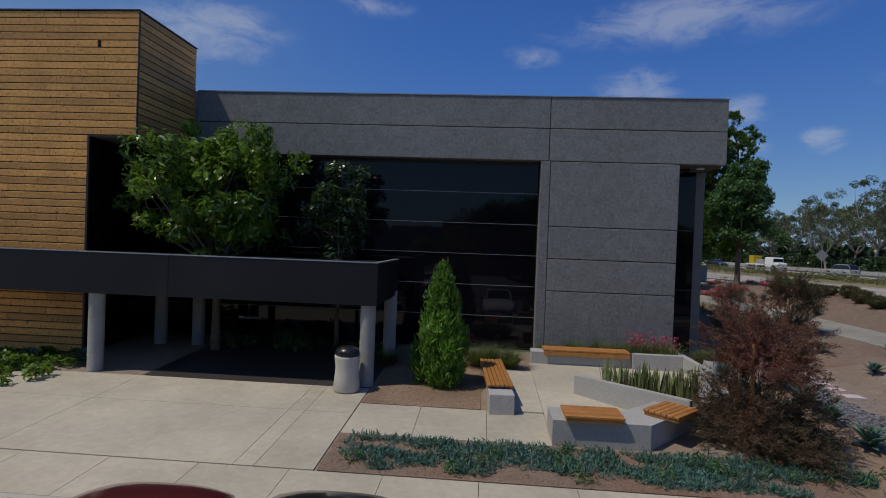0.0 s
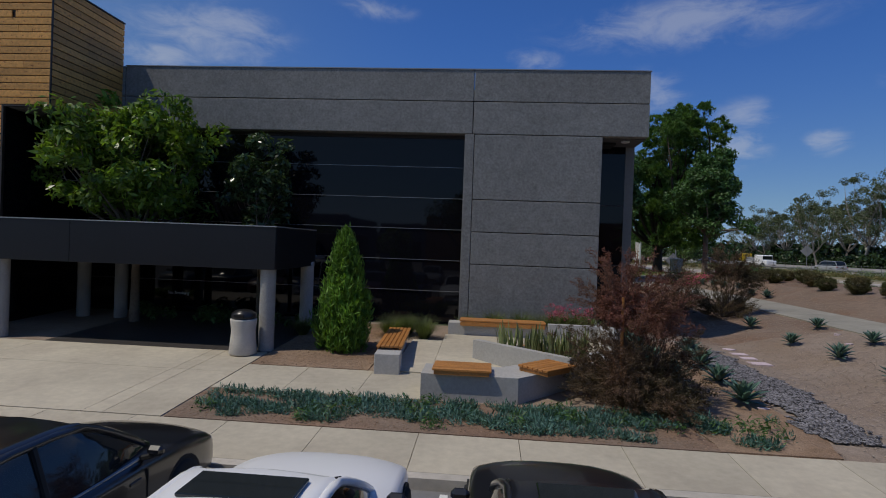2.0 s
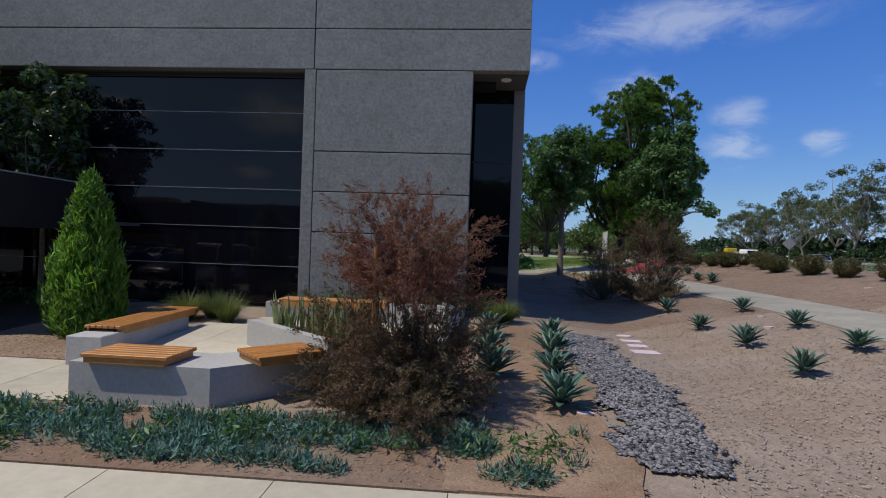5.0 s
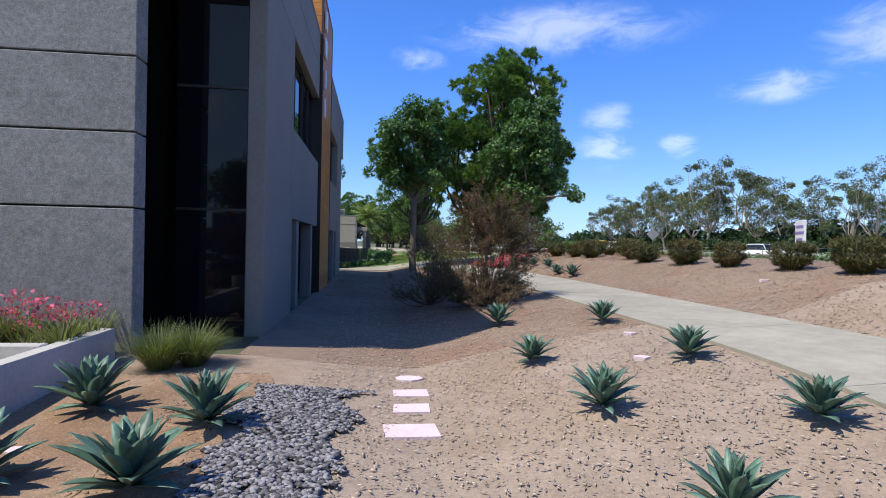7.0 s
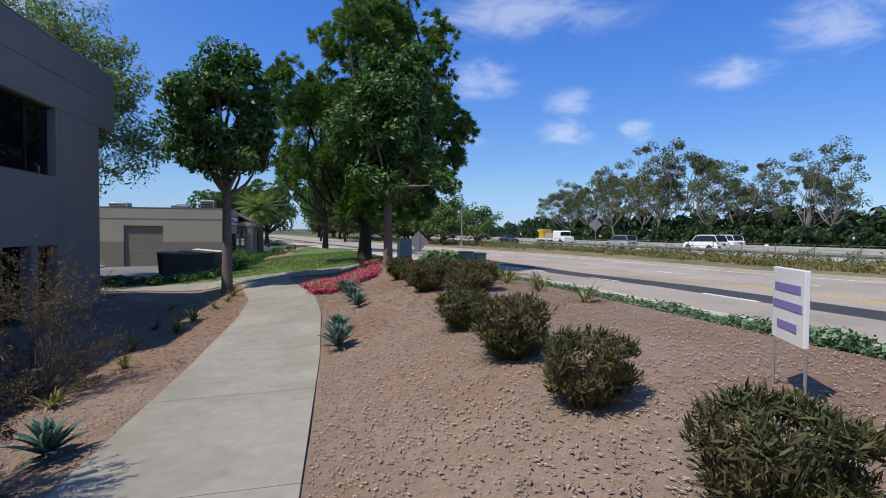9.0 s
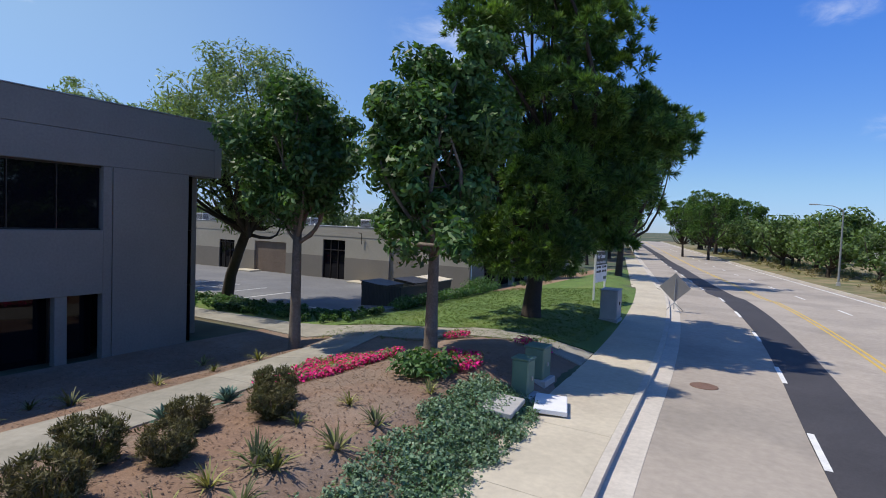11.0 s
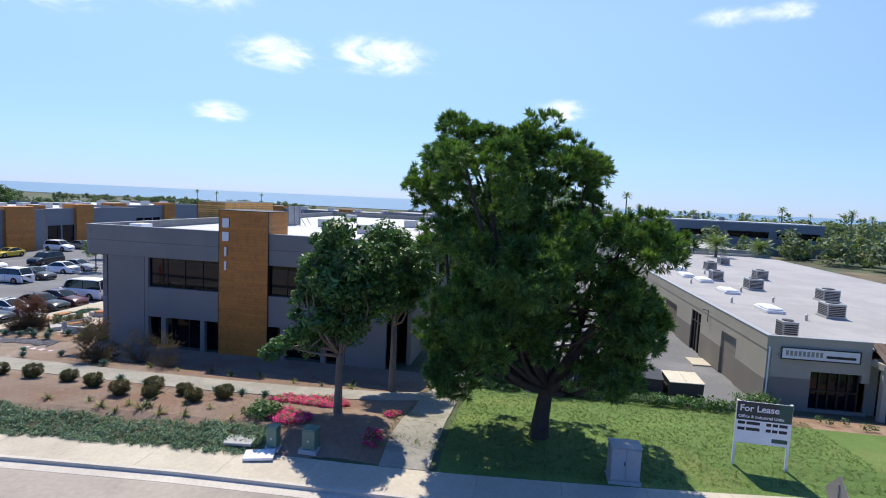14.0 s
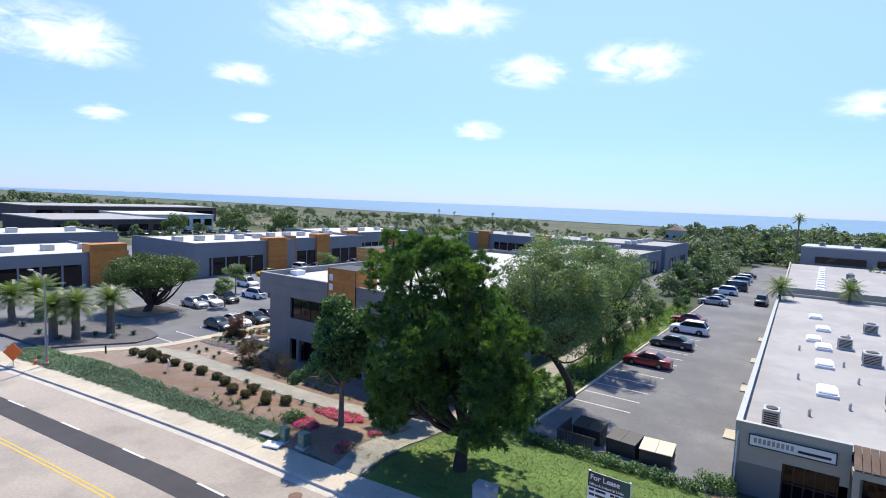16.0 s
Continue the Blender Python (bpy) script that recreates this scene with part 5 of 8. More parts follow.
# fence between road and freeway
fence = thing("freeway_fence", "wire fence on metal posts beside the freeway", "fence")
for y in np.arange(-60, 150, 3.0):
    x = far_x(y) + 24.5
    Shape().tube([(x, y, road_z(y) - 0.2), (x, y, road_z(y) + 1.3)], [0.035, 0.035], 6).part("post", RAILGREY, fence)
for z in (0.25, 0.6, 0.95, 1.25):
    Shape().tube([(far_x(y) + 24.5, y, road_z(y) + z) for y in np.arange(-60, 150, 3.0)], [0.012] * len(np.arange(-60, 150, 3.0)), 4).part("wire", RAILGREY, fence)
rail = thing("guard_rail", "low grey guard rail on posts beside the freeway", "guard rail")
Shape().tube([(far_x(y) + 27.6, y, road_z(y) + 0.55) for y in np.arange(-60, 190, 4.0)], [0.13] * len(np.arange(-60, 190, 4.0)), 4).part("beam", RAILGREY, rail)
for y in np.arange(-60, 190, 4.0):
    Shape().box(far_x(y) + 27.65, far_x(y) + 27.8, y - 0.08, y + 0.08, road_z(y) - 0.1, road_z(y) + 0.65).part("post", RAILGREY, rail)


def lettering(text, size, m, material, parent, name="lettering"):
    """Flat letters with a little depth, as one mesh under a thing."""
    c = bpy.data.curves.new(name, "FONT")
    c.body, c.size, c.extrude, c.align_x = text, size, 0.002, "CENTER"
    tmp = bpy.data.objects.new(name, c)
    me = bpy.data.meshes.new_from_object(tmp)
    me.materials.clear()
    me.materials.append(material)
    bpy.data.objects.remove(tmp)
    ob = new(name, me)
    ob.parent = parent
    ob.matrix_basis = m
    return ob


lettering("No Smoking", 0.15, pose(-15.1, 0.45, 0.5, 90, 0, 0), WHITEBOARD, office, "window_lettering")




# ---- single-storey units north of the lot ----
def roof_unit(parent_label, x, y, z, w, d, h, turn=0):
    u = thing("air_conditioner", parent_label, "air conditioner", x, y, z, turn, group="rooftop units")
    Shape().box(-w / 2 - 0.08, w / 2 + 0.08, -d / 2 - 0.08, d / 2 + 0.08, 0, 0.12).part("curb", METAL, u)
    Shape().box(-w / 2, w / 2, -d / 2, d / 2, 0.12, h, 0.02).part("casing", METAL, u)
    for k in range(6):
        Shape().box(-w / 2 + 0.08, w / 2 - 0.08, -d / 2 - 0.012, -d / 2 - 0.002, 0.2 + k * (h - 0.3) / 6, 0.2 + (k + 0.6) * (h - 0.3) / 6).part("louvre", DARKTRIM, u)
        Shape().box(w / 2 + 0.002, w / 2 + 0.012, -d / 2 + 0.08, d / 2 - 0.08, 0.2 + k * (h - 0.3) / 6, 0.2 + (k + 0.6) * (h - 0.3) / 6).part("louvre", DARKTRIM, u)
    Shape().lathe([(min(w, d) * 0.36, h), (min(w, d) * 0.36, h + 0.05), (min(w, d) * 0.3, h + 0.06)], 18).part("fan_guard", DARKTRIM, u)
    return u


units = thing("industrial_units", "beige stucco single-storey units with flat pale roof", "building", 0, 43.2, 0, 1.7)
L, DEP, H = -62.0, 26.0, 4.0
openings = [(-6.9, -4.3, 0.0, 2.7), (-13.5, -11.2, 0.0, 2.9), (-21.4, -17.6, 0.0, 2.4), (-26, -24, 0.4, 2.3), (-32, -29.5, 0.0, 2.8), (-39, -37, 0.0, 2.8), (-46, -43.5, 0.0, 2.8), (-55, -52, 0.0, 2.8)]
x = 0.0
for a, b, z0, z1 in openings:
    Shape().box(b, x, 0, 0.25, -0.6, 1.55).part("lower_wall", STUCCO_D, units)
    Shape().box(b, x, 0.02, 0.25, 1.55, 3.198).part("upper_wall", STUCCO, units)
    Shape().box(a, b, 0.02, 0.25, z1, 3.198).part("lintel", STUCCO, units)
    if b in (-4.3, -17.6):
        face, lab = (STUCCO_D, "taupe roll-up door") if b == -4.3 else (BROWNDOOR, "weathered brown panel doors")
        door = Shape().box(a, b, 0.16, 0.2, -0.4, z1).part("loading_door", face, units, lab)
        for k in range(9):
            Shape().box(a + 0.02, b - 0.02, 0.145, 0.159, -0.3 + k * (z1 + 0.3) / 9, -0.32 + (k + 1) * (z1 + 0.3) / 9).part("door_panel", face, door)
        x = a
        continue
    door = Shape().box(a, b, 0.16, 0.2, -0.4, z1).part("entrance_glazing", GLASS, units, "dark glazed shop entrance")
    for m in np.linspace(a, b, 4):
        Shape().box(m - 0.03, m + 0.03, 0.1, 0.16, -0.4, z1).part("mullion", DARKTRIM, door)
    Shape().box(a, b, 0.1, 0.16, 2.05, 2.12).part("transom", DARKTRIM, door)
    x = a
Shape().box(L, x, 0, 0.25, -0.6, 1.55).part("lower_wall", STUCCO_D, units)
Shape().box(L, x, 0.02, 0.25, 1.55, 3.2).part("upper_wall", STUCCO, units)
Shape().box(L, -0.0, 0.0, 0.27, 3.2, H, 0.01).part("parapet", STUCCO, units)
Shape().box(-0.25, 0, 0.27, 5.4, 3.0, H, 0.01).part("parapet", STUCCO, units)
Shape().box(-0.25, 0, 0.27, 2.4, 1.7, 3.0).box(-0.25, 0, 5.0, 5.4, 1.7, 3.0).box(-0.25, 0, 2.4, 5.0, 2.15, 3.0).part("upper_wall", STUCCO, units)
Shape().box(-0.26, 0.02, 0.25, 2.4, -0.6, 1.7).part("lower_wall", STUCCO_D, units)
fw = Shape().box(-0.3, -0.24, 2.4, 5.0, 0.0, 2.15).part("front_window", GLASS, units, "dark shop front window")
for m in np.linspace(2.45, 4.95, 6):
    Shape().box(-0.24, -0.16, m - 0.04, m + 0.04, 0.0, 2.1).part("mullion", DARKTRIM, fw)
Shape().box(-0.24, -0.14, 2.4, 5.0, 1.0, 1.08).part("transom", DARKTRIM, fw)
Shape().box(-0.26, 0.02, 2.4, 5.4, -0.6, 0.0).part("lower_wall", STUCCO_D, units)
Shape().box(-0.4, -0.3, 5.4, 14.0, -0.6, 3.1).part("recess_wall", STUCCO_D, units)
for a in (6.0, 9.5):
    Shape().box(-0.3, -0.27, a, a + 2.2, -0.3, 2.4).part("front_window", GLASS, units)
# tiled awning over the recessed front
for k in range(24):
    y0 = 5.45 + k * 0.36
    Shape().box(-0.1, 1.6, 0, 0.34, 0, 0.07, 0.02, Matrix.Translation((-0.35, y0, 3.85)) @ Euler((0, radians(27), 0)).to_matrix().to_4x4()).part("roof_tile", TILE, units)
Shape().box(-0.3, 1.1, 5.4, 14.1, 2.75, 3.1, 0.01).part("awning_beam", STUCCO, units)
for yy in (5.6, 9.8, 13.8):
    Shape().box(0.75, 1.05, yy - 0.15, yy + 0.15, -0.5, 2.75, 0.01).part("awning_post", STUCCO, units)
Shape().box(L, -0.3, 14.0, DEP, -0.5, 3.44).part("rear_block", STUCCO, units)
Shape().box(L + 0.2, -0.25, 0.27, DEP, 3.45, 3.6).part("roof", ROOFGREY, units, "pale flat roof membrane")
Shape().box(L, L + 0.25, 0.27, DEP, -0.5, H, 0.01).part("end_wall", STUCCO, units)
Shape().box(L, 0.01, -0.02, 0.3, H, H + 0.03).box(-0.28, 0.02, 0.3, 5.42, H, H + 0.03).part("coping", METAL, units)
Shape().tube([(0.06, 0.12, -0.3), (0.06, 0.12, 3.3), (-0.1, 0.12, 3.45)], [0.045, 0.045, 0.045], 8).part("downpipe", WHITEBOARD, units)
Shape().tube([(-9.5, -0.08, 2.7), (-9.5, -0.1, 3.55), (-9.5, -0.5, 3.6)], [0.03, 0.03, 0.03], 6).part("wall_lamp", DARKTRIM, units)
sg = Shape().box(0.03, 0.12, 0.75, 4.75, 2.83, 3.42, 0.01).part("sign_board", WHITEBOARD, units, "long white framed shop sign")
Shape().box(0.12, 0.14, 0.7, 4.8, 2.78, 2.84).box(0.12, 0.14, 0.7, 4.8, 3.41, 3.47).box(0.12, 0.14, 0.7, 0.76, 2.78, 3.47).box(0.12, 0.14, 4.74, 4.8, 2.78, 3.47).part("sign_frame", INK, sg)
for k in range(9):
    Shape().box(0.121, 0.128, 0.95 + k * 0.22, 1.1 + k * 0.22, 3.0, 3.28).part("text_bar", SIGNGREY, sg)
Shape().box(0.121, 0.128, 3.05, 4.55, 2.98, 3.12).part("text_bar", INK, sg)
for k, (x0, w) in enumerate(((-9.0, 1.9), (-21.5, 2.0), (-33.0, 2.0), (-45.0, 2.2))):
    st = Shape().box(x0 - w / 2, x0 + w / 2, -1.3, -0.02, -0.4, -0.15, 0.02).part("door_step", FLATWORK, units)
for x0, y0 in ((-11.0, 4.3), (-19.4, 4.1), (-26.4, 4.0), (-29.8, 3.2), (-36.2, 3.9), (-44.0, 3.1)):
    sk = thing("skylight", "white domed skylight on the flat roof", "skylight", x0, 43.2 + y0, 3.6, 1.7, group="skylights")
    Shape().box(-1.2, 1.2, -0.65, 0.65, 0, 0.22, 0.02).part("curb", WHITEBOARD, sk)
    Shape().box(-1.1, 1.1, -0.56, 0.56, 0.22, 0.36, 0.07).part("dome", WHITEBOARD, sk)
for x0, y0, w in ((-1.6, 1.6, 1.0), (-27.8, 5.6, 1.3), (-22.5, 7.3, 1.5), (-10.0, 8.0, 1.4), (-38.0, 8.0, 1.4), (-31.0, 11.0, 1.4), (-18.0, 11.5, 1.5), (-6.0, 11.0, 1.4), (-46.0, 12.0, 1.4)):
    roof_unit("boxy grey rooftop air conditioner", x0, 43.2 + y0, 3.6, w, w * 0.85, 1.05)
for x0, y0 in ((-13.5, 2.5), (-20.0, 5.4), (-8.0, 5.5), (-24.0, 2.2), (-5.0, 3.4), (-33.0, 6.0), (-15.2, 6.2)):
    v = thing("roof_vent", "small round roof vent pipe", "vent", x0, 43.2 + y0, 3.6, group="roof vents")
    Shape().lathe([(0.09, 0), (0.08, 0.35), (0.12, 0.38), (0.02, 0.48)], 12).part("pipe", METAL, v)

# second block behind, and the long block beyond
units2 = thing("industrial_units", "grey-roofed single-storey units behind the first block", "building", -68, 41.5, 0, 1.7)
Shape().box(-56, 0, 0, 26, -0.6, 3.6).part("wall", STUCCO, units2)
Shape().box(-56, 0, 0, 0.25, 3.6, 4.2).box(-0.25, 0, 0.25, 26, 3.6, 4.2).part("parapet", STUCCO, units2)
Shape().box(-55.8, -0.25, 0.25, 26, 3.6, 3.75).part("roof", ROOFGREY, units2, "pale flat roof membrane")
for k in range(5):
    Shape().box(-6.0 - 8 * k, -3.6 - 8 * k, -0.03, -0.005, 0.0, 2.6).part("entrance_glazing", GLASS, units2)
for k in range(11):
    sk = thing("skylight", "white domed skylight on the flat roof", "skylight", -72 - 4.3 * k, 46.5, 3.75, 1.7, group="skylights")
    Shape().box(-1.2, 1.2, -0.65, 0.65, 0, 0.22, 0.02).part("curb", WHITEBOARD, sk)
    Shape().box(-1.1, 1.1, -0.56, 0.56, 0.22, 0.36, 0.07).part("dome", WHITEBOARD, sk)
for k in range(3):
    roof_unit("boxy grey rooftop air conditioner", -74 - 11 * k, 51, 3.75, 1.5, 1.3, 1.1)
longblock = thing("long_office_block", "long dark grey two-storey block with ribbon windows", "building", -127, 41.8, -0.5, -3)
Shape().box(-14, 0, 0, 62, -1, 8.3).part("wall", GREYWALL, longblock)
for k in range(5):
    Shape().box(0.0, 0.05, 3 + 12 * k, 13 + 12 * k, 4.6, 6.2).part("ribbon_window", GLASS, longblock)
Shape().box(-14.1, 0.1, -0.1, 62.1, 8.3, 8.6).part("parapet", METAL, longblock)
for k in range(6):
    roof_unit("boxy grey rooftop air conditioner", -132, 46 + 7 * k, 8.1, 1.5, 1.3, 1.0)

# refuse enclosure and bins
enc = thing("refuse_enclosure", "brown metal-slatted refuse enclosure screen", "fence", 0.6, 34.0, -0.12)
for k in range(24):
    Shape().box(0.62, 0.66, -1.0 + k * 0.105, -0.92 + k * 0.105, 0, 1.25, 0.004).part("slat", mat("brown_slat", (0.1, 0.085, 0.07), 0.7, tone=((2.0, 0.1),)) if k == 0 else bpy.data.materials["brown_slat"], enc)
for k in range(26):
    Shape().box(-2.0 + k * 0.1, -1.92 + k * 0.1, -1.06, -1.02, 0, 1.25, 0.004).part("slat", bpy.data.materials["brown_slat"], enc)
Shape().box(0.56, 0.62, -1.05, 1.55, 1.1, 1.2).box(0.56, 0.62, -1.05, 1.55, 0.15, 0.25).part("rail", DARKTRIM, enc)


def dumpster(x, y, turn, body, lid, label):
    d = thing("refuse_container", label, "refuse container", x, y, -0.2, turn, group="refuse containers")
    s = Shape()
    s.add([(-0.75, -0.95, 0.15), (0.6, -0.95, 0.15), (0.75, -0.95, 1.15), (-0.85, -0.95, 1.3), (-0.75, 0.95, 0.15), (0.6, 0.95, 0.15), (0.75, 0.95, 1.15), (-0.85, 0.95, 1.3)],
          [(0, 1, 2, 3), (7, 6, 5, 4), (1, 5, 6, 2), (4, 0, 3, 7), (0, 4, 5, 1), (3, 2, 6, 7)])
    s.part("body", body, d)
    for a, b in ((-0.97, -0.01), (0.01, 0.97)):
        Shape().add([(-0.9, a, 1.33), (0.82, a, 1.18), (0.82, b, 1.18), (-0.9, b, 1.33), (-0.9, a, 1.38), (0.82, a, 1.22), (0.82, b, 1.22), (-0.9, b, 1.38)],
                    [(3, 2, 1, 0), (4, 5, 6, 7), (0, 1, 5, 4), (1, 2, 6, 5), (2, 3, 7, 6), (3, 0, 4, 7)]).part("lid", lid, d)
    for yy in (-0.98, 0.98):
        Shape().box(-0.5, 0.4, yy - 0.03, yy + 0.03, 0.75, 0.9).part("lift_pocket", DARKTRIM, d)
    for cx in (-0.6, 0.5):
        for cy in (-0.8, 0.8):
            Shape().box(cx - 0.06, cx + 0.06, cy - 0.03, cy + 0.03, 0.0, 0.15).part("castor", RUBBER, d)
    return d


DG = plain("dark_green_steel", (0.028, 0.035, 0.034), 0.6)
dumpster(-1.0, 34.4, 0, DG, plain("black_lid", (0.025, 0.025, 0.027), 0.5), "dark steel refuse container with black lids")
dumpster(-0.5, 36.9, -4, DG, bpy.data.materials["black_lid"], "dark steel refuse container with a small white label")
dumpster(-0.3, 39.0, 4, DG, mat("cream_lid", (0.62, 0.55, 0.42), 0.7, tone=((2.0, 0.1), (9.0, 0.12))), "dark steel refuse container under a cream cover")


# ---- blocks round the south lot ----
def grey_block(x0, x1, y0, h, label, towers, glass, roof=None, turn=0):
    b = thing("business_park_block", label, "building", 0, 0, 0, turn, group="business park blocks")
    Shape().box(x0, x1, y0 - 24, y0, -1.0, h).part("wall", GREYWALL, b)
    Shape().box(x0 + 0.3, x1 - 0.3, y0 - 23.7, y0 - 0.3, h + 0.003, h + 0.06).part("roof", roof or ROOFING, b, "" if roof else "flat white roof")
    Shape().box(x0, x1, y0 - 0.3, y0 + 0.02, h + 0.002, h + 0.5).box(x1 - 0.3, x1 + 0.02, y0 - 24, y0 - 0.3, h + 0.002, h + 0.5).box(x0, x0 + 0.3, y0 - 24, y0 - 0.3, h + 0.002, h + 0.5).part("parapet", GREYWALL, b)
    for a, c in glass:
        w = Shape().box(a, c, y0 + 0.02, y0 + 0.05, -0.6, 2.9).part("shop_window", GLASS, b, "dark shop window band")
        for m in np.arange(a, c + 0.1, 3.0):
            Shape().box(m - 0.15, m + 0.15, y0 + 0.05, y0 + 0.2, -0.8, 3.0).part("post", GREYWALL, w)
    for a, c, th in towers:
        t = Shape().box(a, c, y0 - 2.5, y0 + 0.5, -0.9, th, 0.02).part("timber_tower", CLADDING, b, "orange timber-clad tower")
        for k in range(12):
            Shape().box(a - 0.01, c + 0.01, y0 + 0.5, y0 + 0.52, -0.8 + 0.58 * k, -0.25 + 0.58 * k).part("board", CLADDING, t)
    for k in range(5):
        xx = x0 + (x1 - x0) * (k + 0.5) / 5
        Shape().box(xx - 0.9, xx + 0.9, y0 - 11, y0 - 9.6, h + 0.06, h + 1.1, 0.03).part("roof_unit", METAL, b)
    return b


grey_block(-48, -24, -51.6, 5.4, "grey single-storey block with timber towers and shop windows", ((-45.5, -40.5, 6.4),), ((-39.5, -27),))
grey_block(-72, -48.5, -53.5, 5.4, "grey block with timber towers further along the lot", ((-60, -56, 6.6), (-49.5, -48.6, 6.5)), ((-56, -49.5), (-70, -61)))
grey_block(-110, -73, -62, 5.4, "grey block with a timber tower at the lot's end", ((-79, -75, 6.4), (-96, -92, 6.4)), ((-91, -80),))
grey_block(-13.5, 16, -55.0, 4.4, "low grey block with white roof beyond the palms", ((-13, -7, 6.2), (9, 14, 5.6)), ((-6, 8),))
grey_block(-25, 30, -84.0, 5.6, "long blue-grey block behind the white roofs", (), ((-20, 20),))
grey_block(-112, -76, 12.6, 4.9, "grey rear block with dark doorways behind the office", (), ((-108, -102), (-98, -92), (-88, -82)), ROOFGREY)
grey_block(-140, -112.3, 13.4, 5.8, "taller grey rear block at the end of the drive", (), ((-136, -130), (-124, -118)), ROOFGREY)
grey_block(12, 56, -124, 5.0, "grey block with timber towers closing the far lot", ((24, 27.5, 6.2), (45, 49, 6.2)), ((14, 22), (29, 43)), ROOFGREY, -90)
for a, b, c, d, h, m, lab in ((-78, -40, -205, -160, 4.5, BROWNWALL, "dark brown flat-roofed block beyond the lot"), (-110, -78, -215, -180, 5.2, WHITEWALL, "white flat-roofed block beyond the lot"), (-20, 60, -230, -190, 4.2, BROWNWALL, "brown low block with a pale roof far off"), (-150, -60, -280, -240, 6.5, BROWNWALL, "brown pale-roofed warehouse far off"), (-10, 70, -300, -250, 6.5, WHITEWALL, "long white-roofed warehouse far off")):
    o = thing("distant_block", lab, "building", group="distant blocks")
    Shape().box(a, b, c, d, -2, h).part("wall", m, o)
    Shape().box(a - 0.3, b + 0.3, c - 0.3, d + 0.3, h, h + 0.35).part("roof", ROOFING if m is WHITEWALL else ROOFGREY, o)
    for k in range(6):
        xx = a + (b - a) * (k + 0.15) / 6
        Shape().box(xx, xx + (b - a) / 9, d, d + 0.06, 0.6, h - 1.6).part("window", GLASS, o)
for a, c, h, m in ((-230, 130, 6, WHITEWALL), (-260, 96, 5, WHITEWALL), (-210, 170, 5.5, STUCCO), (-300, 60, 5, STUCCO), (-250, 20, 5, WHITEWALL), (-330, -30, 6, STUCCO), (-280, 190, 6, WHITEWALL), (-200, 215, 5, STUCCO)):
    o = thing("distant_house", "pale house with a tiled roof far off", "house", a, c, -3, 20 * math.sin(a), group="distant houses")
    Shape().box(-7, 7, -5, 5, 0, h).part("wall", m, o)
    Shape().add([(-7.6, -5.6, h), (7.6, -5.6, h), (7.6, 5.6, h), (-7.6, 5.6, h), (-4, 0, h + 2.4), (4, 0, h + 2.4)], [(0, 1, 5, 4), (1, 2, 5), (2, 3, 4, 5), (3, 0, 4), (3, 2, 1, 0)]).part("roof", TILE, o)
    for k in (-4, 0, 4):
        Shape().box(7.0, 7.05, k - 0.8, k + 0.8, 1.2, 2.8).part("window", GLASS, o)
stack = thing("power_stack", "tall pale concrete power station chimney far off", "chimney", -450, 900, -5)
Shape().lathe([(5.5, 0), (4.6, 60), (4.1, 96), (3.8, 96)], 24).part("shaft", CAST, stack)




# ---- vehicles ----
def paint(name, color, rough=0.28):
    return mat("car_paint_" + name, color, rough, tone=((0.8, 0.04),), coat=0.8, sheen=0.5)


PAINTS = {"white": mat("car_paint_white", (0.88, 0.885, 0.89), 0.3, tone=((0.8, 0.03),), coat=0.25, sheen=0.4), "black": paint("black", (0.012, 0.012, 0.014)), "charcoal": paint("charcoal", (0.035, 0.037, 0.04)),
          "maroon": paint("maroon", (0.09, 0.012, 0.014)), "red": paint("red", (0.26, 0.01, 0.015)), "silver": paint("silver", (0.38, 0.39, 0.4)),
          "navy": paint("navy", (0.014, 0.022, 0.05)), "grey": paint("grey", (0.14, 0.145, 0.15)), "yellow": paint("yellow", (0.62, 0.42, 0.02))}


# body stations: place, half width, height of the shoulder and of the middle; then the glasshouse: place and share of the roof's height
BODIES = {
    "coupe": [(-2.25, .58, .60, .62), (-2.17, .79, .80, .85), (-1.75, .89, .90, .97), (-1.0, .92, .90, .95), (0.0, .92, .87, .92), (0.75, .91, .84, .93), (1.4, .905, .80, .87), (1.88, .87, .70, .77), (2.15, .77, .58, .63), (2.25, .58, .48, .50)],
    "sedan": [(-2.38, .62, .64, .66), (-2.3, .82, .86, .90), (-1.85, .89, .94, 1.0), (-1.0, .91, .94, .99), (0.0, .91, .92, .97), (0.85, .905, .90, .97), (1.5, .90, .85, .92), (2.0, .87, .75, .82), (2.28, .78, .62, .67), (2.38, .60, .52, .54)],
    "suv": [(-2.32, .70, .86, .88), (-2.26, .88, 1.0, 1.03), (-1.8, .93, 1.05, 1.08), (-1.0, .94, 1.05, 1.08), (0.0, .94, 1.04, 1.07), (0.9, .94, 1.02, 1.09), (1.5, .93, .99, 1.05), (2.0, .90, .90, .96), (2.24, .82, .74, .79), (2.32, .66, .60, .62)],
    "van": [(-2.52, .80, 1.0, 1.02), (-2.48, .93, 1.1, 1.12), (-1.9, .96, 1.12, 1.14), (-1.0, .96, 1.12, 1.14), (0.2, .96, 1.12, 1.14), (1.2, .96, 1.1, 1.14), (1.75, .95, 1.05, 1.1), (2.2, .92, .95, 1.0), (2.44, .82, .78, .82), (2.52, .68, .62, .64)]}
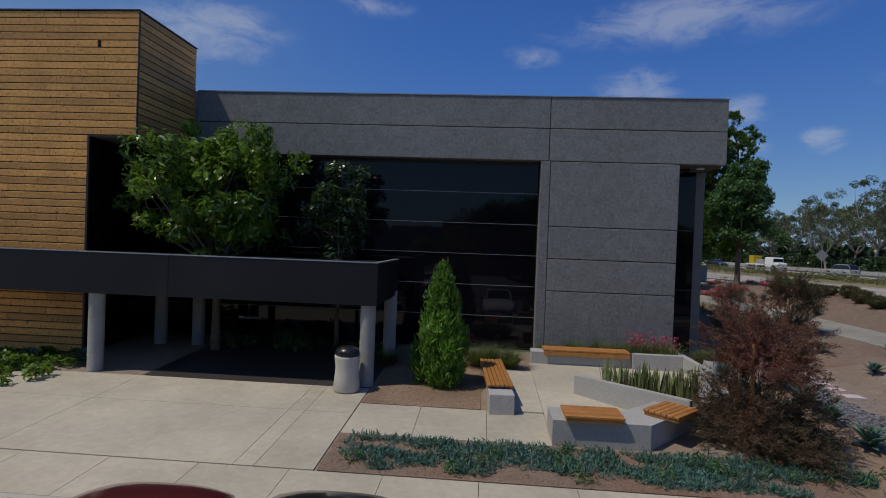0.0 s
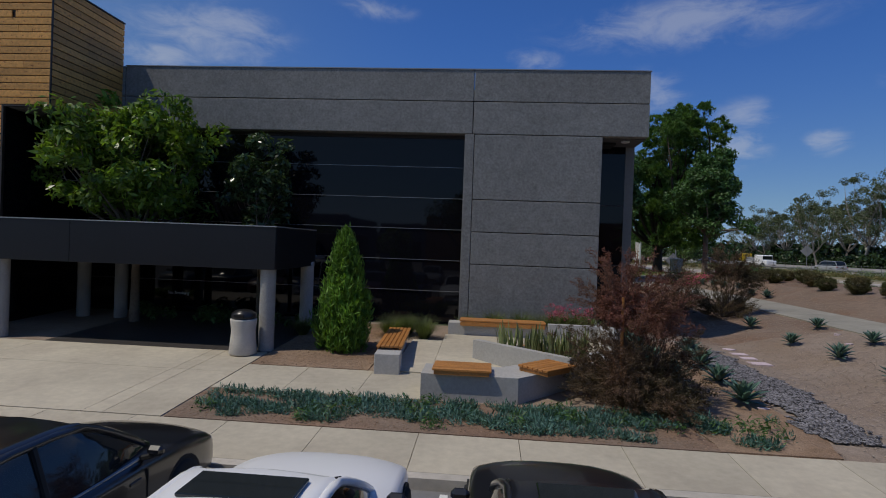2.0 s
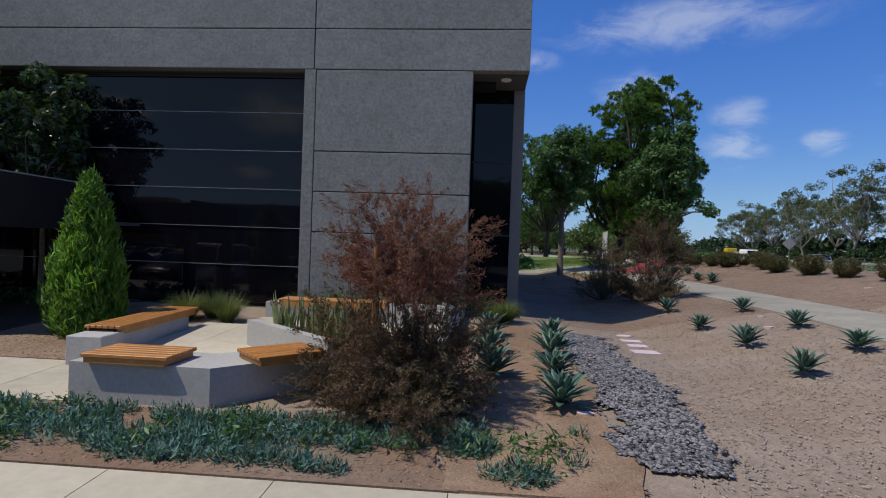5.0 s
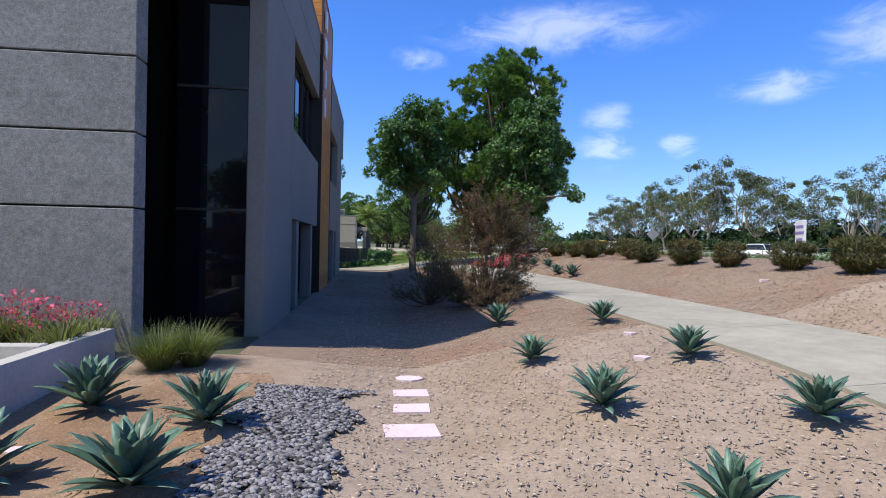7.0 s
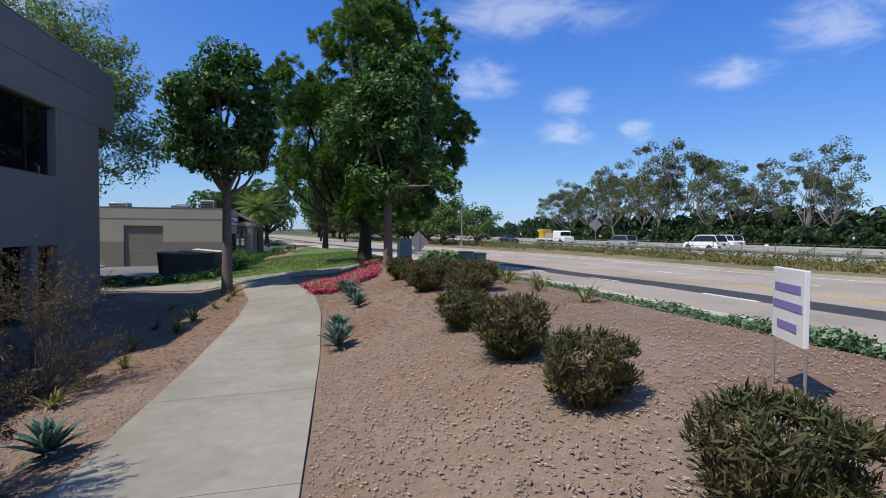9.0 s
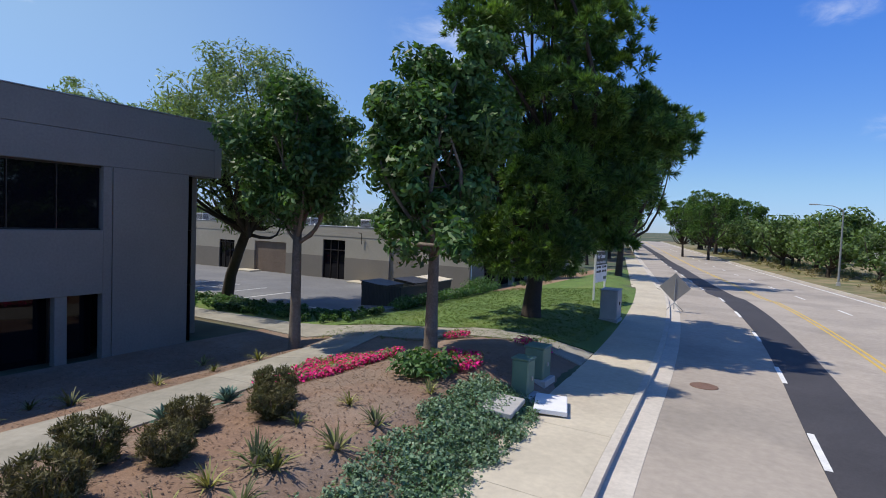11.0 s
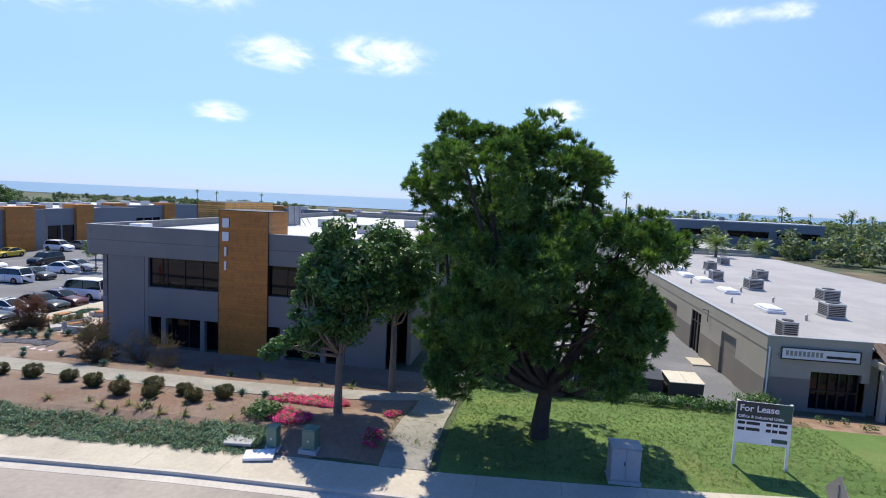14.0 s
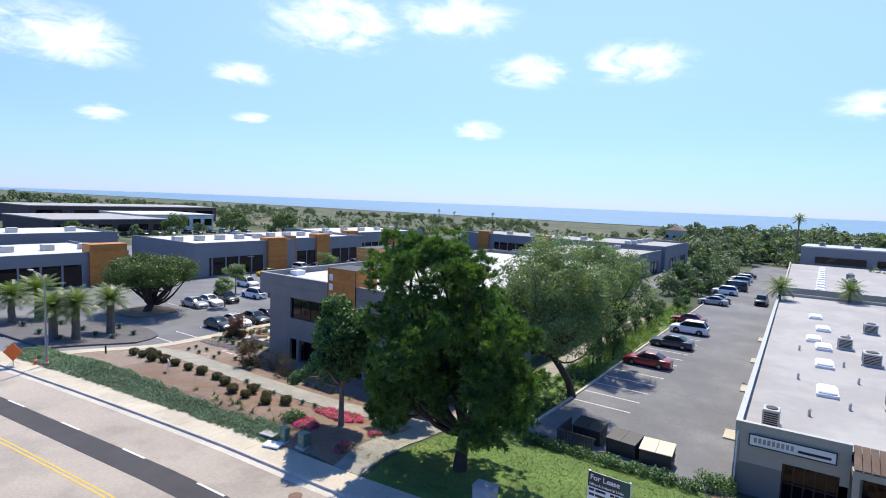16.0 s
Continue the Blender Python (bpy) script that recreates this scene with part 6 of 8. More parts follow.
CABINS = {
    "coupe": (.80, .57, .88, 1.36, [(.85, 0), (.42, .52), (.0, .94), (-.45, 1.0), (-.95, .93), (-1.4, .56), (-1.85, 0)]),
    "sedan": (.81, .59, .93, 1.44, [(1.05, 0), (.62, .52), (.2, .94), (-.35, 1.0), (-.9, .95), (-1.3, .56), (-1.7, 0)]),
    "suv": (.84, .68, 1.04, 1.72, [(1.15, 0), (.82, .52), (.45, .93), (-.5, 1.0), (-1.7, .96), (-2.0, .6), (-2.2, 0)]),
    "van": (.88, .76, 1.1, 1.98, [(1.75, 0), (1.45, .52), (1.05, .93), (-.5, 1.0), (-2.2, .98), (-2.4, .6), (-2.47, 0)])}


def smooth_grid(rows, n, across=False):
    """Rows of points refined n times by a smooth curve, along the car or across it."""
    if across:
        return [list(p) for p in zip(*smooth_grid([list(c) for c in zip(*rows)], n))]
    out = []
    for i in range(len(rows) - 1):
        a, b, c, d = rows[max(0, i - 1)], rows[i], rows[i + 1], rows[min(len(rows) - 1, i + 2)]
        for j in range(n):
            t = j / n
            row = []
            for p0, p1, p2, p3 in zip(a, b, c, d):
                p0, p1, p2, p3 = Vector(p0), Vector(p1), Vector(p2), Vector(p3)
                row.append(tuple(0.5 * (2 * p1 + (p2 - p0) * t + (2 * p0 - 5 * p1 + 4 * p2 - p3) * t * t + (3 * p1 - p0 - 3 * p2 + p3) * t ** 3)))
            out.append(row)
    return out + [list(map(tuple, rows[-1]))]


def car(kind, colour, label, x, y, z, turn, group, category="car"):
    """A car: lofted body, glasshouse with pillars and roof, lamps, mirrors and four wheels; it faces local +x."""
    st = BODIES[kind]
    c = thing("parked_car" if category == "car" else "van", label, category, x, y, z, turn, group)
    rows = []
    for px, w, zs, zc in st:
        half = [(w * 0.90, 0.18), (w * 0.985, 0.30), (w, zs * 0.5 + 0.10), (w * 0.985, zs * 0.90), (w * 0.90, zs), (w * 0.5, zc), (0.0, zc + 0.015)]
        rows.append([(px, -a, h) for a, h in half] + [(px, a, h) for a, h in half[-2::-1]])
    fine = smooth_grid(smooth_grid(rows, 3), 2, True)
    vs = [p for r in fine for p in r]
    fm, last = len(fine[0]), len(rows) - 2
    body, front, rear = [], [], []
    for i in range(len(fine) - 1):
        for k in range(fm - 1):
            f = (i * fm + k, (i + 1) * fm + k, (i + 1) * fm + k + 1, i * fm + k + 1)
            seg = min(k // 2, (fm - 2 - k) // 2)
            lamp = seg == 3
            (front if lamp and i // 3 == last - 1 and i % 3 > 0 else rear if lamp and i // 3 == 0 else body).append(f)
    body.append(tuple(range(fm))[::-1])
    body.append(tuple(range((len(fine) - 1) * fm, len(fine) * fm)))
    Shape().pick(vs, body).part("body", PAINTS[colour], c, smooth=True)
    Shape().pick(vs, front).part("headlights", LAMPGLASS, c, smooth=True)
    Shape().pick(vs, rear).part("tail_lights", TAIL, c, smooth=True)
    # glasshouse: screens and side glass, painted roof, pillars
    wb, wr, zb, zr, cab = CABINS[kind]
    rows, rail = [], []
    for i, (px, f) in enumerate(cab):
        base = wb - (0.14 if f == 0 else 0.05 if f < 0.7 else 0.0)
        wt_, zt = base + (wr - base) * f, zb + (zr - zb) * f
        half = [(base, zb - 0.03), (wt_, zt - 0.035 * f), (wt_ * 0.8, zt), (0.0, zt + 0.03)]
        rows.append([(px, -a, h) for a, h in half] + [(px, a, h) for a, h in half[-2::-1]])
        rail.append((px, wt_, zt - 0.03 * f))
    fine = smooth_grid(smooth_grid(rows, 3), 2, True)
    vs = [p for r in fine for p in r]
    fm = len(fine[0])
    roof, glaz = [], []
    for i in range(len(fine) - 1):
        for k in range(fm - 1):
            f = (i * fm + k, (i + 1) * fm + k, (i + 1) * fm + k + 1, i * fm + k + 1)
            (roof if 2 <= i // 3 <= 3 and 2 <= k < fm - 3 else glaz).append(f)
    Shape().pick(vs, glaz).part("glazing", CARGLASS, c, "dark tinted car glass", smooth=True)
    Shape().pick([(a, b, h + 0.004) for a, b, h in vs], roof).part("roof", PAINTS[colour], c, smooth=True)
    for s in (-1, 1):
        line = [q[0] for q in smooth_grid([[(a, s * b, h)] for a, b, h in rail], 3)]
        Shape().tube(line, [0.036] * len(line), 7).part("pillar", PAINTS[colour], c, smooth=True)
        Shape().tube([(a, b - s * 0.045, h + 0.026) for a, b, h in line[5:14]], [0.012] * 9, 5).part("roof_seal", RUBBER, c)
        mid = cab[3][0]
        Shape().tube([(mid - 0.05, s * (wb + 0.005), zb - 0.03), (mid, s * (wr + 0.012), zr - 0.04)], [0.035, 0.03], 6).part("door_pillar", RUBBER, c)
        Shape().tube([(cab[0][0] - 0.25, s * (wb - 0.005), zb - 0.02), (0, s * (wb + 0.012), zb - 0.015), (cab[-1][0] + 0.35, s * (wb - 0.005), zb - 0.02)], [0.014] * 3, 5).part("window_trim", RIM, c)
        mx, my, mz = cab[1][0] + 0.12, s * (wb + 0.15), zb + 0.07
        Shape().box(mx - 0.035, mx + 0.06, my - 0.085, my + 0.085, mz - 0.055, mz + 0.05, 0.035).part("mirror", PAINTS["black"], c)
        Shape().tube([(mx, s * (wb + 0.0), zb - 0.02), (mx, my, mz - 0.04)], [0.03, 0.025], 6).part("mirror_arm", RUBBER, c)
        for dx in (-0.5, 0.45):
            Shape().box(dx, dx + 0.17, s * (st[4][1] * 0.985) - 0.016, s * (st[4][1] * 0.985) + 0.016, st[4][2] - 0.17, st[4][2] - 0.14, 0.006).part("door_handle", PAINTS[colour], c)
            Shape().box(dx + 0.26, dx + 0.272, s * (st[4][1] * 0.99) - 0.012, s * (st[4][1] * 0.99) + 0.012, 0.3, st[4][2] - 0.09).part("door_gap", RUBBER, c)
    ln = st[-1][0]
    Shape().box(st[0][0] + 0.3, ln - 0.3, -0.78, 0.78, 0.16, 0.3).part("underbody", RUBBER, c)
    r = 0.33 if kind in ("coupe", "sedan") else 0.37
    for wx in (-1.35, 1.38):
        for s in (-1, 1):
            wheel = new("wheel")
            wheel.parent = c
            wheel.matrix_basis = pose(wx, s * (st[4][1] - 0.09), r, 90, 0, 0)
            Shape().lathe([(r * 0.7, -0.115), (r * 0.96, -0.11), (r, -0.07), (r, 0.07), (r * 0.96, 0.11), (r * 0.7, 0.115)], 22).part("tyre", RUBBER, wheel, smooth=True)
            hub = Shape().lathe([(r * 0.2, -0.122), (r * 0.2, 0.122)], 12)
            for k in range(5):
                w = 2 * math.pi * k / 5
                hub.box(0.02, r * 0.66, -0.03, 0.03, -0.118, 0.118, 0.0, Matrix.Rotation(w, 4, "Z"))
            hub.part("rim", RIM, wheel)
            Shape().lathe([(r * 0.68, -0.10), (r * 0.68, 0.10)], 18).part("brake", RUBBER, wheel)
            Shape().lathe([(r * 1.14, -0.085), (r * 1.14, 0.085)], 22).part("wheel_arch", RUBBER, wheel)
    Shape().box(ln - 0.09, ln - 0.005, -0.42, 0.42, 0.32, 0.44, 0.02).part("grille", DARKTRIM, c)
    Shape().box(st[0][0] + 0.01, st[0][0] + 0.03, -0.25, 0.25, 0.5, 0.6).part("number_plate", WHITEBOARD, c)
    return c


def sunroof(c, x0, x1, half, z):
    Shape().box(x0, x1, -half, half, z - 0.03, z, 0.008).part("sunroof", CARGLASS, c, "dark glass sunroof")


ZL = -0.66
ROW = "cars parked in front of the office"
car("sedan", "maroon", "dark maroon sedan parked nose to the kerb", -11.15, -12.95, ZL, 90, ROW)
car("sedan", "black", "glossy black sedan parked nose to the kerb", -8.95, -12.85, ZL, 90, ROW)
sunroof(car("coupe", "white", "white sports coupe with a dark sunroof", -6.42, -13.2, ZL, 90, ROW), -0.56, -0.18, 0.41, 1.402)
sunroof(car("coupe", "black", "black coupe with a glass sunroof at the kerb", -3.98, -13.02, ZL, 90, ROW), -0.6, -0.15, 0.36, 1.402)
for i, (kind, col, x) in enumerate((("van", "white", -14.6), ("sedan", "maroon", -17.2), ("sedan", "navy", -19.8), ("suv", "grey", -22.4))):
    car(kind, col, {"van": "white passenger van", "sedan": "dark " + col + " sedan", "suv": "grey sport utility car"}[kind] + " parked at the kerb", x, -13.6, ZL, 90 if i % 2 else -90, ROW, "van" if kind == "van" else "car")
LOT = "cars in the south lot"
for kind, col, x, y, t, lab in (("sedan", "silver", -9.3, -27.2, 90, "silver sedan parked by the planted island"), ("sedan", "white", -11.8, -27.4, 90, "white sedan parked in the lot"), ("suv", "black", -14.4, -27.3, 90, "black sport utility car parked in the lot"),
                                ("suv", "white", -19.6, -27.6, -90, "white sport utility car with dark roof glass"), ("sedan", "charcoal", -22.4, -27.4, 90, "charcoal sedan parked in the lot"), ("sedan", "white", -27.5, -29.0, -90, "white sedan parked across the lot"), ("sedan", "silver", -30.2, -28.8, 90, "silver sedan parked across the lot"),
                                ("suv", "white", -25.5, -37.5, 90, "white pickup-like car parked across the lot"), ("suv", "black", -33, -36.5, 0, "black sport utility car in the lot"), ("coupe", "yellow", -37.0, -47.0, 0, "bright yellow sports car by the shop windows"), ("suv", "white", -47.0, -48.0, 90, "white estate car by the shop windows"), ("sedan", "grey", -51, -47.5, 90, "grey sedan by the shop windows"), ("sedan", "silver", -64, -48, 90, "silver sedan at the far end of the lot")):
    car(kind, col, lab, x, y, -0.78, t, LOT)
NLOT = "cars in the service lot"
for kind, col, x, y, t, lab in (("sedan", "red", -23.1, 32.5, -90, "dark red sedan parked at the kerb"), ("sedan", "navy", -33.0, 32.7, -90, "dark blue sedan parked at the kerb"), ("suv", "white", -42.4, 32.8, -90, "white sport utility car parked at the kerb"), ("sedan", "red", -49.2, 31.4, -90, "red hatchback parked at the kerb"), ("sedan", "silver", -69.6, 31.4, -90, "silver sedan parked at the kerb"), ("sedan", "charcoal", -72.6, 31.4, -90, "charcoal sedan parked further along the kerb"), ("suv", "white", -84.0, 31.2, -90, "white pickup-like car parked along the kerb"), ("van", "navy", -92.0, 31.8, -90, "dark van parked further along the kerb"), ("sedan", "silver", -98.0, 31.3, -90, "silver sedan near the end of the lot"), ("suv", "silver", -104.0, 31.3, -90, "silver utility car near the end of the lot"), ("suv", "white", -110.0, 31.2, -90, "white utility car near the end of the lot"), ("sedan", "black", -118.0, 31.2, -90, "black sedan near the end of the lot"), ("suv", "black", -76, 38.2, 0, "black utility car standing in the lot"), ("sedan", "silver", -109.0, 16.2, 10, "silver sedan in the rear drive"), ("sedan", "black", -101.0, 17.9, 10, "black sedan in the rear drive")):
    car(kind, col, lab, x, y, -0.26, t, NLOT, "van" if kind == "van" else "car")
for i in range(12):
    car("suv" if i % 3 == 0 else "sedan", ("white", "charcoal", "silver", "navy", "black")[i * 3 % 5], ("white", "charcoal", "silver", "dark blue", "black")[i * 3 % 5] + " car parked before the southern blocks", -50.0 - 5.3 * i, -154.0 + 0.5 * math.sin(i * 2.3), land_z(-50.0 - 5.3 * i, -154.0) + 0.02, 90 if i % 2 else -90, "cars before the southern blocks")
FW = "vehicles on the freeway"
for kind, col, x, y, t, lab in (("suv", "silver", 44, 66, 100, "silver sport utility car on the freeway"), ("suv", "white", 46, 52, 100, "white estate car on the freeway"), ("sedan", "black", 37.5, 93, -80, "black sedan on the freeway"), ("van", "white", 52, 30, 95, "white van on the freeway"), ("suv", "white", 54.5, 60, 95, "white pickup-like car on the freeway")):
    car(kind, col, lab, x, y, 0.45 if y > 60 else 0.62, t, FW, "van" if kind == "van" else "car")
truck = thing("work_truck", "white work truck with yellow equipment on its bed", "truck", 42.5, 84.5, 0.42, -78)
Shape().box(0.9, 2.9, -1.1, 1.1, 0.6, 2.3, 0.15).part("cab", PAINTS["white"], truck)
Shape().box(2.3, 2.93, -0.95, 0.95, 1.5, 2.15, 0.05).part("windscreen", CARGLASS, truck)
Shape().box(2.9, 3.9, -0.95, 0.95, 0.6, 1.4, 0.12).part("bonnet", PAINTS["white"], truck)
Shape().box(-3.8, 0.8, -1.2, 1.2, 0.85, 1.1, 0.02).part("bed", PAINTS["white"], truck)
Shape().box(-3.4, -2.2, -0.9, 0.9, 1.1, 2.5, 0.08).part("equipment_box", PAINTS["yellow"], truck)
Shape().box(-1.3, 0.5, -1.0, 1.0, 1.1, 1.9, 0.05).part("load", PAINTS["silver"], truck)
for wx in (-3.0, -2.0, 3.0):
    for s in (-1, 1):
        w = new("wheel")
        w.parent = truck
        w.matrix_basis = pose(wx, s * 1.0, 0.48, 90, 0, 0)
        Shape().lathe([(0.3, -0.15), (0.48, -0.13), (0.48, 0.13), (0.3, 0.15)], 18).part("tyre", RUBBER, w)
        Shape().lathe([(0.28, -0.16), (0.28, 0.16)], 14).part("rim", RIM, w)


# ---- plants ----
def ground_spot(x, y, dz=0.0):
    return (x, y, ground_z(x, y) + dz)


def place_copies(first, spots, rng, lo=0.8, hi=1.2, dz=0.0):
    for x, y in spots:
        s = rng.uniform(lo, hi)
        copy_thing(first, Matrix.Translation(ground_spot(x, y, dz)) @ Matrix.Rotation(rng.uniform(0, 6.28), 4, "Z") @ Matrix.Diagonal((s, s, s * rng.uniform(0.9, 1.1), 1)))


def blades(rng, n, height, spread, width, lean=0.6, base=0.08, bend=0.5, taper=0.3):
    """Narrow bent blades that rise from one foot: corners and faces."""
    a = rng.uniform(0, 2 * math.pi, n)
    tilt = lean * np.sqrt(rng.random(n))
    h = height * rng.uniform(0.65, 1.1, n)
    out = np.stack([np.cos(a), np.sin(a), np.zeros(n)], 1)
    side = np.stack([-np.sin(a), np.cos(a), np.zeros(n)], 1)
    foot = out * (base * np.sqrt(rng.random((n, 1)))) + np.array([0, 0, -0.02])
    up = np.array([0, 0, 1.0])
    mid = foot + (out * np.sin(tilt)[:, None] * spread + up * np.cos(tilt)[:, None]) * h[:, None] * 0.55
    tl = tilt * (1 + bend)
    tip = mid + (out * np.sin(tl)[:, None] * spread + up * np.cos(tl)[:, None]) * h[:, None] * 0.45
    w = side * width * 0.5
    v = np.stack([foot - w * 0.8, foot + w * 0.8, mid + w, mid - w, tip + w * taper, tip - w * taper], 1).reshape(-1, 3)
    k = np.arange(n)[:, None] * 6
    f = np.concatenate([k + np.array([0, 1, 2, 3]), k + np.array([3, 2, 4, 5])], 0)
    return v, f


def joined(rng, kinds, spots, lo=0.7, hi=1.3, zs=None):
    """Many turned and scaled copies of a few small plants in one mesh."""
    vs, fs, k = [], [], 0
    for i, (x, y, z) in enumerate(spots):
        v, f = kinds[rng.integers(len(kinds))]
        a, s = rng.uniform(0, 6.28), rng.uniform(lo, hi)
        m = np.array([[math.cos(a), -math.sin(a), 0], [math.sin(a), math.cos(a), 0], [0, 0, 1]]) * s
        vs.append(v @ m.T + np.array([x, y, z]))
        fs.append(f + k)
        k += len(v)
    return np.concatenate(vs), np.concatenate(fs)


def stuff(name, v, f, material, label, category):
    return tagged(new(name, fast_mesh(name, v, f, material)), label, category, kind="stuff")


def scatter(rng, n, x0, x1, y0, y1, keep=lambda x, y: True, dz=0.0):
    out = []
    while len(out) < n:
        x, y = rng.uniform(x0, x1), rng.uniform(y0, y1)
        if keep(x, y):
            out.append((x, y, ground_z(x, y) + dz))
    return out


PR = np.random.default_rng(11)


# agaves: thick pointed leaves in a rosette
def agave_leaf():
    s = Shape()
    rows = [(0.0, 0.045, 0.030, 0.0), (0.12, 0.050, 0.026, 0.004), (0.27, 0.062, 0.02, 0.008), (0.40, 0.05, 0.015, 0.002), (0.50, 0.026, 0.010, -0.012), (0.575, 0.003, 0.003, -0.03)]
    vs = []
    for x, w, th, z in rows:
        vs += [(x, -w, z + w * 0.35), (x, 0, z - th * 0.2 + 0.004), (x, w, z + w * 0.35), (x, 0, z - th)]
    fs = []
    for i in range(len(rows) - 1):
        for k in range(4):
            fs.append((i * 4 + k, (i + 1) * 4 + k, (i + 1) * 4 + (k + 1) % 4, i * 4 + (k + 1) % 4))
    fs.append((0, 1, 2, 3))
    n = 4 * (len(rows) - 1)
    fs.append((n + 3, n + 2, n + 1, n))
    return s.add(vs, fs).mesh("leaf", L_AGAVE, True)


def build_agave(x, y):
    a = thing("agave", "blue-green agave rosette with pointed leaves in bark mulch", "agave", *ground_spot(x, y), group="agaves in the mulch bed")
    me = agave_leaf()
    for i in range(32):
        k = i / 31
        ob = new("leaf", me)
        ob.parent = a
        lift = 6 + 80 * k ** 0.8 + PR.uniform(-7, 7)
        s = (0.56 + 0.28 * math.sin(math.pi * min(1.0, k * 1.15 + 0.1))) * PR.uniform(0.9, 1.08)
        ob.matrix_basis = Matrix.Translation((0, 0, 0.05 + 0.09 * k)) @ Matrix.Rotation(i * 2.39996 + PR.uniform(-0.15, 0.15), 4, "Z") @ Matrix.Rotation(radians(-lift), 4, "Y") @ Matrix.Translation((0.03, 0, 0)) @ Matrix.Diagonal((s, s * 1.35, s, 1))
    return a


AGAVES = [(0.1, -6.6), (-0.8, -3.85), (-0.78, -2.3), (0.17, -5.3), (0.28, -4.05), (0.41, -2.85)]
YOUNG_AGAVES = [(4.05, 1.8), (3.83, -1.1), (5.45, 0.55), (3.9, -3.1), (5.35, -2.05), (5.3, -3.95), (3.9, -4.95), (5.43, 5.95)]
first_agave = build_agave(-0.75, -5.33)
place_copies(first_agave, AGAVES, PR, 0.9, 1.02)
place_copies(first_agave, YOUNG_AGAVES, PR, 0.72, 0.84)
place_copies(first_agave, [(8.5, 16.3), (8.3, 17.4), (8.15, 9.3), (8.15, 10.8), (8.6, 13.2), (8.5, 14.9), (-19.2, -3.9), (-17.65, -3.8)], PR, 0.7, 0.85)


# rounded mounds of dry green blades along the bank
def build_mound(x, y):
    m = thing("mounding_shrub", "rounded olive-brown shrub of fine stiff blades on mulch", "shrub", *ground_spot(x, y), group="mounding shrubs on the bank")
    s = Shape()
    for i in range(9):
        w = i * 0.7
        s.tube([(0, 0, -0.04), (0.12 * math.cos(w), 0.12 * math.sin(w), 0.18), (0.26 * math.cos(w), 0.26 * math.sin(w), 0.38)], [0.02, 0.014, 0.006], 5)
    s.part("trunk", TWIG, m)
    rng = np.random.default_rng(5)
    v, f = blades(rng, 420, 0.46, 1.0, 0.012, 0.95, 0.2, 0.5, 0.3)
    c = []
    while len(c) < 90:
        d = unit(rng.normal(0, 1, (1, 3)))[0]
        d = np.sign(d) * np.abs(d) ** 0.65
        c.append((0.37 * d[0] * rng.uniform(0.75, 1.05), 0.37 * d[1] * rng.uniform(0.75, 1.05), 0.35 + 0.24 * d[2]))
    v2, f2 = cloud(rng, c, rng.uniform(0.08, 0.13, 90), 46, 0.09, 0.2, outward=True, lift=1.0)
    v, f = np.concatenate([v, v2]), np.concatenate([f, f2 + len(v)])
    new("foliage", fast_mesh("foliage", v, f, L_HEDGE)).parent = m
    return m


MOUNDS = [(11.0, -2.95), (10.0, -2.05), (10.9, -1.6), (9.9, -1.05), (10.9, 0.0), (10.35, 0.95), (10.25, 2.45), (10.15, 4.3), (10.05, 6.05), (9.95, 8.0), (10.4, 9.75), (10.15, 12.75), (11.1, 13.25), (10.1, 14.3), (10.9, 15.3), (9.95, 16.25)]
first_mound = build_mound(11.15, 11.75)
place_copies(first_mound, MOUNDS, PR, 0.84, 1.06)


# small striped yuccas
def build_yucca(x, y):
    p = thing("striped_yucca", "small yellow-striped yucca with stiff blades in bark mulch", "yucca", *ground_spot(x, y), group="striped yuccas in the mulch")
    v, f = blades(np.random.default_rng(8), 34, 0.5, 1.0, 0.034, 1.2, 0.05, 0.55)
    new("foliage", fast_mesh("foliage", v, f, L_YUCCA)).parent = p
    s = Shape().lathe([(0.05, -0.05), (0.06, 0.02), (0.04, 0.08), (0.01, 0.12)], 8)
    s.part("stem", TWIG, p)
    return p


YUCCAS = [(12.6, 16.0), (12.7, 14.9), (11.55, 16.55), (12.4, 18.0), (11.5, 15.3), (12.5, 13.9), (12.9, 13.0), (12.2, 13.1), (12.7, 12.1), (12.1, 14.1), (12.3, 11.2), (12.5, 9.4), (4.63, 10.15), (4.6, 13.45), (4.5, 15.2), (4.63, 17.2), (4.6, 18.9), (4.5, 20.6), (4.1, 11.9), (4.42, 8.21), (3.6, 7.4), (3.7, 14.7), (2.6, 20.0)]
place_copies(build_yucca(12.2, 13.84), YUCCAS, PR, 0.6, 1.0)


# soft grass tufts at the foot of the walls
def build_tuft(x, y):
    p = thing("grass_tuft", "soft fountain of fine green grass at the wall foot", "grass tuft", *ground_spot(x, y), group="grass tufts by the wall")
    v, f = blades(np.random.default_rng(9), 900, 0.7, 1.0, 0.007, 0.8, 0.12, 0.9, 0.15)
    new("foliage", fast_mesh("foliage", v, f, L_TUFT)).parent = p
    return p


place_copies(build_tuft(-7.4, -2.0), [(-6.45, -2.05), (-0.4, -0.6), (-0.75, -0.75), (-5.3, -0.6), (-4.5, -0.5), (-3.7, -0.55), (-3.1, -0.5), (-8.9, -2.3), (-9.8, -2.4), (-7.0, -1.6)], PR, 0.8, 1.1)

